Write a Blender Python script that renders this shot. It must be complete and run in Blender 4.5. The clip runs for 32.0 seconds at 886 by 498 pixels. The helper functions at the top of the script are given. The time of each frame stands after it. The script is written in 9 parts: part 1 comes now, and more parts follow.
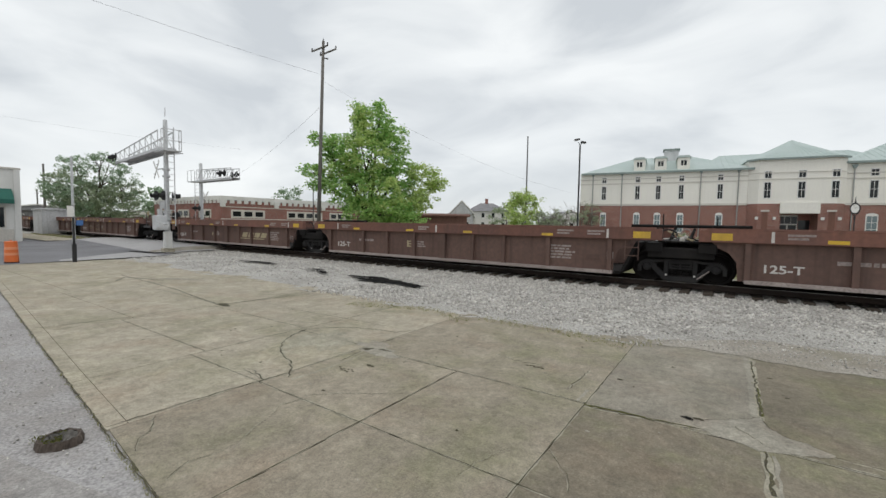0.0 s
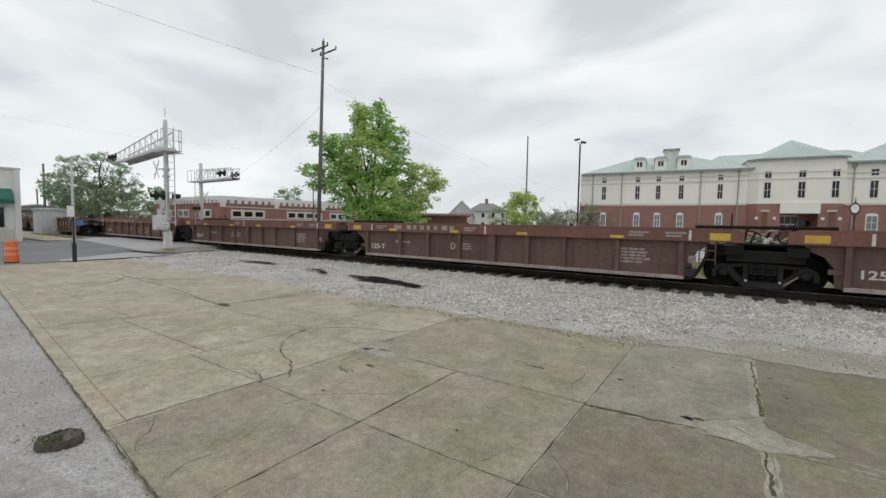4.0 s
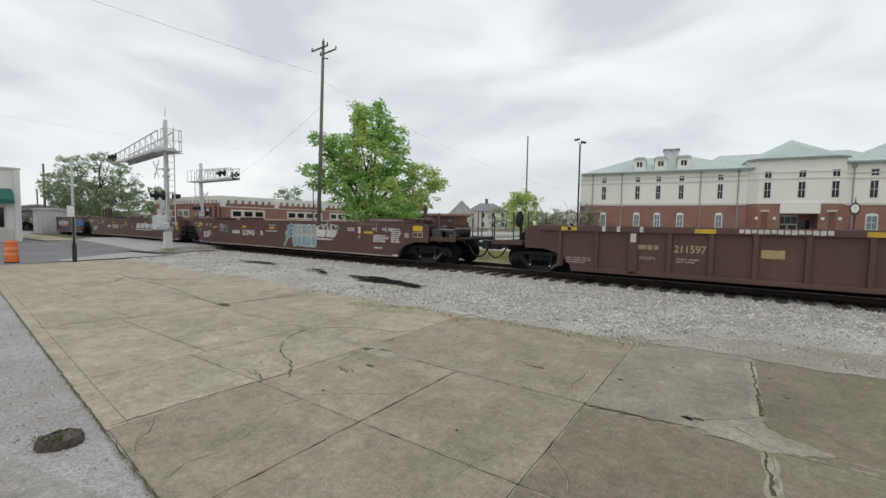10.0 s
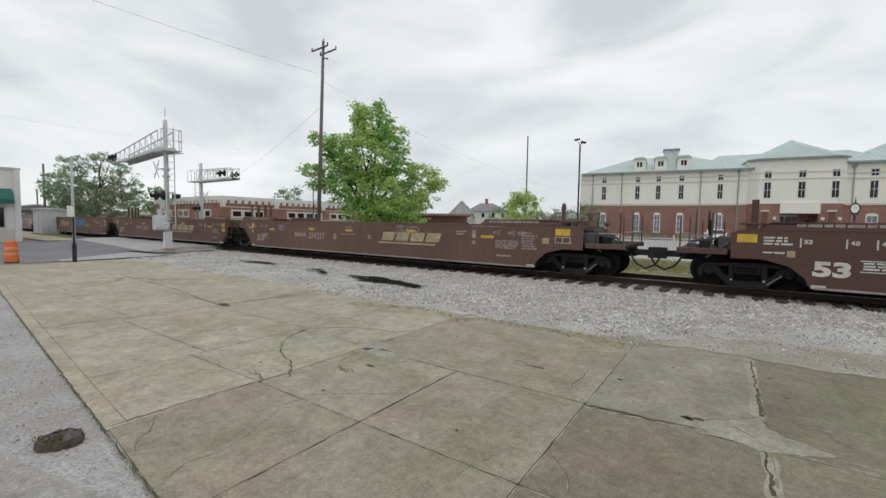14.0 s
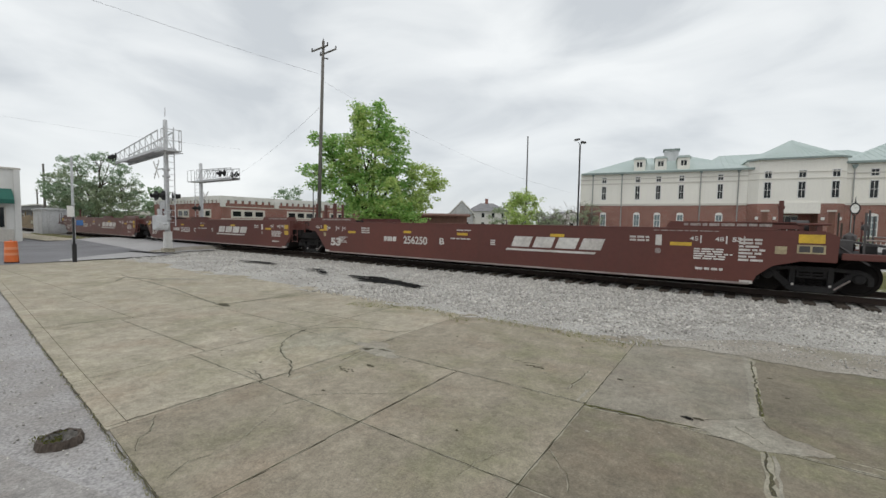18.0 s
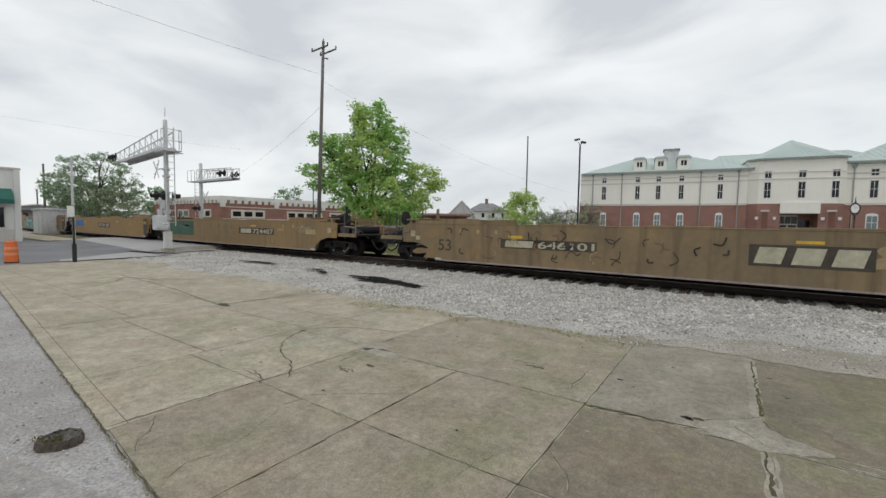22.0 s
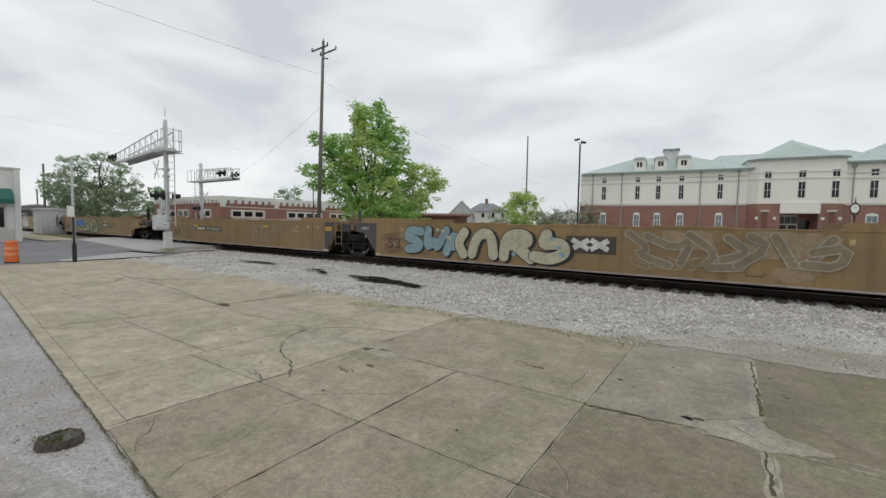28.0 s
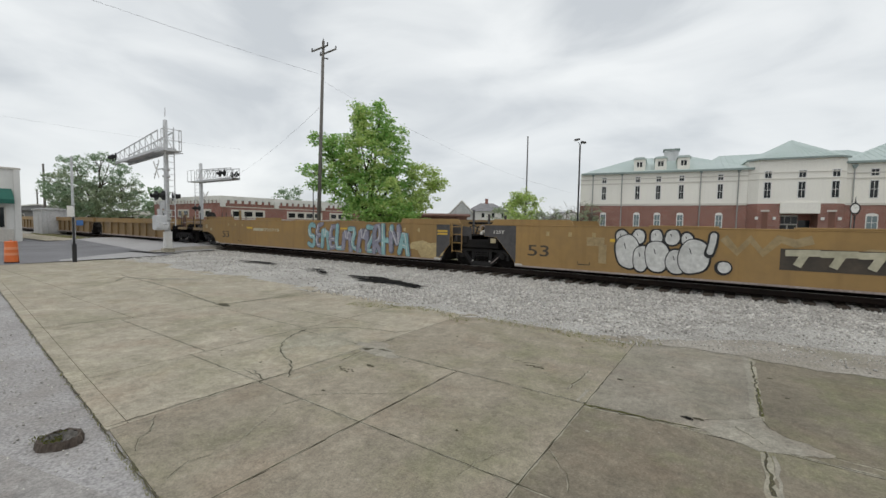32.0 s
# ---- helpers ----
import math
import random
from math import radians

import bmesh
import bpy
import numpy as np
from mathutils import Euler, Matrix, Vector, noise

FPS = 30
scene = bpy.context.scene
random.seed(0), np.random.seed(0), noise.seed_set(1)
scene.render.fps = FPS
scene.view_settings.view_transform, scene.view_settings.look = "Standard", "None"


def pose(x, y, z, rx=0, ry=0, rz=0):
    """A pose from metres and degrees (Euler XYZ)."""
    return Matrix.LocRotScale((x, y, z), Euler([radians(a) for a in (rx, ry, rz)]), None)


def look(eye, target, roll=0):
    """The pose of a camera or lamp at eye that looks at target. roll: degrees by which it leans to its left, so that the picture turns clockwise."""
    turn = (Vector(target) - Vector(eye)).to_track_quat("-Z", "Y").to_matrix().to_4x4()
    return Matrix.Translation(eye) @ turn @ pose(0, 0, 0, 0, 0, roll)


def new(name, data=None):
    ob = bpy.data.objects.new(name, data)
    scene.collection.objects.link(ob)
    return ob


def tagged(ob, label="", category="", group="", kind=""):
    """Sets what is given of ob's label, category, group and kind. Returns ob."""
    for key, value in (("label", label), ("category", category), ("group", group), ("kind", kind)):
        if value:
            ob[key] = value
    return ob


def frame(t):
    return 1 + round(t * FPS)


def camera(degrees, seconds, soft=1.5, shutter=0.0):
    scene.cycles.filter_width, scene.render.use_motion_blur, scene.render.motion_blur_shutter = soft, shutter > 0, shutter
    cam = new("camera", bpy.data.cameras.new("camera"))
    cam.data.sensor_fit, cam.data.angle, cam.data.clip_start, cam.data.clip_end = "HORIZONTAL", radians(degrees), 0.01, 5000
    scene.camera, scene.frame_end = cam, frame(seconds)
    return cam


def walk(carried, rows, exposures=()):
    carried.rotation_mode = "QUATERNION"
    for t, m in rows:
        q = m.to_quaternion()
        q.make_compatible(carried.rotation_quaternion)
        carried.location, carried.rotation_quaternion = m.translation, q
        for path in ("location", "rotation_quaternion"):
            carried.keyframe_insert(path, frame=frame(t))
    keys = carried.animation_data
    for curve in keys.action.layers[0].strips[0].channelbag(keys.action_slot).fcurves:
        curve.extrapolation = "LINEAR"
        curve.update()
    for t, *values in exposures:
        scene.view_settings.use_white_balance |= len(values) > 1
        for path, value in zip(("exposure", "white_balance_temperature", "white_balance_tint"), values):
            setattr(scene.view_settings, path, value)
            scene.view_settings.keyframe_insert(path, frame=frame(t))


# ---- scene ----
# Camera: fixed on its stand at 1.85 m over the slab, level with the tops of the passing cars.
cam = camera(93.07, 32.0, soft=1.5)
EYE = Vector((0, 0, 1.85))
CAMERA_POSE = look(EYE, EYE + Vector((-0.56503, 0.82272, -0.06204)), 0.935)
walk(cam, [(0, CAMERA_POSE), (32, CAMERA_POSE)], exposures=[(0, 0.10), (10, 0.09), (18, 0.07), (24, 0.045), (32, 0.035)])

# ---- light: overcast sky, veiled sun ----
SUN_EL, SUN_AZ = 55, 160


def build_world():
    world = bpy.data.worlds.new("overcast_sky")
    scene.world = world
    world.use_nodes = True
    nt = world.node_tree
    nt.nodes.clear()
    out = nt.nodes.new("ShaderNodeOutputWorld")
    bg = nt.nodes.new("ShaderNodeBackground")
    sky = nt.nodes.new("ShaderNodeTexSky")
    sky.sky_type, sky.sun_disc = "NISHITA", False
    sky.sun_elevation, sky.sun_rotation = radians(SUN_EL), radians(SUN_AZ)
    dim = nt.nodes.new("ShaderNodeVectorMath")
    dim.operation = "SCALE"
    dim.inputs["Scale"].default_value = 0.1
    co = nt.nodes.new("ShaderNodeTexCoord")
    mp = nt.nodes.new("ShaderNodeMapping")
    mp.inputs["Scale"].default_value = (1.2, 1.2, 3.3)
    mp.inputs["Rotation"].default_value = (0.0, 0.0, 0.4)
    n1 = nt.nodes.new("ShaderNodeTexNoise")
    n1.inputs["Scale"].default_value = 2.3
    n1.inputs["Detail"].default_value = 7
    n1.inputs["Roughness"].default_value = 0.48
    n1.inputs["Distortion"].default_value = 0.5
    ramp = nt.nodes.new("ShaderNodeValToRGB")
    e = ramp.color_ramp.elements
    e[0].position, e[0].color = 0.33, (0.61, 0.645, 0.675, 1)
    e[1].position, e[1].color = 0.66, (0.90, 0.925, 0.93, 1)
    m = e.new(0.5)
    m.color = (0.79, 0.82, 0.835, 1)
    mix = nt.nodes.new("ShaderNodeMix")
    mix.data_type = "RGBA"
    mix.inputs[0].default_value = 0.93
    L = nt.links.new
    L(co.outputs["Generated"], mp.inputs["Vector"])
    L(mp.outputs[0], n1.inputs["Vector"])
    L(n1.outputs["Fac"], ramp.inputs["Fac"])
    L(sky.outputs[0], dim.inputs[0])
    L(dim.outputs[0], mix.inputs[6])
    L(ramp.outputs[0], mix.inputs[7])
    L(mix.outputs[2], bg.inputs["Color"])
    bg.inputs["Strength"].default_value = 1.0
    L(bg.outputs[0], out.inputs[0])


build_world()
sun_data = bpy.data.lights.new("sun", "SUN")
sun_data.energy, sun_data.angle, sun_data.color = 0.6, radians(25), (1, 0.96, 0.9)
sun = new("sun", sun_data)
sun.matrix_basis = look((20, -30, 60), (8, -12, 0))


# ---- materials ----
def material(name, c1, c2=None, rough=0.8, metal=0.0, big=0.5, fine=12.0, grit=0.25, bump=0.15, streak=0.0, streak_col=(0.06, 0.04, 0.03),
             spread=0.0, stretch=(1, 1, 1), spec=0.4, stain=None, stain_scale=0.25, stain_amount=0.6):
    """Paint, stone or metal with broad stains, fine grain, and streaks that run down; spread varies it from object to object."""
    m = bpy.data.materials.new(name)
    m.use_nodes = True
    nt = m.node_tree
    b = nt.nodes["Principled BSDF"]
    L = nt.links.new
    c2 = c2 or tuple(v * 0.7 for v in c1)
    co = nt.nodes.new("ShaderNodeTexCoord")
    mp = nt.nodes.new("ShaderNodeMapping")
    mp.inputs["Scale"].default_value = stretch
    L(co.outputs["Object"], mp.inputs["Vector"])

    def noise_node(scale, detail, src):
        n = nt.nodes.new("ShaderNodeTexNoise")
        n.inputs["Scale"].default_value, n.inputs["Detail"].default_value = scale, detail
        L(src, n.inputs["Vector"])
        return n

    def mixer(kind, fac, a, c):
        x = nt.nodes.new("ShaderNodeMix")
        x.data_type, x.blend_type = "RGBA", kind
        for v, i in ((fac, 0), (a, 6), (c, 7)):
            if isinstance(v, (int, float)):
                x.inputs[i].default_value = v
            elif isinstance(v, tuple):
                x.inputs[i].default_value = (*v, 1)
            else:
                L(v, x.inputs[i])
        return x.outputs[2]

    def ramp(src, lo, hi, a=0.0, c=1.0):
        r = nt.nodes.new("ShaderNodeMapRange")
        r.inputs[1].default_value, r.inputs[2].default_value, r.inputs[3].default_value, r.inputs[4].default_value = lo, hi, a, c
        L(src, r.inputs[0])
        return r.outputs[0]

    nb = noise_node(big, 4, mp.outputs[0])
    nf = noise_node(fine, 5, mp.outputs[0])
    col = mixer("MIX", ramp(nb.outputs["Fac"], 0.35, 0.65), c1, c2)
    g = nt.nodes.new("ShaderNodeCombineColor")
    gv = ramp(nf.outputs["Fac"], 0.25, 0.75, 1 - grit, 1 + grit)
    for i in range(3):
        L(gv, g.inputs[i])
    col = mixer("MULTIPLY", 1.0, col, g.outputs[0])
    if streak:
        ms = nt.nodes.new("ShaderNodeMapping")
        ms.inputs["Scale"].default_value = (5.0, 5.0, 0.35)
        L(co.outputs["Object"], ms.inputs["Vector"])
        ns = noise_node(1.0, 4, ms.outputs[0])
        col = mixer("MIX", ramp(ns.outputs["Fac"], 0.5, 0.75, 0, streak), col, streak_col)
    if stain:
        nst = noise_node(stain_scale, 6, mp.outputs[0])
        nst.inputs["Roughness"].default_value = 0.65
        nst.noise_dimensions = "4D"
        nst.inputs["W"].default_value = 3.7
        col = mixer("MIX", ramp(nst.outputs["Fac"], 0.48, 0.66, 0, stain_amount), col, stain)
    if spread:
        oi = nt.nodes.new("ShaderNodeObjectInfo")
        gs = nt.nodes.new("ShaderNodeCombineColor")
        sv = ramp(oi.outputs["Random"], 0, 1, 1 - spread, 1 + spread)
        for i in range(3):
            L(sv, gs.inputs[i])
        col = mixer("MULTIPLY", 1.0, col, gs.outputs[0])
    L(col, b.inputs["Base Color"])
    L(ramp(nf.outputs["Fac"], 0.3, 0.7, max(0, rough - 0.1), min(1, rough + 0.1)), b.inputs["Roughness"])
    b.inputs["Metallic"].default_value = metal
    b.inputs["Specular IOR Level"].default_value = spec
    if bump:
        bn = nt.nodes.new("ShaderNodeBump")
        bn.inputs["Strength"].default_value, bn.inputs["Distance"].default_value = bump, 0.02
        L(nf.outputs["Fac"], bn.inputs["Height"])
        L(bn.outputs[0], b.inputs["Normal"])
    return m


def leaf_material(name, c1, c2):
    m = bpy.data.materials.new(name)
    m.use_nodes = True
    nt = m.node_tree
    b = nt.nodes["Principled BSDF"]
    L = nt.links.new
    ge = nt.nodes.new("ShaderNodeNewGeometry")
    x = nt.nodes.new("ShaderNodeMix")
    x.data_type = "RGBA"
    x.inputs[6].default_value, x.inputs[7].default_value = (*c1, 1), (*c2, 1)
    L(ge.outputs["Random Per Island"], x.inputs[0])
    L(x.outputs[2], b.inputs["Base Color"])
    b.inputs["Roughness"].default_value = 0.6
    b.inputs["Specular IOR Level"].default_value = 0.25
    tr = nt.nodes.new("ShaderNodeBsdfTranslucent")
    L(x.outputs[2], tr.inputs["Color"])
    ad = nt.nodes.new("ShaderNodeMixShader")
    ad.inputs[0].default_value = 0.5
    L(b.outputs[0], ad.inputs[1])
    L(tr.outputs[0], ad.inputs[2])
    L(ad.outputs[0], nt.nodes["Material Output"].inputs["Surface"])
    return m


def glass_material(name, tint):
    m = bpy.data.materials.new(name)
    m.use_nodes = True
    b = m.node_tree.nodes["Principled BSDF"]
    b.inputs["Base Color"].default_value = (*tint, 1)
    b.inputs["Roughness"].default_value = 0.06
    b.inputs["Specular IOR Level"].default_value = 0.35
    return m


M = {}


def concrete_material(name, c1, c2, moss=0.0, spread=0.05):
    """Old cast concrete: broad stains, blotches, speckled aggregate, a green bloom where damp."""
    m = bpy.data.materials.new(name)
    m.use_nodes = True
    nt = m.node_tree
    b = nt.nodes["Principled BSDF"]
    L = nt.links.new
    ge = nt.nodes.new("ShaderNodeNewGeometry")

    def noisy(scale, detail, rough, w, lo, hi, a, c):
        n = nt.nodes.new("ShaderNodeTexNoise")
        n.noise_dimensions = "4D"
        for k, v in (("Scale", scale), ("Detail", detail), ("Roughness", rough), ("W", w)):
            n.inputs[k].default_value = v
        L(ge.outputs["Position"], n.inputs["Vector"])
        r = nt.nodes.new("ShaderNodeMapRange")
        for k, v in ((1, lo), (2, hi), (3, a), (4, c)):
            r.inputs[k].default_value = v
        L(n.outputs["Fac"], r.inputs[0])
        return r.outputs[0]

    def mixed(kind, fac, a, c):
        x = nt.nodes.new("ShaderNodeMix")
        x.data_type, x.blend_type = "RGBA", kind
        for v, k in ((fac, 0), (a, 6), (c, 7)):
            if isinstance(v, (int, float)):
                x.inputs[k].default_value = v
            elif isinstance(v, tuple):
                x.inputs[k].default_value = (*v, 1)
            else:
                L(v, x.inputs[k])
        return x.outputs[2]

    def grey(v):
        g = nt.nodes.new("ShaderNodeCombineColor")
        for k in range(3):
            L(v, g.inputs[k])
        return g.outputs[0]

    col = mixed("MIX", noisy(0.55, 6, 0.6, 1.0, 0.35, 0.65, 0, 1), c1, c2)
    col = mixed("MIX", noisy(1.3, 9, 0.72, 4.0, 0.52, 0.68, 0, 0.6), col, tuple(v * 1.3 for v in c1))
    col = mixed("MIX", noisy(1.0, 8, 0.68, 15.0, 0.50, 0.66, 0, 0.5), col, (c2[0] * 1.06, c2[1] * 0.93, c2[2] * 0.88))
    if moss:
        col = mixed("MIX", noisy(0.9, 8, 0.68, 7.0, 0.48, 0.66, 0, min(1.0, moss * 1.5)), col, (0.205, 0.205, 0.115))
    col = mixed("MULTIPLY", 1.0, col, grey(noisy(3.0, 12, 0.8, 2.0, 0.34, 0.66, 0.7, 1.26)))
    col = mixed("MULTIPLY", 1.0, col, grey(noisy(14, 8, 0.8, 6.0, 0.34, 0.66, 0.74, 1.24)))
    col = mixed("MULTIPLY", 1.0, col, grey(noisy(52, 5, 0.85, 3.0, 0.34, 0.64, 0.66, 1.26)))
    col = mixed("MIX", noisy(13, 5, 0.75, 9.0, 0.64, 0.70, 0, 0.75), col, (0.07, 0.058, 0.042))
    col = mixed("MIX", noisy(10, 4, 0.65, 12.0, 0.66, 0.72, 0, 0.7), col, (0.50, 0.47, 0.40))
    oi = nt.nodes.new("ShaderNodeObjectInfo")
    r = nt.nodes.new("ShaderNodeMapRange")
    r.inputs[3].default_value, r.inputs[4].default_value = 1 - spread, 1 + spread
    L(oi.outputs["Random"], r.inputs[0])
    col = mixed("MULTIPLY", 1.0, col, grey(r.outputs[0]))
    L(col, b.inputs["Base Color"])
    b.inputs["Roughness"].default_value = 0.9
    b.inputs["Specular IOR Level"].default_value = 0.3
    bn = nt.nodes.new("ShaderNodeBump")
    bn.inputs["Strength"].default_value, bn.inputs["Distance"].default_value = 0.35, 0.006
    L(noisy(55, 6, 0.7, 5.0, 0, 1, 0, 1), bn.inputs["Height"])
    L(bn.outputs[0], b.inputs["Normal"])
    return m


M["concrete"] = concrete_material("concrete", (0.398, 0.357, 0.281), (0.332, 0.298, 0.232), 0.3)
M["concrete_mid"] = concrete_material("stained_concrete", (0.325, 0.286, 0.222), (0.262, 0.230, 0.176), 0.4)
M["concrete_brown"] = concrete_material("brown_stained_concrete", (0.232, 0.203, 0.153), (0.178, 0.155, 0.116), 0.6)
M["concrete_new"] = concrete_material("darker_concrete", (0.272, 0.248, 0.202), (0.215, 0.196, 0.16), 0.15)
M["patch"] = concrete_material("mortar_patch", (0.335, 0.312, 0.256), (0.275, 0.255, 0.21))
M["worn_edge"] = concrete_material("worn_slab_edge", (0.37, 0.345, 0.275), (0.29, 0.268, 0.205), 0.15)
M["old_grey"] = concrete_material("worn_grey_concrete", (0.33, 0.315, 0.30), (0.28, 0.265, 0.25))
M["crack"] = material("crack_dirt", (0.058, 0.050, 0.034), (0.085, 0.078, 0.045), 1.0, big=3, fine=40)
M["weed"] = leaf_material("weed", (0.10, 0.12, 0.03), (0.18, 0.17, 0.06))
M["gravel_lot"] = material("gravel_asphalt", (0.375, 0.362, 0.357), (0.29, 0.275, 0.265), 0.95, big=0.7, fine=45, grit=0.45, bump=0.6, stain=(0.27, 0.245, 0.215), stain_scale=0.9, stain_amount=0.6)
M["verge"] = material("dirty_gravel", (0.34, 0.315, 0.275), (0.26, 0.235, 0.195), 1.0, big=1.1, fine=32, grit=0.5, bump=0.6, stain=(0.22, 0.205, 0.14), stain_scale=1.1, stain_amount=0.6)
M["asphalt"] = material("dark_asphalt", (0.195, 0.192, 0.202), (0.155, 0.153, 0.16), 0.9, big=0.4, fine=40, grit=0.25, bump=0.3)
M["road"] = material("worn_road", (0.40, 0.39, 0.388), (0.33, 0.322, 0.32), 0.9, big=0.3, fine=30, grit=0.2, bump=0.3)
M["ground"] = material("dry_grass_ground", (0.14, 0.15, 0.06), (0.2, 0.18, 0.10), 1.0, big=0.12, fine=9, grit=0.4, bump=0.5)
M["grass"] = leaf_material("grass", (0.22, 0.245, 0.10), (0.42, 0.38, 0.21))
M["ballast"] = material("ballast_bed", (0.44, 0.425, 0.395), (0.32, 0.305, 0.28), 1.0, big=0.8, fine=26, grit=0.5, bump=1.0)
M["tar"] = material("dried_tar", (0.007, 0.007, 0.007), (0.014, 0.013, 0.012), 0.95, big=4, fine=40, grit=0.3, bump=0.6)
M["tar"].node_tree.nodes["Principled BSDF"].inputs["Specular IOR Level"].default_value = 0.08


def stone_material():
    m = material("ballast_stone", (0.53, 0.51, 0.475), (0.40, 0.38, 0.35), 0.95, big=3, fine=60, bump=0.2)
    nt = m.node_tree
    b = nt.nodes["Principled BSDF"]
    src = b.inputs["Base Color"].links[0].from_socket
    ge = nt.nodes.new("ShaderNodeNewGeometry")
    mr = nt.nodes.new("ShaderNodeMapRange")
    mr.inputs[3].default_value, mr.inputs[4].default_value = 0.66, 1.36
    nt.links.new(ge.outputs["Random Per Island"], mr.inputs[0])
    cc = nt.nodes.new("ShaderNodeCombineColor")
    for i in range(3):
        nt.links.new(mr.outputs[0], cc.inputs[i])
    x = nt.nodes.new("ShaderNodeMix")
    x.data_type, x.blend_type = "RGBA", "MULTIPLY"
    x.inputs[0].default_value = 1
    nt.links.new(src, x.inputs[6])
    nt.links.new(cc.outputs[0], x.inputs[7])
    nt.links.new(x.outputs[2], b.inputs["Base Color"])
    return m


M["stone"] = stone_material()
M["tie"] = material("creosoted_timber", (0.045, 0.036, 0.028), (0.08, 0.062, 0.048), 0.95, big=2, fine=20, grit=0.4, bump=0.6, stretch=(4, 0.6, 4), spread=0.25)
M["rail"] = material("rusty_rail", (0.050, 0.034, 0.027), (0.036, 0.026, 0.022), 0.8, metal=0.3, big=2, fine=20)
M["rail_top"] = material("polished_steel", (0.5, 0.49, 0.48), (0.4, 0.39, 0.38), 0.3, metal=1.0, big=2, fine=30, grit=0.1, bump=0.02)
M["old_brown"] = material("faded_brown_paint", (0.105, 0.062, 0.050), (0.135, 0.082, 0.066), 0.75, big=0.6, fine=9, grit=0.2, bump=0.12, streak=0.6, streak_col=(0.045, 0.03, 0.026), spread=0.12)
M["old_brown_chord"] = material("faded_red_brown_paint", (0.185, 0.085, 0.062), (0.145, 0.075, 0.06), 0.75, big=0.8, fine=10, grit=0.2, bump=0.1, streak=0.35, spread=0.1)
M["ribbed_brown"] = material("dull_brown_paint", (0.115, 0.062, 0.052), (0.09, 0.052, 0.045), 0.75, big=0.5, fine=9, grit=0.16, bump=0.1, streak=0.35, spread=0.06)
M["mid_brown"] = material("weathered_brown_paint", (0.102, 0.046, 0.036), (0.082, 0.042, 0.035), 0.48, big=0.35, fine=8, grit=0.12, bump=0.06, streak=0.3, spread=0.05)
M["dust_brown"] = material("dusty_brown_paint", (0.145, 0.079, 0.062), (0.115, 0.064, 0.052), 0.55, big=0.35, fine=8, grit=0.15, bump=0.06, streak=0.35, spread=0.05)
M["red_brown"] = material("red_brown_paint", (0.128, 0.04, 0.03), (0.105, 0.035, 0.028), 0.4, big=0.3, fine=8, grit=0.08, bump=0.04, streak=0.15, spread=0.04)
M["yellow"] = material("weathered_yellow_paint", (0.285, 0.185, 0.078), (0.225, 0.150, 0.070), 0.5, big=0.4, fine=5, grit=0.09, stain=(0.16, 0.115, 0.07), stain_scale=0.55, stain_amount=0.55, bump=0.06, streak=0.45, streak_col=(0.12, 0.07, 0.03), spread=0.05)
M["yellow_clean"] = material("ochre_yellow_paint", (0.335, 0.205, 0.070), (0.275, 0.172, 0.064), 0.48, big=0.4, fine=5, grit=0.08, stain=(0.19, 0.13, 0.07), stain_scale=0.5, stain_amount=0.4, bump=0.05, streak=0.3, streak_col=(0.16, 0.09, 0.03), spread=0.05)
M["yellow_dirty"] = material("soiled_yellow_paint", (0.275, 0.195, 0.100), (0.195, 0.145, 0.085), 0.7, big=0.5, fine=6, grit=0.12, stain=(0.15, 0.11, 0.075), stain_scale=0.8, stain_amount=0.6, bump=0.1, streak=0.65, streak_col=(0.10, 0.07, 0.04), spread=0.05)
M["pipe_grey"] = material("grey_downpipe", (0.33, 0.335, 0.32), (0.28, 0.285, 0.27), 0.7, big=1, fine=10)
M["hut_grey"] = material("grey_hut_paint", (0.52, 0.525, 0.535), (0.45, 0.455, 0.465), 0.6, big=0.8, fine=10, streak=0.25)
M["underframe"] = material("grimy_black_steel", (0.010, 0.009, 0.009), (0.018, 0.016, 0.015), 0.8, big=1.5, fine=14, grit=0.3, bump=0.2)
M["underframe"].node_tree.nodes["Principled BSDF"].inputs["Specular IOR Level"].default_value = 0.2
M["sideframe"] = material("grimy_cast_steel", (0.017, 0.016, 0.017), (0.034, 0.032, 0.031), 0.9, big=2, fine=16, grit=0.3, bump=0.2)
M["sideframe"].node_tree.nodes["Principled BSDF"].inputs["Specular IOR Level"].default_value = 0.4
M["wheel"] = material("wheel_steel", (0.010, 0.009, 0.009), (0.018, 0.015, 0.014), 0.85, metal=0.2, big=3, fine=14)
M["wheel"].node_tree.nodes["Principled BSDF"].inputs["Specular IOR Level"].default_value = 0.2
M["grey_steel"] = material("dark_grey_paint", (0.06, 0.058, 0.06), (0.085, 0.08, 0.08), 0.7, big=1, fine=12, streak=0.3)
M["white_decal"] = material("worn_white_paint", (0.62, 0.6, 0.57), (0.48, 0.45, 0.42), 0.7, big=1.5, fine=14, grit=0.2, bump=0)
M["cream_decal"] = material("faded_cream_paint", (0.42, 0.36, 0.22), (0.32, 0.26, 0.17), 0.7, big=1.2, fine=10, grit=0.3, bump=0)
M["grey_decal"] = material("faded_grey_lettering", (0.34, 0.29, 0.27), (0.25, 0.205, 0.19), 0.75, big=2, fine=20, grit=0.4, bump=0)
M["yellow_decal"] = material("reflective_yellow_tape", (0.62, 0.40, 0.04), (0.48, 0.31, 0.05), 0.5, big=2, fine=14, grit=0.15, bump=0)
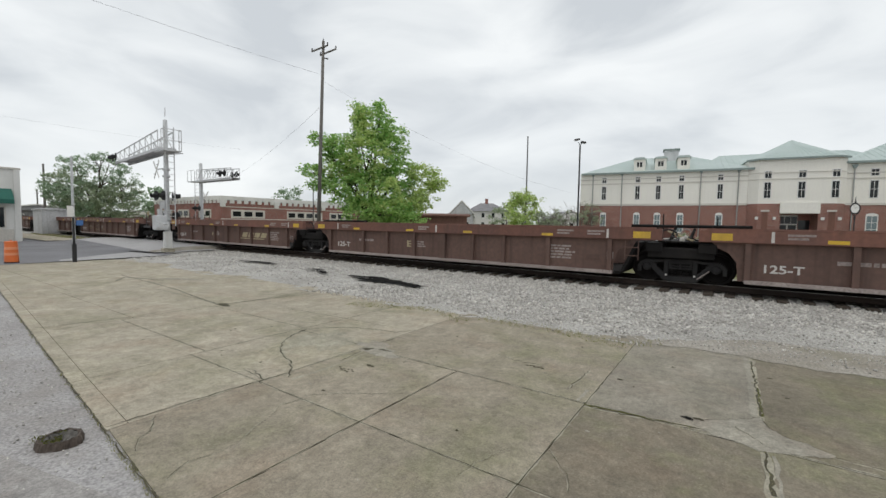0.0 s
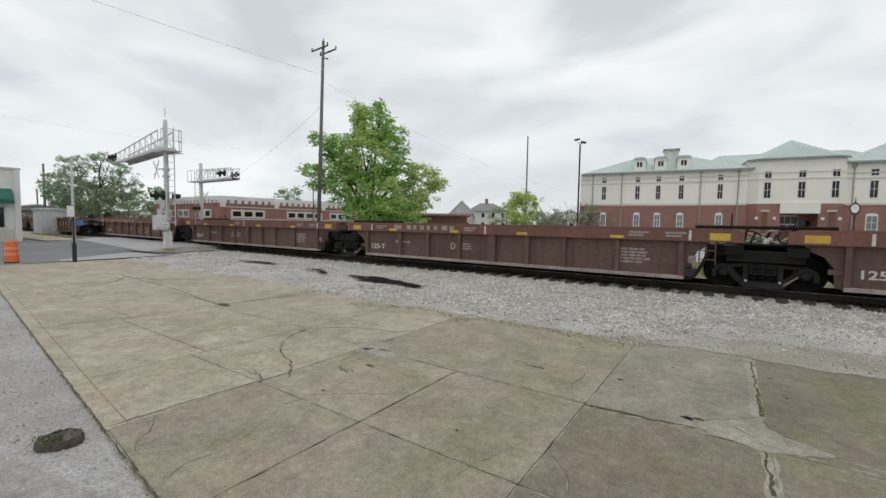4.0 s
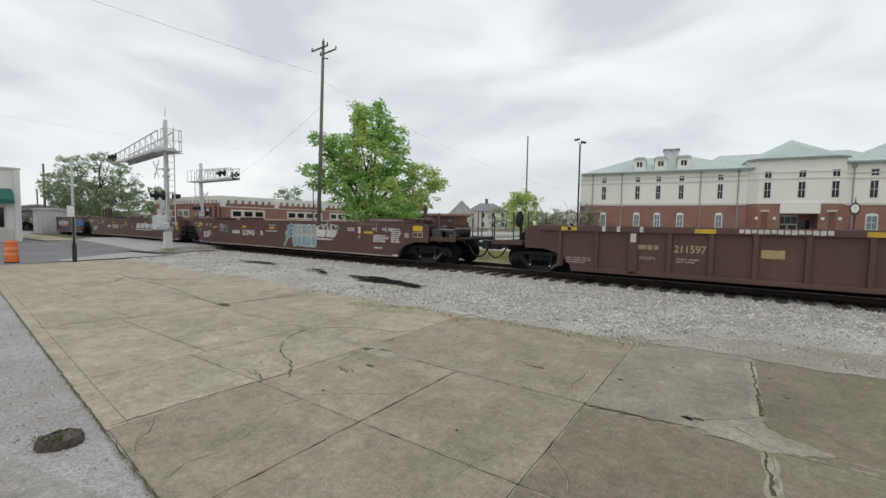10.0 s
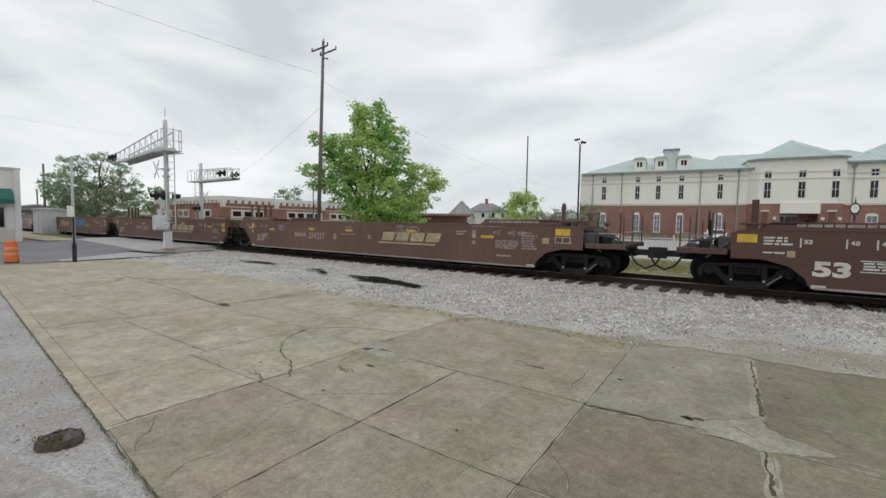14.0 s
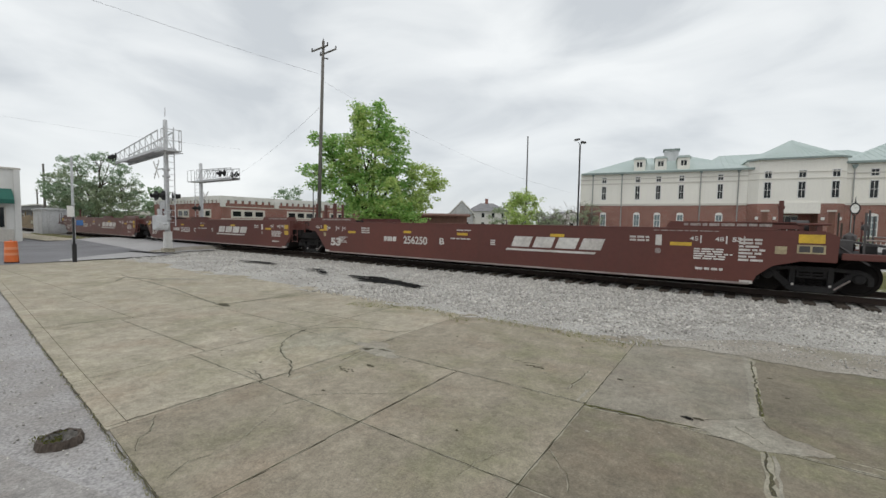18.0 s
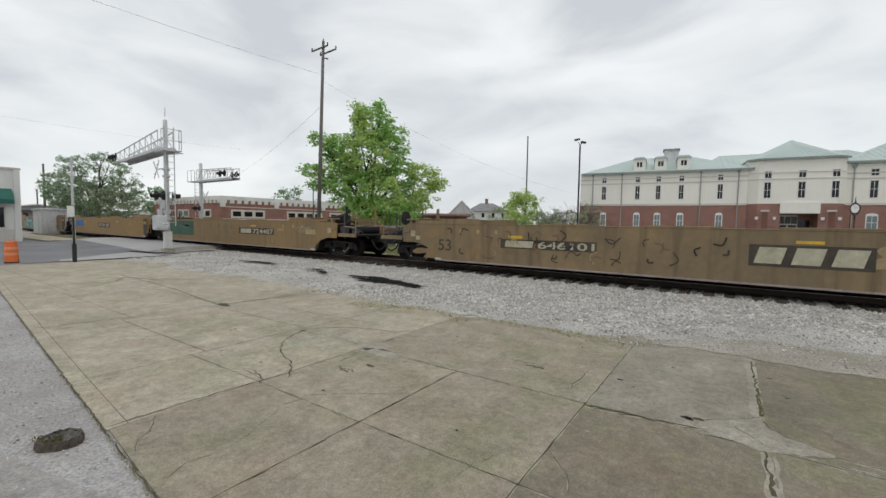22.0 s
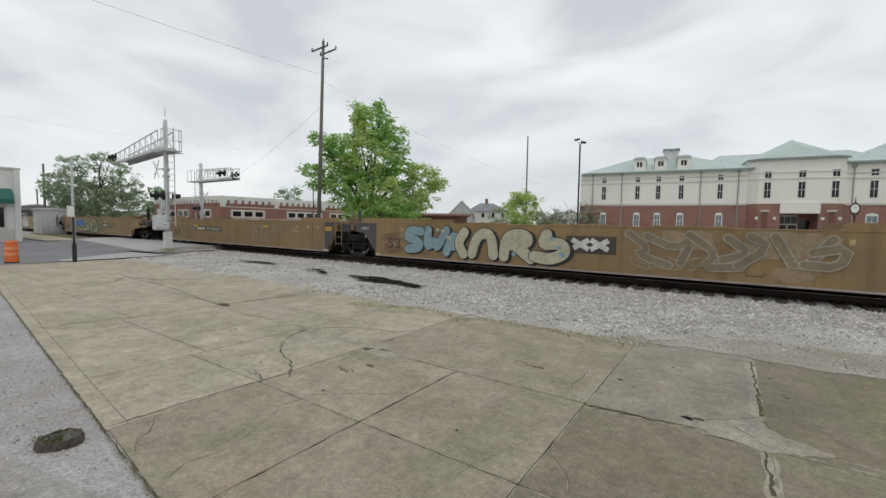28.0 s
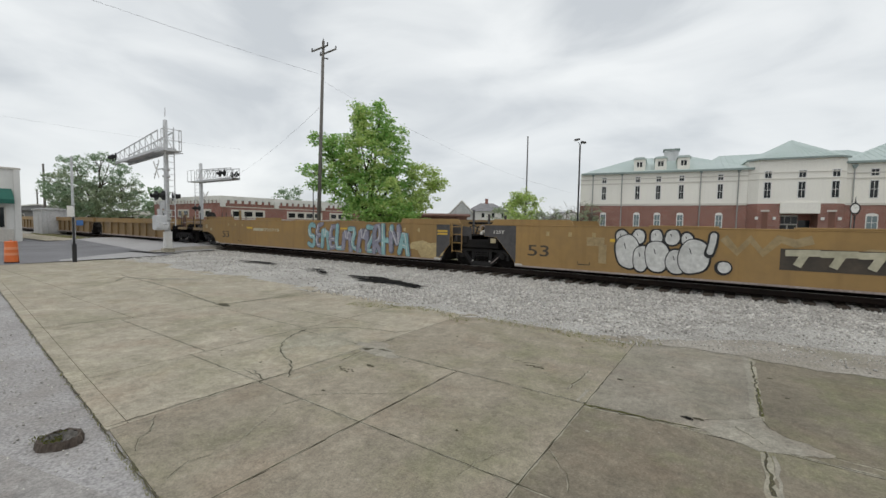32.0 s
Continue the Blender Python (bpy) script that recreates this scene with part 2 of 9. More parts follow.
M["black_decal"] = material("black_stencil_paint", (0.045, 0.038, 0.032), (0.075, 0.06, 0.045), 0.7, big=1.4, fine=12, bump=0)
M["tan_decal"] = material("tan_touch_up_paint", (0.42, 0.33, 0.17), (0.36, 0.27, 0.13), 0.7, big=1.5, fine=14, bump=0)
M["galv"] = material("galvanised_steel", (0.60, 0.605, 0.61), (0.50, 0.505, 0.51), 0.6, metal=0.15, big=1.5, fine=16, grit=0.15, bump=0.06)
M["black"] = material("black_paint", (0.018, 0.018, 0.02), (0.03, 0.03, 0.03), 0.6, big=2, fine=20)
M["white"] = material("white_paint", (0.74, 0.73, 0.70), (0.66, 0.65, 0.62), 0.7, big=0.6, fine=14, grit=0.06, bump=0.05, streak=0.12, streak_col=(0.4, 0.38, 0.34))
M["stucco"] = material("cream_stucco", (0.81, 0.785, 0.715), (0.765, 0.745, 0.685), 0.85, big=0.2, fine=8, grit=0.05, bump=0.1, streak=0.1, streak_col=(0.45, 0.42, 0.37))
M["trim"] = material("stone_trim", (0.62, 0.59, 0.53), (0.55, 0.52, 0.47), 0.8, big=0.6, fine=12, grit=0.1)
M["greenroof"] = material("verdigris_metal_roof", (0.40, 0.48, 0.455), (0.46, 0.53, 0.51), 0.55, big=0.25, fine=5, grit=0.08, bump=0.05, streak=0.1, streak_col=(0.4, 0.47, 0.44))
M["greengutter"] = material("green_gutter", (0.22, 0.27, 0.255), (0.25, 0.30, 0.285), 0.6, big=1, fine=10)
M["darkglass"] = glass_material("dark_glass", (0.015, 0.018, 0.02))
M["paleglass"] = glass_material("blinds_behind_glass", (0.17, 0.215, 0.225))
M["wood_pole"] = material("weathered_pole_timber", (0.165, 0.155, 0.142), (0.125, 0.117, 0.107), 0.95, big=1.5, fine=14, grit=0.3, bump=0.4, stretch=(6, 6, 0.5))
M["bark"] = material("bark", (0.10, 0.08, 0.065), (0.07, 0.055, 0.045), 1.0, big=2, fine=14, grit=0.4, bump=0.8, stretch=(4, 4, 0.8))
M["leaf_maple"] = leaf_material("maple_leaf", (0.20, 0.41, 0.11), (0.52, 0.69, 0.25))
M["leaf_lime"] = leaf_material("lime_green_leaf", (0.37, 0.51, 0.15), (0.61, 0.70, 0.28))
# The next two greens are paled and greyed: distance haze put into the colour.
M["leaf_hazed"] = leaf_material("hazed_green_leaf", (0.23, 0.33, 0.20), (0.40, 0.50, 0.35))
M["leaf_hazed_olive"] = leaf_material("hazed_olive_leaf", (0.27, 0.34, 0.21), (0.43, 0.48, 0.33))
M["twig"] = material("bare_twigs", (0.17, 0.15, 0.125), (0.13, 0.11, 0.09), 1.0, big=2, fine=14)
M["orange"] = material("orange_plastic", (0.72, 0.16, 0.035), (0.6, 0.14, 0.04), 0.5, big=2, fine=14, grit=0.06, bump=0.02)
M["pale_orange"] = material("faded_orange_band", (0.75, 0.30, 0.16), (0.66, 0.26, 0.13), 0.6, big=2, fine=14, grit=0.1, bump=0.02)
M["awning"] = material("green_awning", (0.022, 0.11, 0.085), (0.028, 0.13, 0.10), 0.8, big=2, fine=30, grit=0.1)
M["blue"] = material("blue_sign", (0.05, 0.13, 0.33), (0.06, 0.15, 0.36), 0.5, big=2, fine=20, bump=0)
M["roofgrey"] = material("grey_shingles", (0.20, 0.20, 0.21), (0.25, 0.245, 0.25), 0.95, big=0.8, fine=12, grit=0.25)
M["rustwall"] = material("red_brown_boards", (0.19, 0.095, 0.07), (0.15, 0.08, 0.06), 0.9, big=0.25, fine=6, grit=0.2, streak=0.3)
M["carwhite"] = material("white_car_paint", (0.72, 0.72, 0.72), (0.70, 0.70, 0.71), 0.25, big=0.5, fine=4, grit=0.02, bump=0)
M["carsilver"] = material("silver_car_paint", (0.42, 0.43, 0.45), (0.40, 0.41, 0.43), 0.3, metal=0.5, big=0.5, fine=4, grit=0.02, bump=0)
M["cardark"] = material("dark_car_paint", (0.03, 0.035, 0.045), (0.03, 0.03, 0.04), 0.3, big=0.5, fine=4, grit=0.02, bump=0)
M["rubber"] = material("tyre_rubber", (0.02, 0.02, 0.02), (0.03, 0.03, 0.03), 0.9, big=2, fine=20)
M["redlens"] = material("red_lens", (0.35, 0.02, 0.02), (0.3, 0.02, 0.02), 0.3, bump=0)
M["clockface"] = material("clock_face", (0.78, 0.77, 0.72), (0.74, 0.73, 0.68), 0.5, bump=0, grit=0.03)


def brick_material(name, c1, c2, mortar, scale=1.0):
    """Brick courses too fine to tell apart at their distance."""
    m = bpy.data.materials.new(name)
    m.use_nodes = True
    nt = m.node_tree
    b = nt.nodes["Principled BSDF"]
    L = nt.links.new
    co = nt.nodes.new("ShaderNodeTexCoord")
    sp = nt.nodes.new("ShaderNodeSeparateXYZ")
    ad = nt.nodes.new("ShaderNodeMath")
    cb = nt.nodes.new("ShaderNodeCombineXYZ")
    L(co.outputs["Object"], sp.inputs[0])
    L(sp.outputs[0], ad.inputs[0])
    L(sp.outputs[1], ad.inputs[1])
    L(ad.outputs[0], cb.inputs[0])
    L(sp.outputs[2], cb.inputs[1])
    br = nt.nodes.new("ShaderNodeTexBrick")
    br.inputs["Color1"].default_value, br.inputs["Color2"].default_value, br.inputs["Mortar"].default_value = (*c1, 1), (*c2, 1), (*mortar, 1)
    br.inputs["Scale"].default_value = scale
    br.inputs["Brick Width"].default_value, br.inputs["Row Height"].default_value, br.inputs["Mortar Size"].default_value = 0.21, 0.07, 0.008
    L(cb.outputs[0], br.inputs["Vector"])
    n = nt.nodes.new("ShaderNodeTexNoise")
    n.inputs["Scale"].default_value = 0.7
    L(co.outputs["Object"], n.inputs["Vector"])
    mr = nt.nodes.new("ShaderNodeMapRange")
    mr.inputs[1].default_value, mr.inputs[2].default_value, mr.inputs[3].default_value, mr.inputs[4].default_value = 0.3, 0.7, 0.85, 1.12
    L(n.outputs["Fac"], mr.inputs[0])
    g = nt.nodes.new("ShaderNodeCombineColor")
    for i in range(3):
        L(mr.outputs[0], g.inputs[i])
    x = nt.nodes.new("ShaderNodeMix")
    x.data_type, x.blend_type = "RGBA", "MULTIPLY"
    x.inputs[0].default_value = 1
    L(br.outputs[0], x.inputs[6])
    L(g.outputs[0], x.inputs[7])
    L(x.outputs[2], b.inputs["Base Color"])
    b.inputs["Roughness"].default_value = 0.9
    return m


M["brick"] = brick_material("red_brick", (0.27, 0.108, 0.082), (0.225, 0.092, 0.07), (0.34, 0.27, 0.23))
# Second brick is brightened to carry the haze of distance in its colour.
M["brick_hazed"] = brick_material("hazed_red_brick", (0.30, 0.115, 0.092), (0.25, 0.10, 0.082), (0.30, 0.23, 0.20))


# ---- mesh helpers ----
def box(bm, x0, x1, y0, y1, z0, z1):
    v = [bm.verts.new(p) for p in ((x0, y0, z0), (x1, y0, z0), (x1, y1, z0), (x0, y1, z0), (x0, y0, z1), (x1, y0, z1), (x1, y1, z1), (x0, y1, z1))]
    for f in ((3, 2, 1, 0), (4, 5, 6, 7), (0, 1, 5, 4), (1, 2, 6, 5), (2, 3, 7, 6), (3, 0, 4, 7)):
        bm.faces.new([v[i] for i in f])
    return bm


def prism(bm, pts, a, c, axis="y"):
    """A polygon extruded from a to c along an axis; pts are the other two coordinates, in order."""
    def put(p, w):
        return {"y": (p[0], w, p[1]), "x": (w, p[0], p[1]), "z": (p[0], p[1], w)}[axis]
    lo = [bm.verts.new(put(p, a)) for p in pts]
    hi = [bm.verts.new(put(p, c)) for p in pts]
    n = len(pts)
    bm.faces.new(lo)
    bm.faces.new(hi[::-1])
    for i in range(n):
        bm.faces.new((lo[i], hi[i], hi[(i + 1) % n], lo[(i + 1) % n]))
    bmesh.ops.recalc_face_normals(bm, faces=bm.faces[:])
    return bm


def tube(bm, p, q, r, n=8, r2=None):
    p, q = Vector(p), Vector(q)
    r2 = r if r2 is None else r2
    w = (q - p).normalized()
    u = w.orthogonal().normalized()
    v = w.cross(u)
    rings = []
    for c, rad in ((p, r), (q, r2)):
        rings.append([bm.verts.new(c + (u * math.cos(2 * math.pi * i / n) + v * math.sin(2 * math.pi * i / n)) * rad) for i in range(n)])
    for i in range(n):
        bm.faces.new((rings[0][i], rings[0][(i + 1) % n], rings[1][(i + 1) % n], rings[1][i]))
    bm.faces.new(rings[0][::-1])
    bm.faces.new(rings[1])
    return bm


def lathe(bm, profile, n=20, axis="z", at=(0, 0, 0)):
    """A profile of (radius, height) turned round an axis."""
    at = Vector(at)
    rings = []
    for r, h in profile:
        ring = []
        for i in range(n):
            a = 2 * math.pi * i / n
            c, s = r * math.cos(a), r * math.sin(a)
            ring.append(bm.verts.new(at + Vector({"z": (c, s, h), "y": (c, h, s), "x": (h, c, s)}[axis])))
        rings.append(ring)
    for a, c in zip(rings, rings[1:]):
        for i in range(n):
            bm.faces.new((a[i], a[(i + 1) % n], c[(i + 1) % n], c[i]))
    bm.faces.new(rings[0])
    bm.faces.new(rings[-1])
    bmesh.ops.recalc_face_normals(bm, faces=bm.faces[:])
    return bm


def pipe(bm, pts, r, n=6):
    """One bent pipe through the points."""
    pts = [Vector(p) for p in pts]
    rings = []
    for i, p in enumerate(pts):
        d = (pts[min(i + 1, len(pts) - 1)] - pts[max(i - 1, 0)]).normalized()
        a = d.orthogonal().normalized() if not rings else (rings[-1][1] - d * rings[-1][1].dot(d)).normalized()
        c = d.cross(a)
        rings.append(([bm.verts.new(p + (a * math.cos(2 * math.pi * k / n) + c * math.sin(2 * math.pi * k / n)) * r) for k in range(n)], a))
    for (u, _), (v, _) in zip(rings, rings[1:]):
        for k in range(n):
            bm.faces.new((u[k], u[(k + 1) % n], v[(k + 1) % n], v[k]))
    bm.faces.new(list(reversed(rings[0][0])))
    bm.faces.new(rings[-1][0])
    return bm


def B():
    return bmesh.new()


def to_mesh(name, bm, mat, bevel=0.0, smooth=False):
    if bevel:
        bmesh.ops.bevel(bm, geom=bm.edges[:], offset=bevel, segments=1, affect="EDGES")
    me = bpy.data.meshes.new(name)
    bm.to_mesh(me)
    bm.free()
    me.materials.append(M[mat])
    if smooth:
        for p in me.polygons:
            p.use_smooth = True
    return me


def put(name, me, parent=None, label="", at=None):
    ob = new(name, me)
    if parent is not None:
        ob.parent = parent
    if at is not None:
        ob.matrix_basis = at
    if label:
        tagged(ob, label)
    return ob


def part(name, bm, mat, parent, label="", bevel=0.0, smooth=False, at=None):
    return put(name, to_mesh(name, bm, mat, bevel, smooth), parent, label, at)


def thing(name, label, category, at=None, group="", kind=""):
    ob = new(name)
    ob.empty_display_size = 0.3
    if at is not None:
        ob.matrix_basis = at
    return tagged(ob, label, category, group, kind)


def raw(name, verts, faces, mat, parent=None, label="", at=None):
    me = bpy.data.meshes.new(name)
    me.from_pydata(verts, [], faces)
    me.materials.append(M[mat])
    return put(name, me, parent, label, at)


# ---- ground and setting ----
def strip_mesh(name, xs, profile, mat, label, category, jitter=0.0):
    """A sheet: columns along x, rows along y with their heights."""
    rnd = random.Random(5)
    verts, faces = [], []
    for y, z in profile:
        for x in xs:
            verts.append((x, y, z + (rnd.uniform(-jitter, jitter) if jitter else 0)))
    n = len(xs)
    for j in range(len(profile) - 1):
        for i in range(n - 1):
            a = j * n + i
            faces.append((a, a + 1, a + n + 1, a + n))
    ob = raw(name, verts, faces, mat)
    return tagged(ob, label, category, kind="structure")


strip_mesh("ground", [-2500, -300, -60, 0, 60, 300, 2500], [(-2500, -0.06), (-40, -0.06), (8, -0.06), (12, 0.0), (17, 0.17), (2500, 0.17)],
           "ground", "dry patchy grass and earth reaching to the horizon", "ground")
strip_mesh("gravel_lot", [-24, -10, -3, 6, 30], [(-30, -0.014), (-6, -0.014), (2.5, -0.014)], "gravel_lot", "worn grey gravelly asphalt beside the concrete", "pavement")
VERGE = [(x / 8, 7.30 + 0.03 * math.sin(1.3 * x) + 0.06 * math.sin(0.37 * x + 2) + 0.03 * math.sin(3.1 * x)) for x in range(-10, 240)] + [(x / 2, 8.6 + 0.012 * x + 0.14 * math.sin(1.9 * x) + 0.1 * math.sin(0.7 * x + 1) - max(0, 2 - x) * 0.22) for x in range(59, -4, -1)]
tagged(raw("gravel_verge", [(x, y, 0.005) for x, y in VERGE], [tuple(range(len(VERGE)))], "verge"), "flat strip of grey crushed stone between slab and ballast", "ground", kind="structure")
strip_mesh("road", [-40.5, -36, -31, -25.5], [(9.4, 0.10), (11.2, 0.27), (12.6, 0.285), (13.30, 0.285)], "road", "worn pale asphalt road rising to the crossing", "road")
SHOULDER = [(9.4, 0.10), (11.2, 0.27), (12.6, 0.285), (13.3, 0.285)]
tagged(raw("road_shoulder", [(x, y, z if k == 0 else 0.02) for y, z in SHOULDER for k, x in enumerate((-25.5, -24.5))], [(2 * i, 2 * i + 1, 2 * i + 3, 2 * i + 2) for i in range(3)], "verge"), "gravelly bank beside the raised road", "ground", kind="structure")
strip_mesh("crossing_panel", [-40.5, -25.5], [(13.50, 0.29), (14.80, 0.29)], "road", "grey crossing panel between the rails", "road")
strip_mesh("road_beyond", [-40.5, -25.5], [(15.0, 0.285), (17, 0.28), (30, 0.24), (120, 0.24)], "road", "worn pale asphalt road beyond the tracks", "road")
strip_mesh("asphalt_street", [-60, -40, -22.52], [(-40, 0.0), (3, 0.0), (9.0, 0.06), (9.4, 0.10)], "asphalt", "newer dark asphalt street at the crossing", "road")
CORNER = [(-22.53, 5.2, 0.027), (-22.53, 9.0, 0.066), (-25.48, 9.0, 0.066), (-25.9, 8.9, 0.065), (-24.6, 6.9, 0.045), (-23.4, 5.4, 0.029)]
tagged(raw("road_margin", CORNER, [tuple(range(6))], "road"), "pale worn margin between the slab and the dark street", "road", kind="structure")
tagged(raw("asphalt_edge", [(-40.4, 9.4, 0.106), (-26.6, 9.4, 0.106), (-32.0, 9.78, 0.142), (-40.4, 10.3, 0.191)], [(0, 1, 2, 3)], "asphalt"), "tapering edge of the newer dark asphalt", "road", kind="structure")
strip_mesh("forecourt", [-25.48, -24.2], [(9.4, 0.06), (11.2, 0.1), (12.4, 0.12)], "road", "pale worn asphalt shoulder", "road")
strip_mesh("parking_lot", [-22, 60], [(24, 0.20), (56, 0.22)], "road", "pale grey parking lot behind the fence", "pavement")
strip_mesh("sidewalk", [-70, -40.5], [(8.6, 0.12), (11, 0.12)], "concrete", "pale concrete sidewalk beside the street", "pavement")


def build_slabs():
    """The concrete apron in its cast slabs, with open dirt-filled joints."""
    base = raw("pavement", [(x, y, -0.022) for x, y in ((5.2, -2.0), (5.2, 7.4), (-9.0, 7.0), (-22.3, 8.7), (-22.3, 3.1), (-14.8, 2.35), (-9.6, 1.85), (-6.0, 1.5), (-4.3, 1.32), (-2.9, 1.2), (-2.7, -2.0))], [tuple(range(11))], "crack")
    tagged(base, "old pale concrete apron in large cracked slabs", "pavement", kind="structure")
    g = 0.0045
    xs = [-2.755, -1.17, 0.30, 1.95, 3.6, 5.3]
    rects = []
    for row, (y0, y1) in enumerate(((-2.2, -0.55), (-0.55, 1.07), (1.07, 2.69), (2.69, 4.36))):
        for a, c in zip(xs, xs[1:]):
            rects.append((a, c, y0, y1, "concrete_brown" if a > -1.5 else "concrete_mid"))
    rects += [(-4.38, -2.76, 2.69, 4.36, "concrete_mid"), (-4.38, -1.17, 4.36, 7.35, "concrete_mid"), (-1.17, 0.30, 4.40, 7.42, "concrete_new"), (0.30, 3.6, 4.36, 7.55, "concrete_brown"), (3.6, 5.3, 4.36, 7.6, "concrete_brown")]
    rects += [(-6.0, -4.38, 4.43, 7.2, "concrete"), (-6.0, -4.38, 2.70, 4.43, "concrete"), (-9.05, -6.0, 4.55, 7.3, "concrete"), (-9.05, -6.0, 2.9, 4.55, "concrete"),
              (-13.5, -9.05, 4.75, 8.0, "concrete"), (-13.5, -9.05, 3.1, 4.75, "concrete"), (-18, -13.5, 3.3, 8.6, "concrete"), (-22.5, -18, 3.3, 8.9, "concrete"),
              ]
    for a, c, y0, y1, mat in rects:
        part("slab", box(B(), a + g, c - g, y0 + g, y1 - g, -0.12, 0.0), mat, base, bevel=0.004)
    # the slanting outer margin of the apron, with a tooled kerb along it
    edge = [(-3.0, 1.15), (-4.4, 1.28), (-6.0, 1.43), (-9.05, 1.73), (-13.5, 2.16), (-22.5, 3.0)]
    prev = edge[1]
    for k, p in enumerate(edge[2:]):
        yi = (2.695, 2.89, 3.09, 3.29)[k]
        a, c = prev[0] - g, p[0] + g
        part("slab", prism(B(), [(a, prev[1] + 0.165), (a, yi), (c, yi), (c, p[1] + 0.165)], -0.12, 0.0, "z"), "concrete", base)
        part("kerb_strip", prism(B(), [(a, prev[1]), (a, prev[1] + 0.158), (c, p[1] + 0.158), (c, p[1])], -0.12, 0.002, "z"), "concrete", base)
        prev = p
    part("slab", prism(B(), [(-4.395, 1.30), (-4.395, 2.685), (-2.765, 2.685), (-2.765, -2.2), (-2.95, -2.2), (-3.0, 1.15)], -0.12, 0.0, "z"), "concrete_mid", base)
    part("slab", prism(B(), [(-3.04, 1.05), (-4.2, 0.76), (-5.6, 0.45), (-5.6, -2.2), (-2.98, -2.2)], -0.12, -0.004, "z"), "old_grey", base)
    return base


apron = build_slabs()


def wavy(pts, step, amp, seed):
    """Points along a line, shaken a little, as a crack runs."""
    rnd = random.Random(seed)
    out = []
    for p, q in zip(pts, pts[1:]):
        d = math.dist(p, q)
        n = max(2, int(d / step))
        for i in range(n):
            t = i / n
            out.append((p[0] + (q[0] - p[0]) * t + rnd.uniform(-amp, amp), p[1] + (q[1] - p[1]) * t + rnd.uniform(-amp, amp)))
    out.append(pts[-1])
    return out


def crack(pts, width, seed, mat="crack", z=0.003, least=0.15, step=0.06, amp=0.012):
    line = wavy(pts, step, amp, seed)
    rnd = random.Random(seed + 1)
    verts, faces = [], []
    for i, p in enumerate(line):
        a, c = line[max(0, i - 1)], line[min(len(line) - 1, i + 1)]
        dx, dy = c[0] - a[0], c[1] - a[1]
        d = math.hypot(dx, dy) or 1
        w = width * rnd.uniform(least, 1.0) / 2
        verts += [(p[0] - dy / d * w, p[1] + dx / d * w, z), (p[0] + dy / d * w, p[1] - dx / d * w, z)]
        if i:
            k = 2 * i
            faces.append((k - 2, k - 1, k + 1, k))
    return raw("crack", verts, faces, mat, apron)


for k, (pts, w) in enumerate((
        ([(-5.92, 4.51), (-5.79, 4.19), (-5.61, 3.88), (-5.27, 3.59), (-4.92, 3.40), (-4.70, 3.34), (-4.47, 3.19), (-4.24, 2.98)], 0.018),
        ([(-5.92, 4.51), (-5.75, 4.79), (-5.41, 5.06), (-5.02, 5.22), (-4.59, 5.31), (-4.40, 5.61)], 0.012),
        ([(-14.71, 4.62), (-15.51, 5.09), (-14.86, 5.31), (-13.85, 5.53)], 0.04),
        ([(-3.65, 2.50), (-3.60, 2.70)], 0.004),
        ([(-3.23, 1.26), (-3.32, 1.45), (-3.28, 1.62)], 0.004),
        ([(-4.36, 1.63), (-4.07, 1.49)], 0.008),
        ([(-1.16, 3.28), (-1.05, 3.16), (-0.93, 3.01), (-0.85, 2.81)], 0.0035),
        ([(-2.65, 5.27), (-2.27, 5.19), (-2.01, 5.22)], 0.012),
        ([(0.31, 7.16), (0.32, 6.14), (0.32, 5.64), (0.32, 5.09)], 0.019),
        ([(0.31, 4.31), (0.32, 3.92), (0.33, 3.61)], 0.022),
        ([(-1.17, 4.30), (-0.81, 4.33), (-0.47, 4.38), (-0.15, 4.44)], 0.022),
        ([(-4.78, 2.88), (-4.38, 2.76)], 0.012),
        ([(-1.56, 2.55), (-1.55, 2.74), (-1.43, 3.08)], 0.003),
        ([(-4.20, 3.73), (-4.34, 4.51), (-4.32, 5.00)], 0.010),
        ([(-14.64, 8.66), (-12.34, 8.50), (-10.43, 8.04)], 0.020),
        ([(-7.77, 5.34), (-6.32, 5.47), (-4.79, 5.54)], 0.008),
        ([(-1.44, 4.61), (-1.41, 5.43)], 0.010))):
    crack(pts, w * 1.5, 20 + k, least=0.25, amp=0.018)
    crack(pts, w * 3.4, 120 + k, "worn_edge", 0.0014, 0.2, 0.09, 0.02)
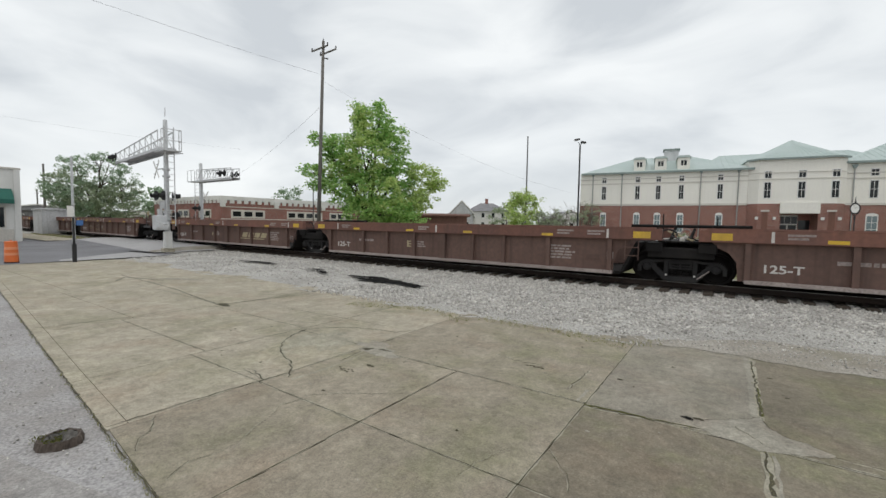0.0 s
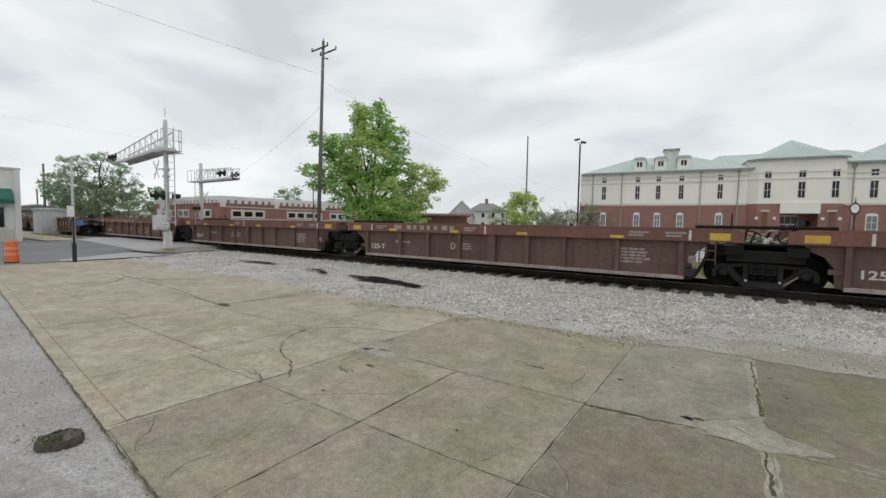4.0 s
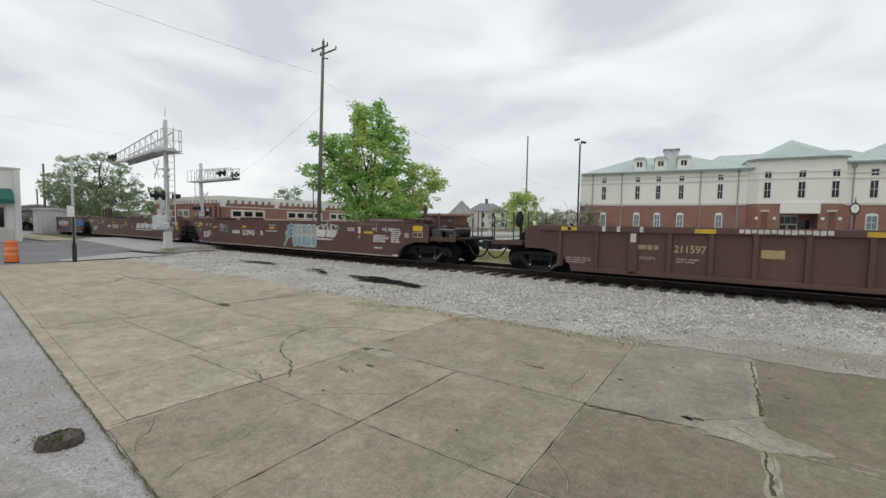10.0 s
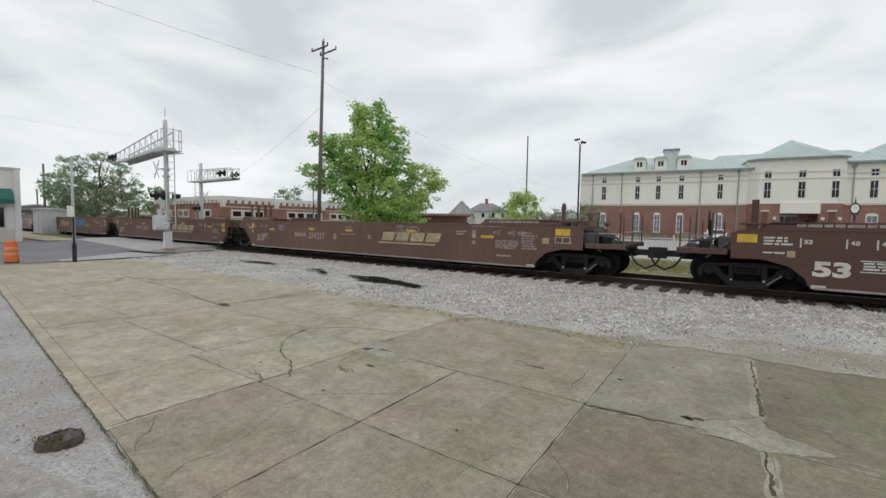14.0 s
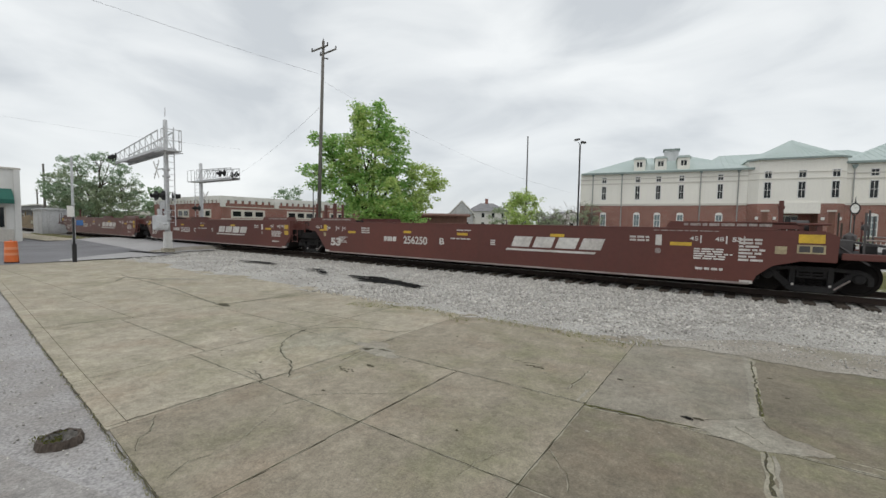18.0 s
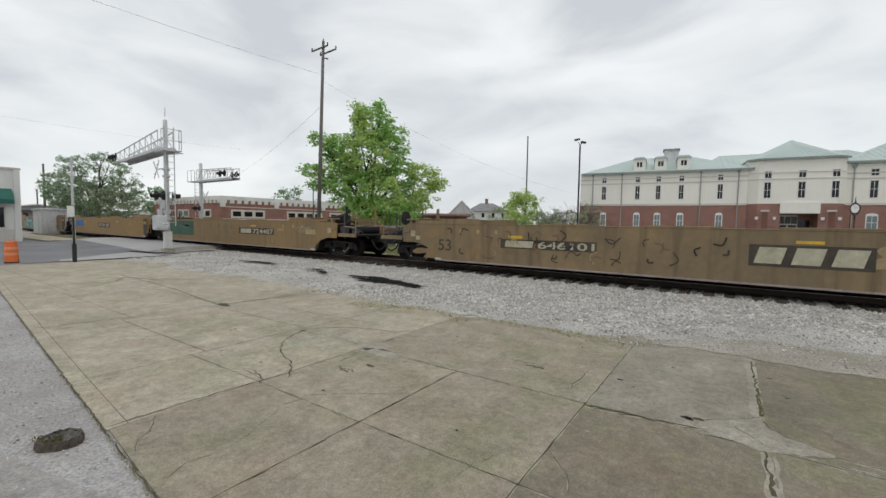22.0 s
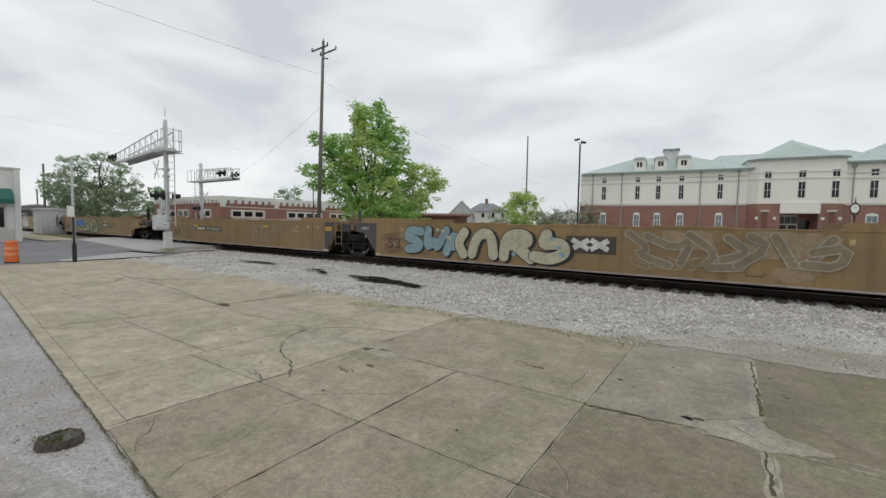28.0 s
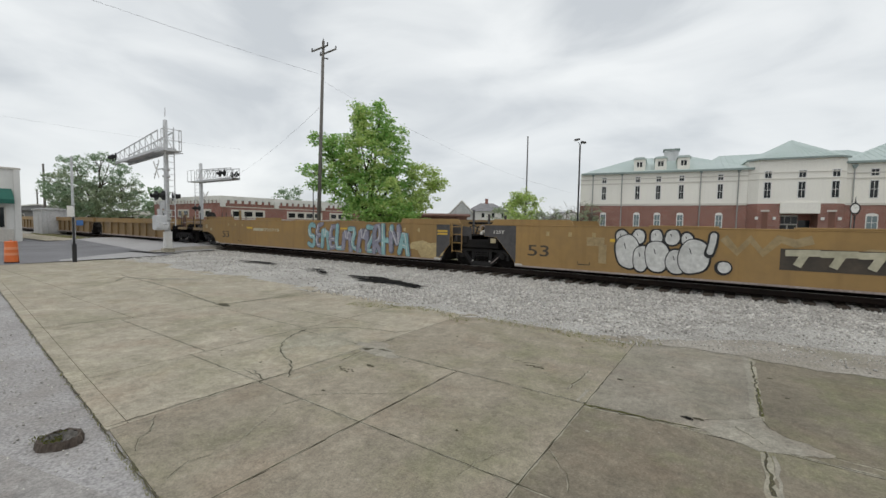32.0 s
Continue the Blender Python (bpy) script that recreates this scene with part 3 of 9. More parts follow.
# crumbled pale edges along the joints and the widest breaks
for k, (pts, w) in enumerate((
        ([(-1.17, 7.36), (0.3, 7.40), (2.5, 7.46)], 0.07),
        ([(-5.92, 4.51), (-5.79, 4.19), (-5.61, 3.88), (-5.27, 3.59), (-4.92, 3.40), (-4.70, 3.34), (-4.47, 3.19)], 0.09),
        ([(-5.92, 4.51), (-5.75, 4.79), (-5.41, 5.06), (-5.02, 5.22), (-4.59, 5.31)], 0.06),
        ([(-14.71, 4.62), (-15.51, 5.09), (-14.86, 5.31), (-13.85, 5.53)], 0.16),
        ([(0.30, 7.3), (0.31, 6.2), (0.31, 5.0)], 0.1), ([(0.31, 4.31), (0.32, 3.4), (0.32, 2.7)], 0.1),
        ([(-4.38, 4.38), (-2.76, 4.37), (-1.17, 4.37)], 0.05), ([(-1.17, 4.37), (0.3, 4.38), (3.6, 4.37)], 0.05),
        ([(-9.0, 2.9), (-6.03, 2.9)], 0.045), ([(-2.76, 2.69), (-1.17, 2.69), (0.3, 2.69)], 0.03),
        ([(-1.17, 1.1), (-1.17, 4.36), (-1.17, 7.3)], 0.035), ([(-2.76, 1.1), (-2.76, 2.69), (-2.77, 4.3)], 0.03),
        ([(-4.38, 2.7), (-4.38, 4.4), (-4.38, 7.1)], 0.05), ([(-6.0, 2.8), (-6.0, 4.5), (-6.0, 7.0)], 0.05), ([(-9.05, 2.9), (-9.05, 7.0)], 0.06), ([(-9.0, 4.55), (-6.03, 4.55)], 0.05), ([(-13.5, 4.75), (-9.1, 4.75)], 0.08),
        ([(-6.0, 4.43), (-4.4, 4.43)], 0.05), ([(-6.0, 2.70), (-4.38, 2.70), (-2.76, 2.69)], 0.045))):
    crack(pts, w, 160 + k, "worn_edge", 0.0016, 0.3, 0.11, 0.006)
    if k > 5:
        crack(pts, 0.015 if k in (9, 10, 11) else 0.012, 190 + k, "crack", 0.0026, 0.35, 0.10, 0.004)
crack([(-1.17, 4.32), (-0.9, 4.36), (-0.6, 4.39)], 0.045, 60, "weed", 0.004, 0.1, 0.03, 0.008)
crack([(-0.6, 4.39), (-0.2, 4.44)], 0.014, 62, "weed", 0.004)
for k, (pts, w) in enumerate((
        ([(-16.19, 5.24), (-11.97, 5.04), (-10.29, 4.81), (-9.09, 4.68)], 0.035), ([(-9.04, 4.69), (-8.97, 5.43), (-8.78, 7.0)], 0.03),
        ([(-4.47, 1.31), (-4.45, 2.03), (-4.40, 2.75), (-4.34, 3.09)], 0.020),
        ([(-3.65, 2.77), (-3.35, 3.05), (-2.84, 3.43)], 0.007), ([(-3.27, 1.63), (-3.29, 1.83), (-3.43, 2.09), (-3.52, 2.29), (-3.66, 2.5), (-3.54, 2.76)], 0.004),
        ([(-4.22, 1.57), (-4.10, 1.50), (-4.02, 1.38), (-3.81, 1.29)], 0.006),
        ([(-9.42, 1.80), (-9.36, 2.09), (-9.23, 2.84), (-9.13, 3.15)], 0.022), ([(-4.9, 2.82), (-4.41, 2.76)], 0.016),
        ([(0.75, 4.54), (1.2, 4.50), (1.8, 4.52)], 0.010))):
    crack(pts, w, 420 + k, "crack", 0.0032, 0.15, 0.07, 0.012)
    crack(pts, w * 3, 440 + k, "worn_edge", 0.0013, 0.2, 0.1, 0.02)
crack([(-4.15, 2.96), (-4.12, 3.38), (-4.16, 4.21)], 0.05, 460, "worn_edge", 0.0015, 0.3, 0.1, 0.01)
crack([(-1.26, 4.36), (-1.25, 4.74)], 0.05, 461, "patch", 0.0021, 0.4, 0.08, 0.006)
crack([(0.24, 7.34), (0.27, 6.12), (0.27, 5.06)], 0.07, 462, "patch", 0.0022, 0.6, 0.1, 0.008)
crack([(0.37, 4.26), (0.38, 3.6), (0.39, 3.0)], 0.045, 463, "patch", 0.0022, 0.3, 0.1, 0.01)
crack([(-1.3, 7.27), (-0.59, 7.26), (0.25, 7.34)], 0.05, 464, "patch", 0.0022, 0.5, 0.1, 0.01)
crack([(0.33, 6.0), (0.335, 5.4), (0.34, 5.1)], 0.026, 465, "weed", 0.0042, 0.1, 0.03, 0.01)
crack([(-3.0, 1.14), (-4.4, 1.27), (-9.6, 1.77), (-14.8, 2.27)], 0.02, 61)


def patch(name, cx, cy, rx, ry, seed, mat, parent, z=0.005, turn=0.0, rough=0.3):
    rnd = random.Random(seed)
    n = 60
    pts = []
    ph = [rnd.uniform(0, 6.28) for _ in range(4)]
    for i in range(n):
        a = 2 * math.pi * i / n
        k = 1 + rough * (0.5 * math.sin(2 * a + ph[0]) + 0.4 * math.sin(3 * a + ph[1]) + 0.3 * math.sin(5 * a + ph[2]) + 0.22 * math.sin(11 * a + ph[3]) + rnd.uniform(-0.3, 0.3))
        x, y = rx * k * math.cos(a), ry * k * math.sin(a)
        pts.append((cx + x * math.cos(turn) - y * math.sin(turn), cy + x * math.sin(turn) + y * math.cos(turn), z))
    pts.append((cx, cy, z + 0.006))
    return raw(name, pts, [(i, (i + 1) % n, n) for i in range(n)], mat, parent)




def wedge(pts, mat, z, seed):
    """A flat broken piece with a ragged rim, a little proud in the middle."""
    rim = wavy(list(pts) + [pts[0]], 0.03, 0.012, seed)[:-1]
    n = len(rim)
    c = (sum(p[0] for p in rim) / n, sum(p[1] for p in rim) / n)
    inner = [(c[0] + (x - c[0]) * 0.8, c[1] + (y - c[1]) * 0.8) for x, y in rim]
    verts = [(x, y, z) for x, y in rim] + [(x, y, z + 0.007) for x, y in inner] + [(c[0], c[1], z + 0.008)]
    faces = [(i, (i + 1) % n, n + (i + 1) % n, n + i) for i in range(n)] + [(n + i, n + (i + 1) % n, 2 * n) for i in range(n)]
    return raw("mortar_patch", verts, faces, mat, apron)


wedge([(-0.19, 4.50), (-0.12, 4.67), (0.24, 4.98), (0.31, 5.06), (0.35, 4.87), (0.48, 4.71), (0.64, 4.66), (0.79, 4.56), (0.73, 4.48), (0.49, 4.38), (0.28, 4.28), (0.15, 4.35), (-0.06, 4.38)], "patch", 0.003, 3)
crack([(-0.12, 4.67), (0.24, 4.98), (0.31, 5.06), (0.35, 4.87), (0.48, 4.71), (0.64, 4.67)], 0.008, 470, "crack", 0.006, 0.15, 0.05, 0.012)
crack([(0.10, 4.66), (0.22, 4.55), (0.30, 4.42)], 0.010, 471, "crack", 0.0125, 0.15, 0.05, 0.012)
patch("spalled_concrete", -5.15, 4.25, 0.42, 0.55, 45, "worn_edge", apron, z=0.0012, turn=0.4, rough=0.4)
patch("tar_spot", -0.27, 4.62, 0.05, 0.03, 5, "tar", apron, rough=0.5)
patch("tar_spot", -0.18, 4.66, 0.035, 0.03, 51, "crack", apron, rough=0.5)
patch("dirt_spot", -4.28, 4.34, 0.10, 0.045, 6, "crack", apron, z=0.004, turn=0.5, rough=0.5)
patch("dirt_spot", -4.06, 4.43, 0.10, 0.04, 61, "crack", apron, z=0.004, turn=0.4, rough=0.5)
for k in range(9):
    patch("dirt_spot", -3.92 + 0.05 * (k % 4) - 0.05 * (k // 4), 3.52 + 0.035 * (k // 3) + 0.012 * (k % 2), 0.017, 0.012, 470 + k, "crack", apron, z=0.003, rough=0.5)
for k in range(7):
    patch("dirt_spot", -2.13 + 0.035 * k, 5.10 + 0.02 * (k % 3), 0.022, 0.013, 480 + k, "crack", apron, z=0.003, rough=0.5)
patch("dirt_spot", -4.05, 4.35, 0.30, 0.18, 16, "patch", apron, z=0.0025)
patch("dirt_spot", -3.75, 3.85, 0.06, 0.03, 7, "crack", apron)
patch("dirt_spot", -9.0, 4.74, 0.22, 0.10, 9, "crack", apron)
patch("mortar_patch", -14.0, 5.9, 0.7, 0.14, 12, "patch", apron, turn=0.6)
patch("spalled_concrete", -4.35, 4.55, 0.3, 0.14, 46, "patch", apron, z=0.0022, rough=0.5)
patch("tar_spot", -1.02, 5.3, 0.03, 0.02, 13, "crack", apron)
for k in range(70):
    rnd = random.Random(300 + k)
    patch("stain", rnd.uniform(-8, 3), rnd.uniform(2.6, 6.5), rnd.uniform(0.01, 0.03), rnd.uniform(0.01, 0.02), 400 + k, rnd.choice(("crack", "patch")), apron, z=0.003)


# ---- ballast and track ----
def ballast_height(y):
    pts = ((7.0, -0.03), (7.6, 0.012), (9.4, 0.035), (10.8, 0.045), (12.2, 0.055), (12.55, 0.062), (12.8, 0.08), (13.3, 0.085), (15.0, 0.085), (15.6, 0.09), (16.6, 0.15), (17.6, 0.17))
    for (a, za), (c, zc) in zip(pts, pts[1:]):
        if a <= y <= c:
            return za + (zc - za) * (y - a) / (c - a)
    return 0.17


def ballast_edge(x):
    """The ballast laps over the slab unevenly."""
    return 7.35 + 0.28 * math.sin(x * 0.9) + 0.15 * math.sin(2.3 * x + 1) + (1.9 if x > 0.6 else 1.9 * max(0, (x + 1.4) / 2.0)) - (0.5 if -9 < x < -4 else 0)


def build_ballast():
    rnd = np.random.RandomState(3)
    xs = np.concatenate([np.linspace(-180, -26, 40), np.arange(-25, 9, 0.3), np.linspace(10, 120, 30)])
    ys = np.concatenate([np.arange(7.0, 13, 0.25), np.arange(13, 17.7, 0.4)])
    verts, faces = [], []
    for y in ys:
        for x in xs:
            e = ballast_edge(x)
            z = ballast_height(y) + rnd.uniform(-0.012, 0.012)
            if y < e + 0.15:
                z = -0.025 if y < e - 0.1 else 0.008
            if -41 < x < -25.2:
                z = min(z, 0.06)
            verts.append((x, y, z))
    n = len(xs)
    for j in range(len(ys) - 1):
        for i in range(n - 1):
            a = j * n + i
            faces.append((a, a + 1, a + n + 1, a + n))
    bed = raw("ballast", verts, faces, "ballast")
    tagged(bed, "pale grey crushed-stone ballast along the track", "ballast", kind="stuff")
    # loose stones on top
    ico = B()
    bmesh.ops.create_icosphere(ico, subdivisions=1, radius=1)
    base = np.array([v.co[:] for v in ico.verts])
    tri = np.array([[v.index for v in f.verts] for f in ico.faces])
    ico.free()
    V, F = [], []
    count = 0
    while count < 23500:
        if count > 21700:
            x, y = rnd.uniform(-14, -2.9), rnd.uniform(-1.5, 2.0)
            if y > 1.05 + 0.095 * (-3.0 - x):
                continue
            s = rnd.uniform(0.004, 0.012)
            V.append(base * (rnd.uniform(0.6, 1.2, 3) * s) + (x, y, s * 0.3 - 0.008))
            F.append(tri + count * len(base))
            count += 1
            continue
        if count > 19900:
            x = rnd.uniform(-1.2, 5)
            y = 7.42 + 2.3 * rnd.rand() ** 0.7
            s = rnd.uniform(0.006, 0.018)
            V.append(base * (rnd.uniform(0.6, 1.2, 3) * s) + (x, y, 0.012 + s * 0.3))
            F.append(tri + count * len(base))
            count += 1
            continue
        x = rnd.uniform(-25, 6) if rnd.rand() < 0.45 else rnd.uniform(-9, 4.5)
        y = rnd.uniform(7.0, 13.25)
        e = ballast_edge(x)
        if y < e - 0.25 or (y < e + 0.5 and rnd.rand() < 0.55) or (x < -9 and y < e + 2.2 and rnd.rand() < 0.45):
            continue
        s = rnd.uniform(0.012, 0.034) if y > e + 0.3 else rnd.uniform(0.008, 0.02)
        k = base * (rnd.uniform(0.6, 1.2, 3) * s) * (1 + rnd.uniform(-0.22, 0.22, (len(base), 1)))
        a = rnd.uniform(0, 6.28)
        r = np.array([[math.cos(a), -math.sin(a), 0], [math.sin(a), math.cos(a), 0], [0, 0, 1]])
        V.append(k @ r.T + (x, y, max(0.0, ballast_height(y)) + s * 0.35))
        F.append(tri + count * len(base))
        count += 1
    st = raw("ballast_stones", np.concatenate(V).tolist(), np.concatenate(F).tolist(), "stone")
    tagged(st, "loose pale grey ballast stones", "stones", kind="stuff")


build_ballast()
for k, (cx, cy, rx, ry, t) in enumerate(((-8.6, 9.35, 0.95, 0.30, -0.05), (-7.75, 9.22, 0.75, 0.24, 0.0), (-9.4, 9.6, 0.7, 0.22, 0.1), (-16.2, 10.05, 0.9, 0.22, 0.1), (-12.4, 9.9, 0.35, 0.14, 0.5), (-11.6, 9.55, 0.4, 0.13, -0.3), (-24.5, 9.3, 1.6, 0.25, 0.3))):
    t_ob = patch("tar_patch", cx, cy, rx, ry, 70 + k, "tar", None, z=max(0.0, ballast_height(cy)) + 0.06, turn=t, rough=0.4)
    tagged(t_ob, "black tarry spill lying on the pale ballast", "spill", "tar spills on the ballast")

TRACK_Y, RAIL_Z = 14.15, 0.30


def build_track():
    tr = thing("railway_track", "single railway track with rusty rails on dark timber ties", "railway track", pose(0, 0, 0), kind="structure")
    for s in (-1, 1):
        y = TRACK_Y + s * 0.755
        bm = B()
        prof = [(y - 0.07, 0.14), (y + 0.07, 0.14), (y + 0.07, 0.15), (y + 0.012, 0.165), (y + 0.012, 0.26), (y + 0.036, 0.268), (y + 0.036, 0.295), (y - 0.036, 0.295), (y - 0.036, 0.268), (y - 0.012, 0.26), (y - 0.012, 0.165), (y - 0.07, 0.15)]
        prism(bm, prof, -400, 250, "x")
        rail = part("rail", bm, "rail", tr)
        part("rail_head", box(B(), -400, 250, y - 0.03, y + 0.03, 0.295, 0.30), "rail_top", rail, "worn bright running surface")
    me = to_mesh("tie", box(B(), -0.115, 0.115, -1.46, 1.46, -0.17, 0.0), "tie", 0.012)
    plate = to_mesh("tie_plate", box(B(), -0.09, 0.09, -0.17, 0.17, 0.0, 0.012), "rail", 0)
    rnd = random.Random(4)
    x = -24.9
    while x < 9:
        ti = put("tie", me, tr, at=pose(x + rnd.uniform(-0.03, 0.03), TRACK_Y + rnd.uniform(-0.06, 0.05), 0.14 + rnd.uniform(-0.014, 0.006), 0, 0, rnd.uniform(-1.5, 1.5)))
        if x > -12:
            for s in (-1, 1):
                put("tie_plate", plate, ti, at=pose(0, s * 0.755, 0))
        x += 0.52
    return tr


track = build_track()


# ---- plants ----
def leaf_cloud(blobs, count, size, seed, shell=0.55):
    """Leaves in clumps over ellipsoids: (centre, radii, weight)."""
    rnd = np.random.RandomState(seed)
    w = np.array([b[2] for b in blobs], float)
    w /= w.sum()
    V = np.zeros((count * 4, 3))
    per = 30
    k = 0
    while k < count:
        c, r, _ = blobs[rnd.choice(len(blobs), p=w)]
        d = rnd.normal(size=3)
        d /= np.linalg.norm(d)
        rad = shell + (1.0 - shell) * rnd.rand() ** 0.7
        hub = np.array(c) + d * np.array(r) * rad
        spread = size * rnd.uniform(0.7, 1.5)
        for _ in range(min(per, count - k)):
            p = hub + np.clip(rnd.normal(size=3), -1.7, 1.7) * spread * (1, 1, 0.6)
            a = rnd.normal(size=3) * (1, 1, 0.45)
            a /= np.linalg.norm(a)
            b = np.cross(a, rnd.normal(size=3) * (0.6, 0.6, 1))
            b /= np.linalg.norm(b)
            s = size * rnd.uniform(0.55, 1.15)
            V[4 * k:4 * k + 4] = (p - a * s * 0.55, p + b * s * 0.42, p + a * s * 0.6, p - b * s * 0.42)
            k += 1
    return V.tolist(), [(4 * i, 4 * i + 1, 4 * i + 2, 4 * i + 3) for i in range(count)]


def limb(bm, p, q, r, r2, seed, n=4):
    rnd = random.Random(seed)
    p, q = Vector(p), Vector(q)
    prev, pr = p, r
    for i in range(1, n + 1):
        t = i / n
        c = p.lerp(q, t) + Vector((rnd.uniform(-1, 1), rnd.uniform(-1, 1), rnd.uniform(-0.4, 0.4))) * (q - p).length * 0.045 * (0 if i == n else 1)
        rr = r + (r2 - r) * t
        tube(bm, prev, c, pr, 7, rr)
        prev, pr = c, rr


def tree(at, label, blobs, leaves, size, leaf, seed, trunk_h, trunk_r, shell=0.5, second=None):
    tr = thing("tree", label, "tree", pose(*at))
    bm = B()
    limb(bm, (0, 0, -0.1), (0.1, 0, trunk_h), trunk_r, trunk_r * 0.7, seed)
    part("trunk", bm, "bark", tr)
    rnd = random.Random(seed)
    for i, (c, r, w) in enumerate(blobs):
        bm = B()
        start = Vector((0.1, 0, trunk_h * rnd.uniform(0.75, 1.0)))
        limb(bm, start, c, trunk_r * 0.5, trunk_r * 0.12, seed + i)
        for j in range(5):
            d = Vector((rnd.gauss(0, 1), rnd.gauss(0, 1), rnd.gauss(0.3, 0.8))).normalized()
            e = Vector(c) + Vector([d[k] * r[k] * 0.9 for k in range(3)])
            limb(bm, start.lerp(Vector(c), rnd.uniform(0.5, 1)), e, trunk_r * 0.16, trunk_r * 0.03, seed + 31 * i + j, 3)
        part("limb", bm, "bark", tr)
    v, f = leaf_cloud(blobs, leaves, size, seed, shell)
    raw("crown", v, f, leaf, tr)
    if second:
        v, f = leaf_cloud(second[0], second[1], size, seed + 9, shell)
        raw("crown", v, f, second[2], tr, "paler fresh green leaves")
    return tr


RX, RY = 0.8245, 0.5659  # picture-wide direction on the ground


def across(u, v, z):
    """A place beside a tree: u metres along the street view, v metres deeper."""
    return (u * RX - v * RY, u * RY + v * RX, z)


MAPLE = (-23.0, 23.2, 0.17)
tree(MAPLE, "broad fresh green maple tree in full leaf beside the track", [
    (across(0.3, 0, 6.4), (2.6, 2.6, 2.6), 3), (across(0.4, 0.2, 8.8), (1.5, 1.5, 1.6), 1.4), (across(1.9, 0, 7.6), (1.2, 1.3, 1.6), 0.8), (across(-1.6, 0, 6.0), (1.3, 1.4, 1.4), 0.9),
    (across(0.2, -0.4, 3.9), (3.0, 3.0, 1.6), 2.4), (across(0.8, -0.6, 2.5), (3.3, 2.6, 1.3), 1.9), (across(2.6, -0.2, 2.2), (2.2, 2.0, 1.2), 1.0), (across(-4.4, 0.3, 5.5), (1.4, 0.9, 0.4), 0.4), (across(-3.4, 0.3, 4.6), (1.2, 1.0, 0.8), 0.5), (across(-3.2, 0.4, 7.0), (0.7, 0.6, 0.9), 0.3), (across(-3.9, 0.4, 8.0), (0.4, 0.4, 0.7), 0.12), (across(-2.4, 0, 7.6), (0.8, 0.8, 0.7), 0.3),
    (across(2.4, 0.5, 5.2), (1.5, 1.5, 1.6), 1), (across(-0.7, 0, 9.9), (0.4, 0.5, 1.0), 0.2), (across(1.0, 0, 10.1), (0.5, 0.5, 0.8), 0.2), (across(-1.2, 0.3, 8.6), (0.35, 0.35, 0.6), 0.07)],
    27000, 0.20, "leaf_maple", 11, 2.4, 0.20, 0.5,
    ([(across(4.0, 0.6, 4.4), (1.6, 1.5, 1.9), 1), (across(4.9, 0.6, 5.0), (0.9, 0.8, 1.1), 0.3), (across(5.5, 0.4, 4.7), (0.5, 0.4, 0.4), 0.08), (across(3.2, 0.2, 3.2), (1.4, 1.2, 1.0), 0.6), (across(-0.3, -0.8, 9.2), (0.8, 0.8, 0.9), 0.3), (across(0.2, -1.9, 6.6), (2.2, 1.0, 2.0), 0.5), (across(1.2, -2.2, 3.6), (2.4, 1.0, 1.2), 0.5), (across(-2.0, -0.6, 5.6), (1.4, 0.9, 1.2), 0.3)], 7600, "leaf_lime"))
tree((-22.8, 51.2, 0.17), "small fresh lime-green tree before the houses", [
    (across(0, 0, 3.4), (2.2, 2.0, 2.0), 2), (across(0.5, 0, 5.0), (1.4, 1.3, 1.2), 0.8), (across(-1.1, 0, 4.9), (0.9, 0.9, 1.2), 0.4), (across(1.9, 0, 4.9), (0.7, 0.6, 1.0), 0.25), (across(0.2, 0, 1.6), (2.6, 2, 1.2), 1)], 4200, 0.26, "leaf_lime", 21, 1.6, 0.13, 0.4)
tree((-75.2, 21.2, 0.1), "sprawling half-bare tree beyond the crossing", [
    (across(-2, 0, 5.0), (4.5, 4, 2.6), 2.2), (across(2.2, 0, 8.4), (3.6, 3, 2.0), 1.0), (across(-2.4, 0, 9.3), (2.6, 2, 1.2), 0.5), (across(5.0, 0, 6.3), (1.8, 2, 2.4), 0.5), (across(-5.0, 0, 6.2), (2, 2, 2.2), 0.7),
    (across(0, 0, 2.6), (5.6, 4, 1.6), 1.6), (across(1.5, 0, 10.2), (2.0, 1.5, 0.7), 0.3)], 13000, 0.24, "leaf_hazed", 31, 3.2, 0.35, 0.45,
    ([(across(3.0, 0, 3.4), (4.6, 3, 2.4), 1.4), (across(-3, 0, 6.6), (3.4, 3, 2.2), 0.7), (across(4.2, 0.5, 5.6), (2.4, 2, 1.6), 0.4), (across(-4, 0, 3.4), (3, 2, 1.8), 0.8), (across(0.5, -0.5, 4.4), (4.6, 3, 2.6), 1.4)], 15000, "leaf_hazed_olive"))
tree((-86, 33, 0.1), "dark green tree rising behind the brick building", [(across(0, 0, 4.5), (3.5, 3, 3.2), 1), (across(3, 0, 3.4), (3, 3, 2.0), 0.7)], 1800, 0.5, "leaf_hazed", 41, 2, 0.3)
tree((-92, 66, 0.1), "round dark green tree behind the brick building", [(across(0, 0, 6.6), (4.2, 4, 3.4), 1), (across(7, 0, 5), (5, 4, 1.8), 0.5), (across(15, 0, 5), (4, 4, 2.2), 0.5)], 2600, 0.5, "leaf_hazed", 42, 3, 0.3)
tree((-60, 76, 0.1), "green tree beside the gabled house", [(across(-4, 0, 4.2), (5.5, 4, 3.6), 1), (across(-10, 0, 5.0), (5, 4, 3.5), 0.7)], 2400, 0.5, "leaf_lime", 43, 2.5, 0.25)
tree((-40, 82, 0.1), "young green tree behind the pale house", [(across(0, 0, 3), (4, 4, 2.8), 1), (across(7, 0, 2.5), (4, 3, 2.4), 0.8)], 1800, 0.5, "leaf_hazed_olive", 44, 2, 0.2)


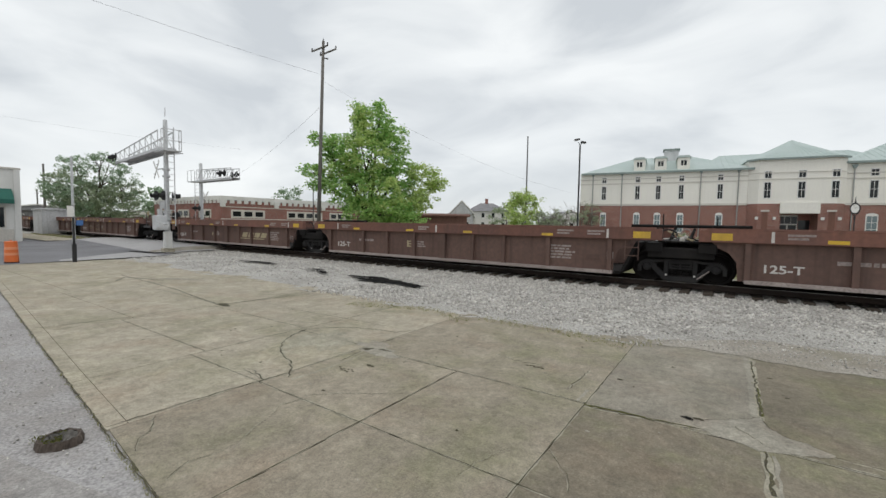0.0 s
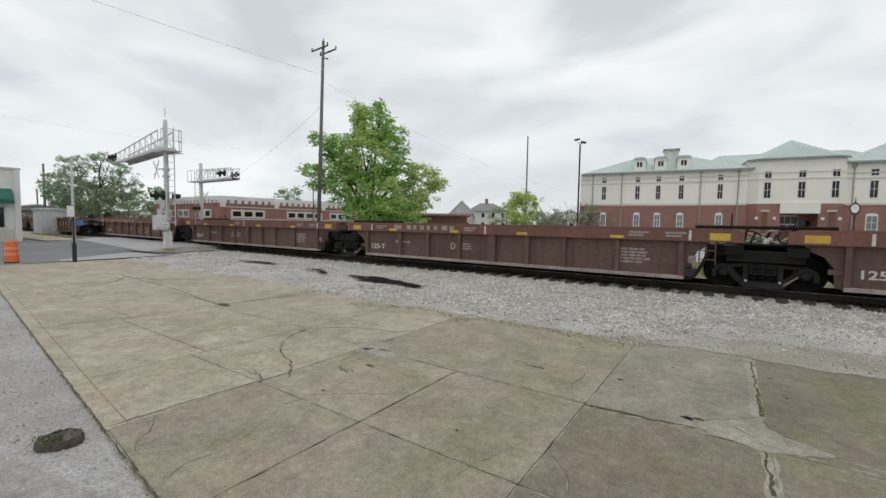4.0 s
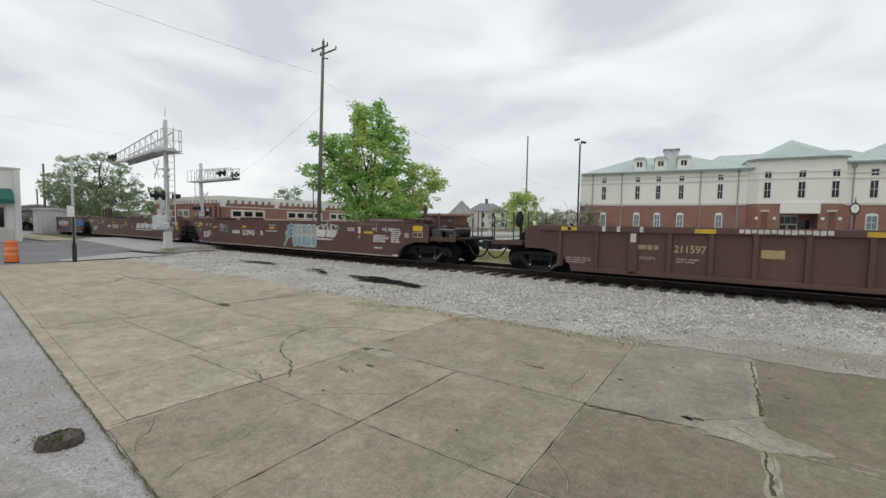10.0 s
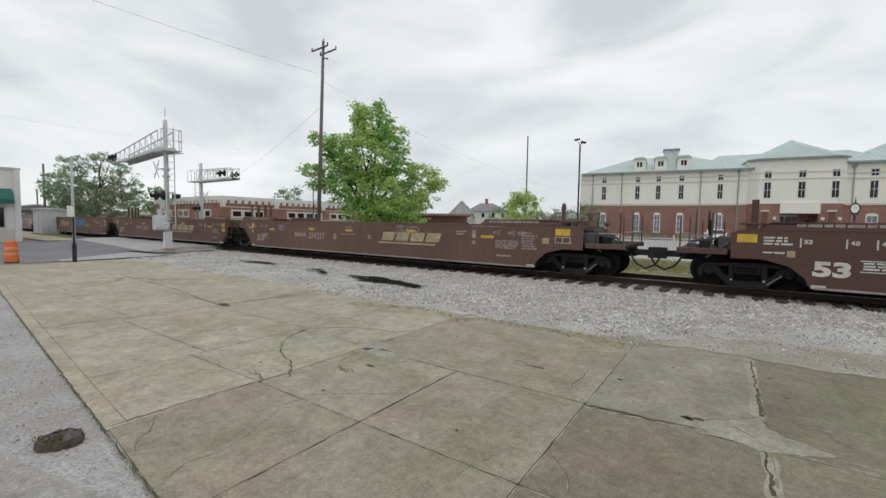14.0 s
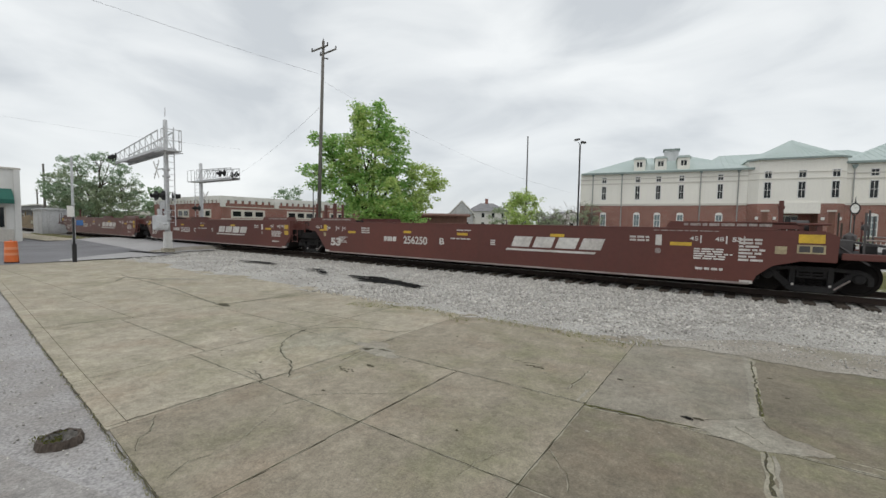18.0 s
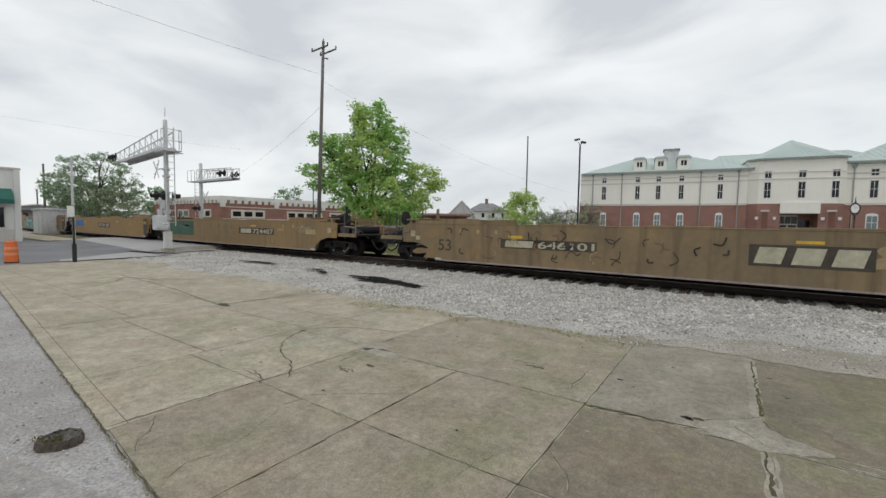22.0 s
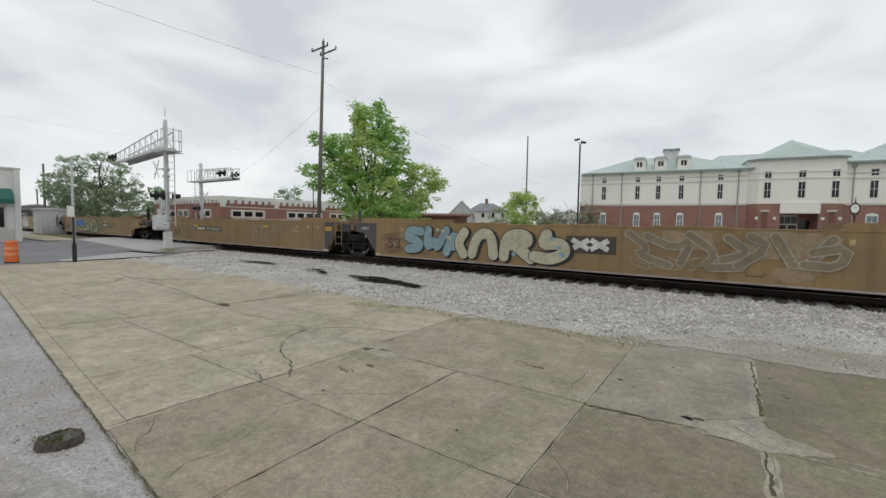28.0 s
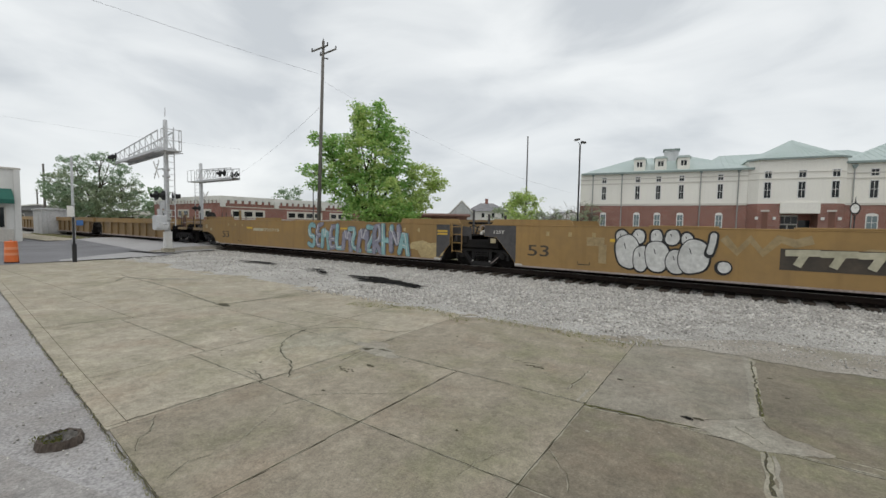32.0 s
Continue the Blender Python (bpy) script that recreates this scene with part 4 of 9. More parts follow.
def bare_bush(at, seed, spread, height, label):
    b = thing("bush", label, "bush", pose(*at))
    rnd = random.Random(seed)
    for k in range(9):
        bm = B()
        base = Vector((rnd.uniform(-0.4, 0.4) * spread, rnd.uniform(-0.4, 0.4) * spread, -0.05))
        top = base + Vector((rnd.uniform(-0.6, 0.6) * spread, rnd.uniform(-0.4, 0.4) * spread, height * rnd.uniform(0.6, 1)))
        limb(bm, base, top, 0.05, 0.012, seed + k)
        for j in range(12):
            s = base.lerp(top, rnd.uniform(0.25, 0.95))
            limb(bm, s, s + Vector((rnd.uniform(-1, 1), rnd.uniform(-1, 1), rnd.uniform(0.1, 1.1))) * height * 0.26, 0.022, 0.008, seed + 20 * k + j, 2)
        part("branch", bm, "twig", b)
    v, f = leaf_cloud([((0, 0, height * 0.55), (spread * 0.8, spread * 0.6, height * 0.4), 1)], 1500, 0.16, seed, 0.2)
    raw("foliage", v, f, "leaf_hazed_olive", b)
    return b


bare_bush((-17.4, 50.5, 0.17), 51, 2.6, 3.9, "twiggy half-bare shrub beside the parking lot")
bare_bush((-19.6, 52.0, 0.17), 52, 2.2, 3.4, "twiggy half-bare shrub beside the parking lot")
bare_bush((-15.2, 54.0, 0.17), 53, 2.4, 4.8, "twiggy bare shrub against the stucco building")


def grass_strip():
    """Tufts in the strip behind the track and along the slab's edge."""
    rnd = np.random.RandomState(8)
    V, F = [], []
    spots = [(rnd.uniform(-20, 12), rnd.uniform(17.0, 21.8), 0.17, rnd.uniform(0.06, 0.2)) for _ in range(5200)]
    spots += [(x, ballast_edge(x) - rnd.uniform(-0.05, 0.35), 0.0, rnd.uniform(0.015, 0.05)) for x in rnd.uniform(-7, -0.8, 700)]
    spots += [(rnd.uniform(-58, -42), rnd.uniform(11.0, 12.2), 0.0, rnd.uniform(0.08, 0.25)) for _ in range(900)]
    for _ in range(420):
        x = -3.0 - 9 * rnd.rand() ** 2
        spots.append((x, 1.14 - 0.0967 * (x + 3.0) + rnd.uniform(-0.03, 0.01), -0.012, rnd.uniform(0.008, 0.03)))
    spots += [(0.31 + rnd.uniform(-0.02, 0.02), rnd.uniform(3.4, 7.2), 0.0, rnd.uniform(0.006, 0.02)) for _ in range(90)]
    spots += [(rnd.uniform(-1.2, -0.1), 4.37 + rnd.uniform(-0.02, 0.03), 0.0, rnd.uniform(0.006, 0.018)) for _ in range(90)]
    for x, y, z, h in spots:
        for _ in range(3):
            a = rnd.uniform(0, 6.28)
            w, k = h * 0.14, len(V)
            dx, dy = math.cos(a), math.sin(a)
            ox, oy = rnd.uniform(-0.06, 0.06, 2) * (1 if h > 0.03 else 0.25)
            lean = rnd.uniform(-0.5, 0.5) * h
            V += [(x + ox - dx * w, y + oy - dy * w, z - 0.01), (x + ox + dx * w, y + oy + dy * w, z - 0.01), (x + ox + lean, y + oy + lean * 0.5, z + h)]
            F.append((k, k + 1, k + 2))
    tagged(raw("grass", V, F, "grass"), "short dry and green grass tufts beside the track", "grass", kind="stuff")


grass_strip()


# ---- the train ----
SPEED = 16.25
MOVING = []   # (object, place along the track at 0 s)
WHEELSETS = []
MESHES = {}


def cached(key, maker):
    if key not in MESHES:
        MESHES[key] = maker()
    return MESHES[key]


def side_frame_mesh():
    """Cast truck side frame: arched top, spring window, bearing jaws."""
    bm = B()
    y0, y1 = -0.06, 0.06
    prism(bm, [(-1.16, 0.46), (-1.10, 0.60), (-0.94, 0.68), (-0.55, 0.69), (-0.40, 0.72), (0.40, 0.72), (0.55, 0.69), (0.94, 0.68), (1.10, 0.60), (1.16, 0.46), (1.06, 0.46), (0.98, 0.57), (0.6, 0.60), (0.42, 0.63), (-0.42, 0.63), (-0.6, 0.60), (-0.98, 0.57), (-1.06, 0.46)], y0, y1)
    for s in (-1, 1):
        prism(bm, [(s * 0.95, 0.60), (s * 0.74, 0.60), (s * 0.40, 0.26), (s * 0.38, 0.10), (s * 0.50, 0.12)], y0, y1)
        prism(bm, [(s * 0.44, 0.66), (s * 0.32, 0.66), (s * 0.32, 0.16), (s * 0.44, 0.16)], y0, y1)
        prism(bm, [(s * 1.17, 0.52), (s * 1.06, 0.52), (s * 1.06, 0.30), (s * 1.17, 0.30)], y0, y1)
        prism(bm, [(s * 0.76, 0.56), (s * 0.64, 0.56), (s * 0.64, 0.34), (s * 0.72, 0.34)], y0, y1)
    prism(bm, [(-0.50, 0.22), (0.50, 0.22), (0.50, 0.13), (0.42, 0.06), (-0.42, 0.06), (-0.50, 0.13)], y0 - 0.04, y1 + 0.04)
    return to_mesh("side_frame", bm, "sideframe", 0.008)


def wheelset_mesh():
    bm = B()
    for s in (-1, 1):
        lathe(bm, [(0.10, s * 0.62), (0.14, s * 0.60), (0.40, s * 0.66), (0.42, s * 0.68), (0.505, s * 0.68), (0.50, s * 0.71), (0.475, s * 0.725), (0.465, s * 0.815), (0.40, s * 0.815), (0.385, s * 0.785), (0.15, s * 0.79), (0.13, s * 0.83), (0.09, s * 0.83)], 28, "y")
    tube(bm, (0, -1.08, 0), (0, 1.08, 0), 0.085, 12)
    for s in (-1, 1):
        for k in range(3):
            a = k * 2.094
            tube(bm, (0.055 * math.cos(a), s * 1.07, 0.055 * math.sin(a)), (0.055 * math.cos(a), s * 1.10, 0.055 * math.sin(a)), 0.018, 6)
    return to_mesh("wheelset", bm, "wheel", 0, False)


def spring_mesh():
    bm = B()
    for i in range(5):
        lathe(bm, [(0.05, 0.085 * i), (0.075, 0.085 * i + 0.02), (0.075, 0.085 * i + 0.04), (0.05, 0.085 * i + 0.06)], 8, "z")
    return to_mesh("spring", bm, "wheel")


SMALL = 0.915


def shrunk(me):
    me.transform(Matrix.Diagonal((SMALL, 1, SMALL, 1)))
    return me


def truck_mesh(*args):
    return shrunk(to_mesh(*args))


def spot(x, y, z, rz=0):
    return pose(x * SMALL, y, z * SMALL, 0, 0, rz)


def bogie(x0, label="grimy black four-wheel railway truck on the rails"):
    bo = thing("rail_truck", label, "rail truck", pose(x0, TRACK_Y, RAIL_Z), "trucks under the well cars")
    sf = cached("sf", lambda: shrunk(side_frame_mesh()))
    ws = cached("ws", lambda: shrunk(wheelset_mesh()))
    sp = cached("sp", lambda: shrunk(spring_mesh()))
    bear = cached("bear", lambda: truck_mesh("bearing_cap", lathe(B(), [(0.10, -0.08), (0.13, -0.06), (0.13, 0.03), (0.09, 0.07), (0.03, 0.08)], 12, "y"), "sideframe"))
    adap = cached("adap", lambda: truck_mesh("bearing_adapter", prism(B(), [(-0.16, 0.08), (0.16, 0.08), (0.13, 0.17), (-0.13, 0.17)], -0.08, 0.08), "sideframe"))
    bol = cached("bol", lambda: truck_mesh("bolster", prism(B(), [(-0.95, 0.42), (0.95, 0.42), (0.95, 0.62), (0.5, 0.74), (-0.5, 0.74), (-0.95, 0.62)], -0.2, 0.2, "x"), "underframe", 0.01))
    bbm = cached("bbeam", lambda: truck_mesh("brake_beam", prism(B(), [(-0.8, 0.36), (0.8, 0.36), (0.8, 0.44), (-0.8, 0.44)], -0.04, 0.04, "x"), "underframe"))
    shoe = cached("shoe", lambda: truck_mesh("brake_shoe", prism(B(), [(-0.04, -0.16), (0.03, -0.16), (0.05, 0), (0.03, 0.16), (-0.04, 0.16), (-0.02, 0)], -0.05, 0.05), "sideframe"))
    def slotted():
        bm = B()
        box(bm, -0.31, 0.31, -0.05, 0.05, 0.585, 0.63)
        box(bm, -0.31, 0.31, -0.05, 0.05, 0.50, 0.535)
        box(bm, -0.31, 0.31, -0.05, 0.05, 0.42, 0.46)
        for x in (-0.29, -0.02, 0.25):
            box(bm, x, x + 0.04, -0.046, 0.046, 0.44, 0.60)
        return bm

    bole = cached("bole", lambda: truck_mesh("bolster_end", slotted(), "sideframe"))
    bolt = cached("bolt", lambda: truck_mesh("bolt", lathe(B(), [(0.03, -0.03), (0.03, 0.03), (0.015, 0.04)], 8, "y"), "white_decal"))
    lev = cached("lev", lambda: truck_mesh("brake_lever", tube(B(), (0.44, 0, 0.16), (0.74, 0, 0.42), 0.022, 6), "grey_decal"))
    put("bolster", bol, bo)
    # Added dark block behind the springs, so no bright ground shows through.
    infill = cached("infill", lambda: truck_mesh("transom", box(B(), -0.33, 0.33, -0.9, 0.9, 0.14, 0.62), "underframe", 0.01))
    put("transom", infill, bo)
    for s in (-1, 1):
        put("side_frame", sf, bo, at=spot(0, s * 1.0, 0))
        for k in (-0.17, 0.0, 0.17):
            put("spring", sp, bo, at=spot(k, s * 1.0, 0.21))
        # the bolster's slotted end, gibs with bolts whitened as glints, and the release lever
        put("bolster_end", bole, bo, at=spot(0, s * 1.03, 0))
        for k in (-0.37, 0.37):
            put("bolt", bolt, bo, "bolt painted white for its glint", at=spot(k, s * 1.07, 0.24))
        put("brake_lever", lev, bo, at=spot(0, s * 1.09, 0))
        put("brake_beam", bbm, bo, at=spot(s * 0.36, 0, 0))
        for q in (-1, 1):
            put("brake_shoe", shoe, bo, at=spot(s * 0.40, q * 0.76, 0.46))
            ax = put("bearing_cap", bear, bo, at=spot(s * 0.9, q * 1.05, 0.47, 180 if q < 0 else 0))
            put("bearing_adapter", adap, bo, at=spot(s * 0.9, q * 1.0, 0.47))
        w = put("wheelset", ws, bo, "dark steel wheels on an axle", at=spot(s * 0.9, 0, 0.47))
        WHEELSETS.append((w, x0, s * 0.9 * SMALL))
    MOVING.append((bo, x0))
    return bo


TOP, BOT, SIDE = 1.50, 0.22, 1.53


def sphere_at(bm, c, r):
    bmesh.ops.create_icosphere(bm, subdivisions=1, radius=r, matrix=Matrix.Translation(c))


class Car:
    """One well unit. front/rear: 'a' rests on a shared truck, 'e' ends in a coupler."""

    def __init__(self, xf, xr, style, paint, label, front="a", rear="a", group="well cars of the train", chord=None):
        self.xf, self.xr = xf, xr
        self.mid = (xf + xr) / 2
        self.h = (xf - xr) / 2
        self.style, self.paint, self.front, self.rear = style, paint, front, rear
        self.chord = chord or paint
        self.ob = thing("well_car", label, "rail car", pose(self.mid, TRACK_Y, RAIL_Z), group)
        self.y = -SIDE
        MOVING.append((self.ob, self.mid))
        builders = {"smooth": self.smooth, "ribbed": self.ribbed, "low": self.low}
        builders[style]()
        self.well()
        for s, kind in ((1, front), (-1, rear)):
            self.end(s, kind)

    def mesh(self, name, key, maker, mat, bevel=0.0, smooth=False):
        k = (name, mat, self.style, round(self.h, 2)) + tuple(key)
        return cached(k, lambda: to_mesh(name, maker(), mat, bevel, smooth))

    def add(self, name, key, maker, mat, label="", bevel=0.0, parent=None, at=None):
        return put(name, self.mesh(name, key, maker, mat, bevel), parent or self.ob, label, at)

    def outline(self):
        """Side sheet from the front end round to the rear, with the cut-outs over the trucks."""
        h = self.h
        e = [(h - 1.47, BOT), (h - 1.40, 0.40), (h - 1.10, 0.66), (h - 0.6, 0.80), (h + 0.03, 0.80), (h + 0.05, TOP - 0.12), (h - 0.2, TOP)]
        if self.style == "ribbed":
            f = [(h - 1.52, BOT), (h - 1.42, 0.49), (h - 1.3, 0.66), (h - 1.13, 0.77), (h - 0.9, 0.82), (h - 0.5, 0.84), (h - 0.5, TOP)]
            r = [(h - 1.22, BOT), (h - 1.18, 0.40), (h - 1.06, 0.65), (h - 0.9, 0.79), (h - 0.7, 0.83), (h - 0.4, 0.84), (h - 0.4, TOP)]
        else:
            f = [(h - 1.52, BOT), (h - 1.42, 0.40), (h - 1.05, 0.78), (h - 1.05, TOP)]
            r = [(h - 1.55, BOT), (h - 1.44, 0.38), (h - 1.04, 0.84), (h - 0.81, 1.09), (h - 0.36, 1.12), (h - 0.36, TOP)]
        f, r = (f if self.front == "a" else e), (r if self.rear == "a" else e)
        return f + [(-x, z) for x, z in reversed(r)]

    def smooth(self):
        pts = self.outline()
        for s in (-1, 1):
            y = s * SIDE
            self.add("side_panel", (s, self.front, self.rear), lambda: prism(B(), pts, y - 0.04 * (s > 0), y + 0.04 * (s < 0)), self.paint)
            self.add("top_chord", (s,), lambda: box(B(), -self.h + 0.36, self.h - 1.05, y - 0.04 if s > 0 else y - 0.012, y + 0.012 if s > 0 else y + 0.10, TOP, TOP + 0.03), self.paint, bevel=0.006)
            # Light on the sill is put into its pale colour.
            self.add("bottom_sill", (s,), lambda: box(B(), -self.h + 1.56, self.h - 1.53, y - 0.08 if s > 0 else y - 0.012, y + 0.012 if s > 0 else y + 0.08, BOT - 0.05, BOT), "grey_decal", "bottom sill painted pale as if lit")
            for e in (-1, 1):
                x0, x1 = sorted((e * (self.h - 0.62), e * (self.h - 3.4)))
                self.add("raised_guide", (s, e), lambda: prism(B(), [(x0, TOP + 0.03), (x1, TOP + 0.03), (x1 - 0.10, TOP + 0.20), (x0 + 0.10, TOP + 0.20)], y + 0.02 if s < 0 else y - 0.05, y + 0.05 if s < 0 else y - 0.02), self.chord, "raised container guide", bevel=0.0)
            for e in (-1, 1):
                px = e * (self.h - (1.60 if e > 0 else 1.64))
                self.add("jacking_pad", (s, e), lambda: box(B(), px - 0.13, px + 0.13, y - 0.012 if s < 0 else y - 0.08, y + 0.08 if s < 0 else y + 0.012, BOT - 0.03, BOT + 0.05), "white_decal", "white jacking pad")

    def ribbed(self):
        pts = self.outline()
        for s in (-1, 1):
            y = s * (SIDE - 0.10)
            self.add("side_panel", (s, self.front, self.rear), lambda: prism(B(), pts, y - 0.02, y + 0.02), self.paint)
            o = s * SIDE
            a, c = sorted((o, o - s * 0.14))
            self.add("top_chord", (s,), lambda: box(B(), -self.h + 0.5, self.h - 0.5, a, c, TOP - 0.13, TOP + 0.04), self.chord, "top chord with worn edge markings", bevel=0.012)
            self.add("bottom_sill", (s,), lambda: box(B(), -self.h + 1.5, self.h - 1.5, a, c, BOT - 0.05, BOT + 0.07), self.paint, bevel=0.01)
            for x in (-7.95, -6.85, -4.96, -4.02, -3.11, -2.13, -1.09, -0.02, 1.09, 2.13, 3.11, 4.02, 4.96, 6.73, 7.57):
                self.add("rib", (s,), lambda: prism(B(), [(-0.05, a if s < 0 else a), (0.05, a if s < 0 else a), (0.08, c), (-0.08, c)], BOT + 0.07, TOP - 0.13, "z"), self.paint, at=pose(x, 0, 0))
            for x in (-5.86, 5.86):
                self.add("wide_rib", (s,), lambda: box(B(), -0.12, 0.12, a, c, BOT - 0.02, TOP - 0.13), self.paint, at=pose(x, 0, 0), bevel=0.01)

    def low(self):
        """Older unit: deep top chord carried through over the trucks, recessed sheet with stakes."""
        h = self.h
        f = 1.42
        for s in (-1, 1):
            y = s * (SIDE - 0.16)
            ff, fr = (1.68 if self.front == "a" else 1.42), (1.28 if self.rear == "a" else 1.42)
            pts = [(h - ff, BOT), (h - ff + 0.02, 0.55), (h - ff + 0.16, 0.86), (h - ff + 0.42, 1.0), (h - ff + 0.5, 1.2), (-h + fr - 0.6, 1.2), (-h + fr - 0.44, 1.02), (-h + fr - 0.2, 0.90), (-h + fr - 0.03, 0.67), (-h + fr, BOT)]
            self.add("side_panel", (s, self.front, self.rear), lambda: prism(B(), pts, y - 0.02, y + 0.02), self.paint)
            o = s * SIDE
            a, c = sorted((o, o - s * 0.2))
            ef, er = (0.42 if self.front == "a" else -0.25), (0.42 if self.rear == "a" else -0.25)
            self.add("top_chord", (s, self.front, self.rear), lambda: box(B(), -h + er, h - ef, a, c, 1.17, TOP - 0.02), self.chord, "deep red-brown top chord", bevel=0.012)
            self.add("chord_lip", (s,), lambda: box(B(), -h + 0.6, h - 0.6, min(o, o - s * 0.26), max(o, o - s * 0.26), TOP - 0.02, TOP + 0.02), self.chord)
            # Pale colour here stands for daylight catching the sill.
            self.add("bottom_sill", (s,), lambda: box(B(), -h + f, h - 1.68, a + 0.02, c + 0.02, BOT - 0.05, BOT + 0.04), "grey_decal", "bottom sill painted pale as if lit")
            self.add("wide_stake", (s,), lambda: box(B(), -0.16, 0.16, a + 0.03, c - 0.03, BOT - 0.03, 1.17), self.paint, at=pose(-0.05, 0, 0))
            for x in (-h + f + 0.05, -4.1, -2.75, -1.35, 1.25, 2.45, 4.0, h - 1.76):
                self.add("stake", (s,), lambda: box(B(), -0.06, 0.06, a + 0.03, c - 0.03, BOT + 0.02, 1.17), self.paint, at=pose(x, 0, 0))

    def well(self):
        h = self.h
        self.add("floor", (), lambda: box(B(), -h + 1.5, h - 1.5, -1.3, 1.3, BOT - 0.06, BOT + 0.02), "underframe", "open well floor of grimy steel")
        for s in (-1, 1):
            self.add("bulkhead", (s,), lambda: prism(B(), [(s * (h - 1.5), BOT), (s * (h - 1.42), BOT), (s * (h - 1.0), 1.1), (s * (h - 1.1), 1.1)], -1.35, 1.35), "underframe")
            self.add("end_sill", (s,), lambda: box(B(), min(s * (h - 1.25), s * (h - 0.12)), max(s * (h - 1.25), s * (h - 0.12)), -0.42, 0.42, 0.80, 1.10), "underframe", bevel=0.02)
            self.add("body_bolster", (s,), lambda: box(B(), s * h - s * 0.62 - 0.2, s * h - s * 0.62 + 0.2, -1.42, 1.42, 0.86, 1.1), "underframe", bevel=0.015)

    def end(self, s, kind):
        h = self.h
        o = self.ob
        dark = "grey_steel" if self.paint.startswith("yellow") else self.paint
        if kind == "a":
            d = 1.05 if s > 0 else 0.62
            if self.style != "low":
                for q in (-1, 1):
                    y0, y1 = sorted((q * (SIDE - 0.30), q * (SIDE - 0.34)))
                    self.add("end_plate", (s, q), lambda: prism(B(), [(s * (h - d - 0.1), 0.86), (s * (h - 0.34), 0.98), (s * (h - 0.34), 1.40), (s * (h - d - 0.1), TOP)], y0, y1), dark)
                    if s > 0:
                        bm = B()
                        for z in (0.55, 0.85, 1.15, 1.42):
                            tube(bm, (h - 0.98, q * (SIDE - 0.04), z), (h - 0.58, q * (SIDE - 0.04), z), 0.014, 6)
                        for x in (h - 0.98, h - 0.58):
                            tube(bm, (x, q * (SIDE - 0.04), 0.5), (x, q * (SIDE - 0.04), 1.5), 0.018, 6)
                        self.add("end_ladder", (q,), lambda: bm, self.paint, "thin steel ladder")
            else:
                for q in (-1, 1):
                    bm = B()
                    for z in (0.72, 0.95):
                        tube(bm, (s * (h - 1.35), q * (SIDE - 0.05), z), (s * (h - 1.0), q * (SIDE - 0.05), z), 0.014, 6)
                    for x in (h - 1.35, h - 1.0):
                        tube(bm, (s * x, q * (SIDE - 0.05), 0.6), (s * x, q * (SIDE - 0.05), 1.2), 0.016, 6)
                    if s > 0:
                        self.add("end_ladder", (q,), lambda: bm, "old_brown", "thin steel steps")
                    else:
                        bm.free()
            if s > 0:
                # articulated joint over the shared truck, with its hoses and brackets
                bm = B()
                lathe(bm, [(0.30, 0.74), (0.30, 0.98), (0.20, 1.02), (0.20, 1.16), (0.1, 1.2)], 16, "z", (h, 0, 0))
                box(bm, h - 0.6, h + 0.6, -0.2, 0.2, 0.84, 1.06)
                self.add("articulation", (s,), lambda: bm, "sideframe", "cast articulated connector", bevel=0.0)
                # Added dark box that shuts out daylight through the gap over the truck.
                self.add("center_casting", (s,), lambda: box(B(), h - 0.78, h + 0.78, -1.32, 1.32, 0.70, 0.98), "underframe", bevel=0.02)
                self.add("walk_plate", (s,), lambda: box(B(), h - 0.55, h + 0.9, -1.2, 1.2, 1.12, 1.16), "underframe")
                bm = B()
                for k, (x, y) in enumerate(((-0.3, -1.0), (0.15, -0.9), (0.5, -1.05), (0.9, -0.95))):
                    self.add("pipe_bracket", (k,), lambda: tube(B(), (h + x, y, 1.14), (h + x + 0.12, y, 1.46), 0.03, 6), "sideframe")
                tube(bm, (h - 0.35, -0.95, 1.42), (h + 0.25, -1.1, 1.18), 0.028, 6)
                tube(bm, (h + 0.24, -1.1, 1.17), (h + 0.62, -1.0, 1.44), 0.028, 6)
                self.add("brake_pipe", (s,), lambda: bm, "cream_decal", "pale hose looped over the joint")
                for k, (x, y, r0, r1, a0, a1) in enumerate(((-0.30, -1.2, 0.20, 0.14, -0.2, 2.6), (0.12, -1.25, 0.13, 0.16, 0.6, 3.0), (0.40, -1.15, 0.16, 0.14, 2.2, 5.0), (0.0, -1.05, 0.26, 0.10, 3.3, 6.1))):
                    hose = B()
                    arc = [(h + x + r0 * math.cos(a0 + (a1 - a0) * i / 7), y + 0.01 * i, 1.33 + r1 * math.sin(a0 + (a1 - a0) * i / 7)) for i in range(8)]
                    pipe(hose, arc, 0.02)
                    self.add("air_hose", (s, "j", k), lambda: hose, ("rubber", "grey_decal", "rubber", "grey_steel")[k], "looped air hose over the joint")
                wrap = B()
                sphere_at(wrap, (h + 0.02, -1.1, 1.20), 0.085)
                sphere_at(wrap, (h + 0.09, -1.08, 1.27), 0.06)
                self.add("hose_wrap", (s,), lambda: wrap, "white_decal", "pale cloth wrapped round the hoses")
                self.add("valve_box", (s,), lambda: box(B(), h + 0.55, h + 0.95, -1.1, -0.65, 1.16, 1.42), "grey_steel", bevel=0.02)
                if self.style == "smooth":
                    tall = not self.paint.startswith("yellow")
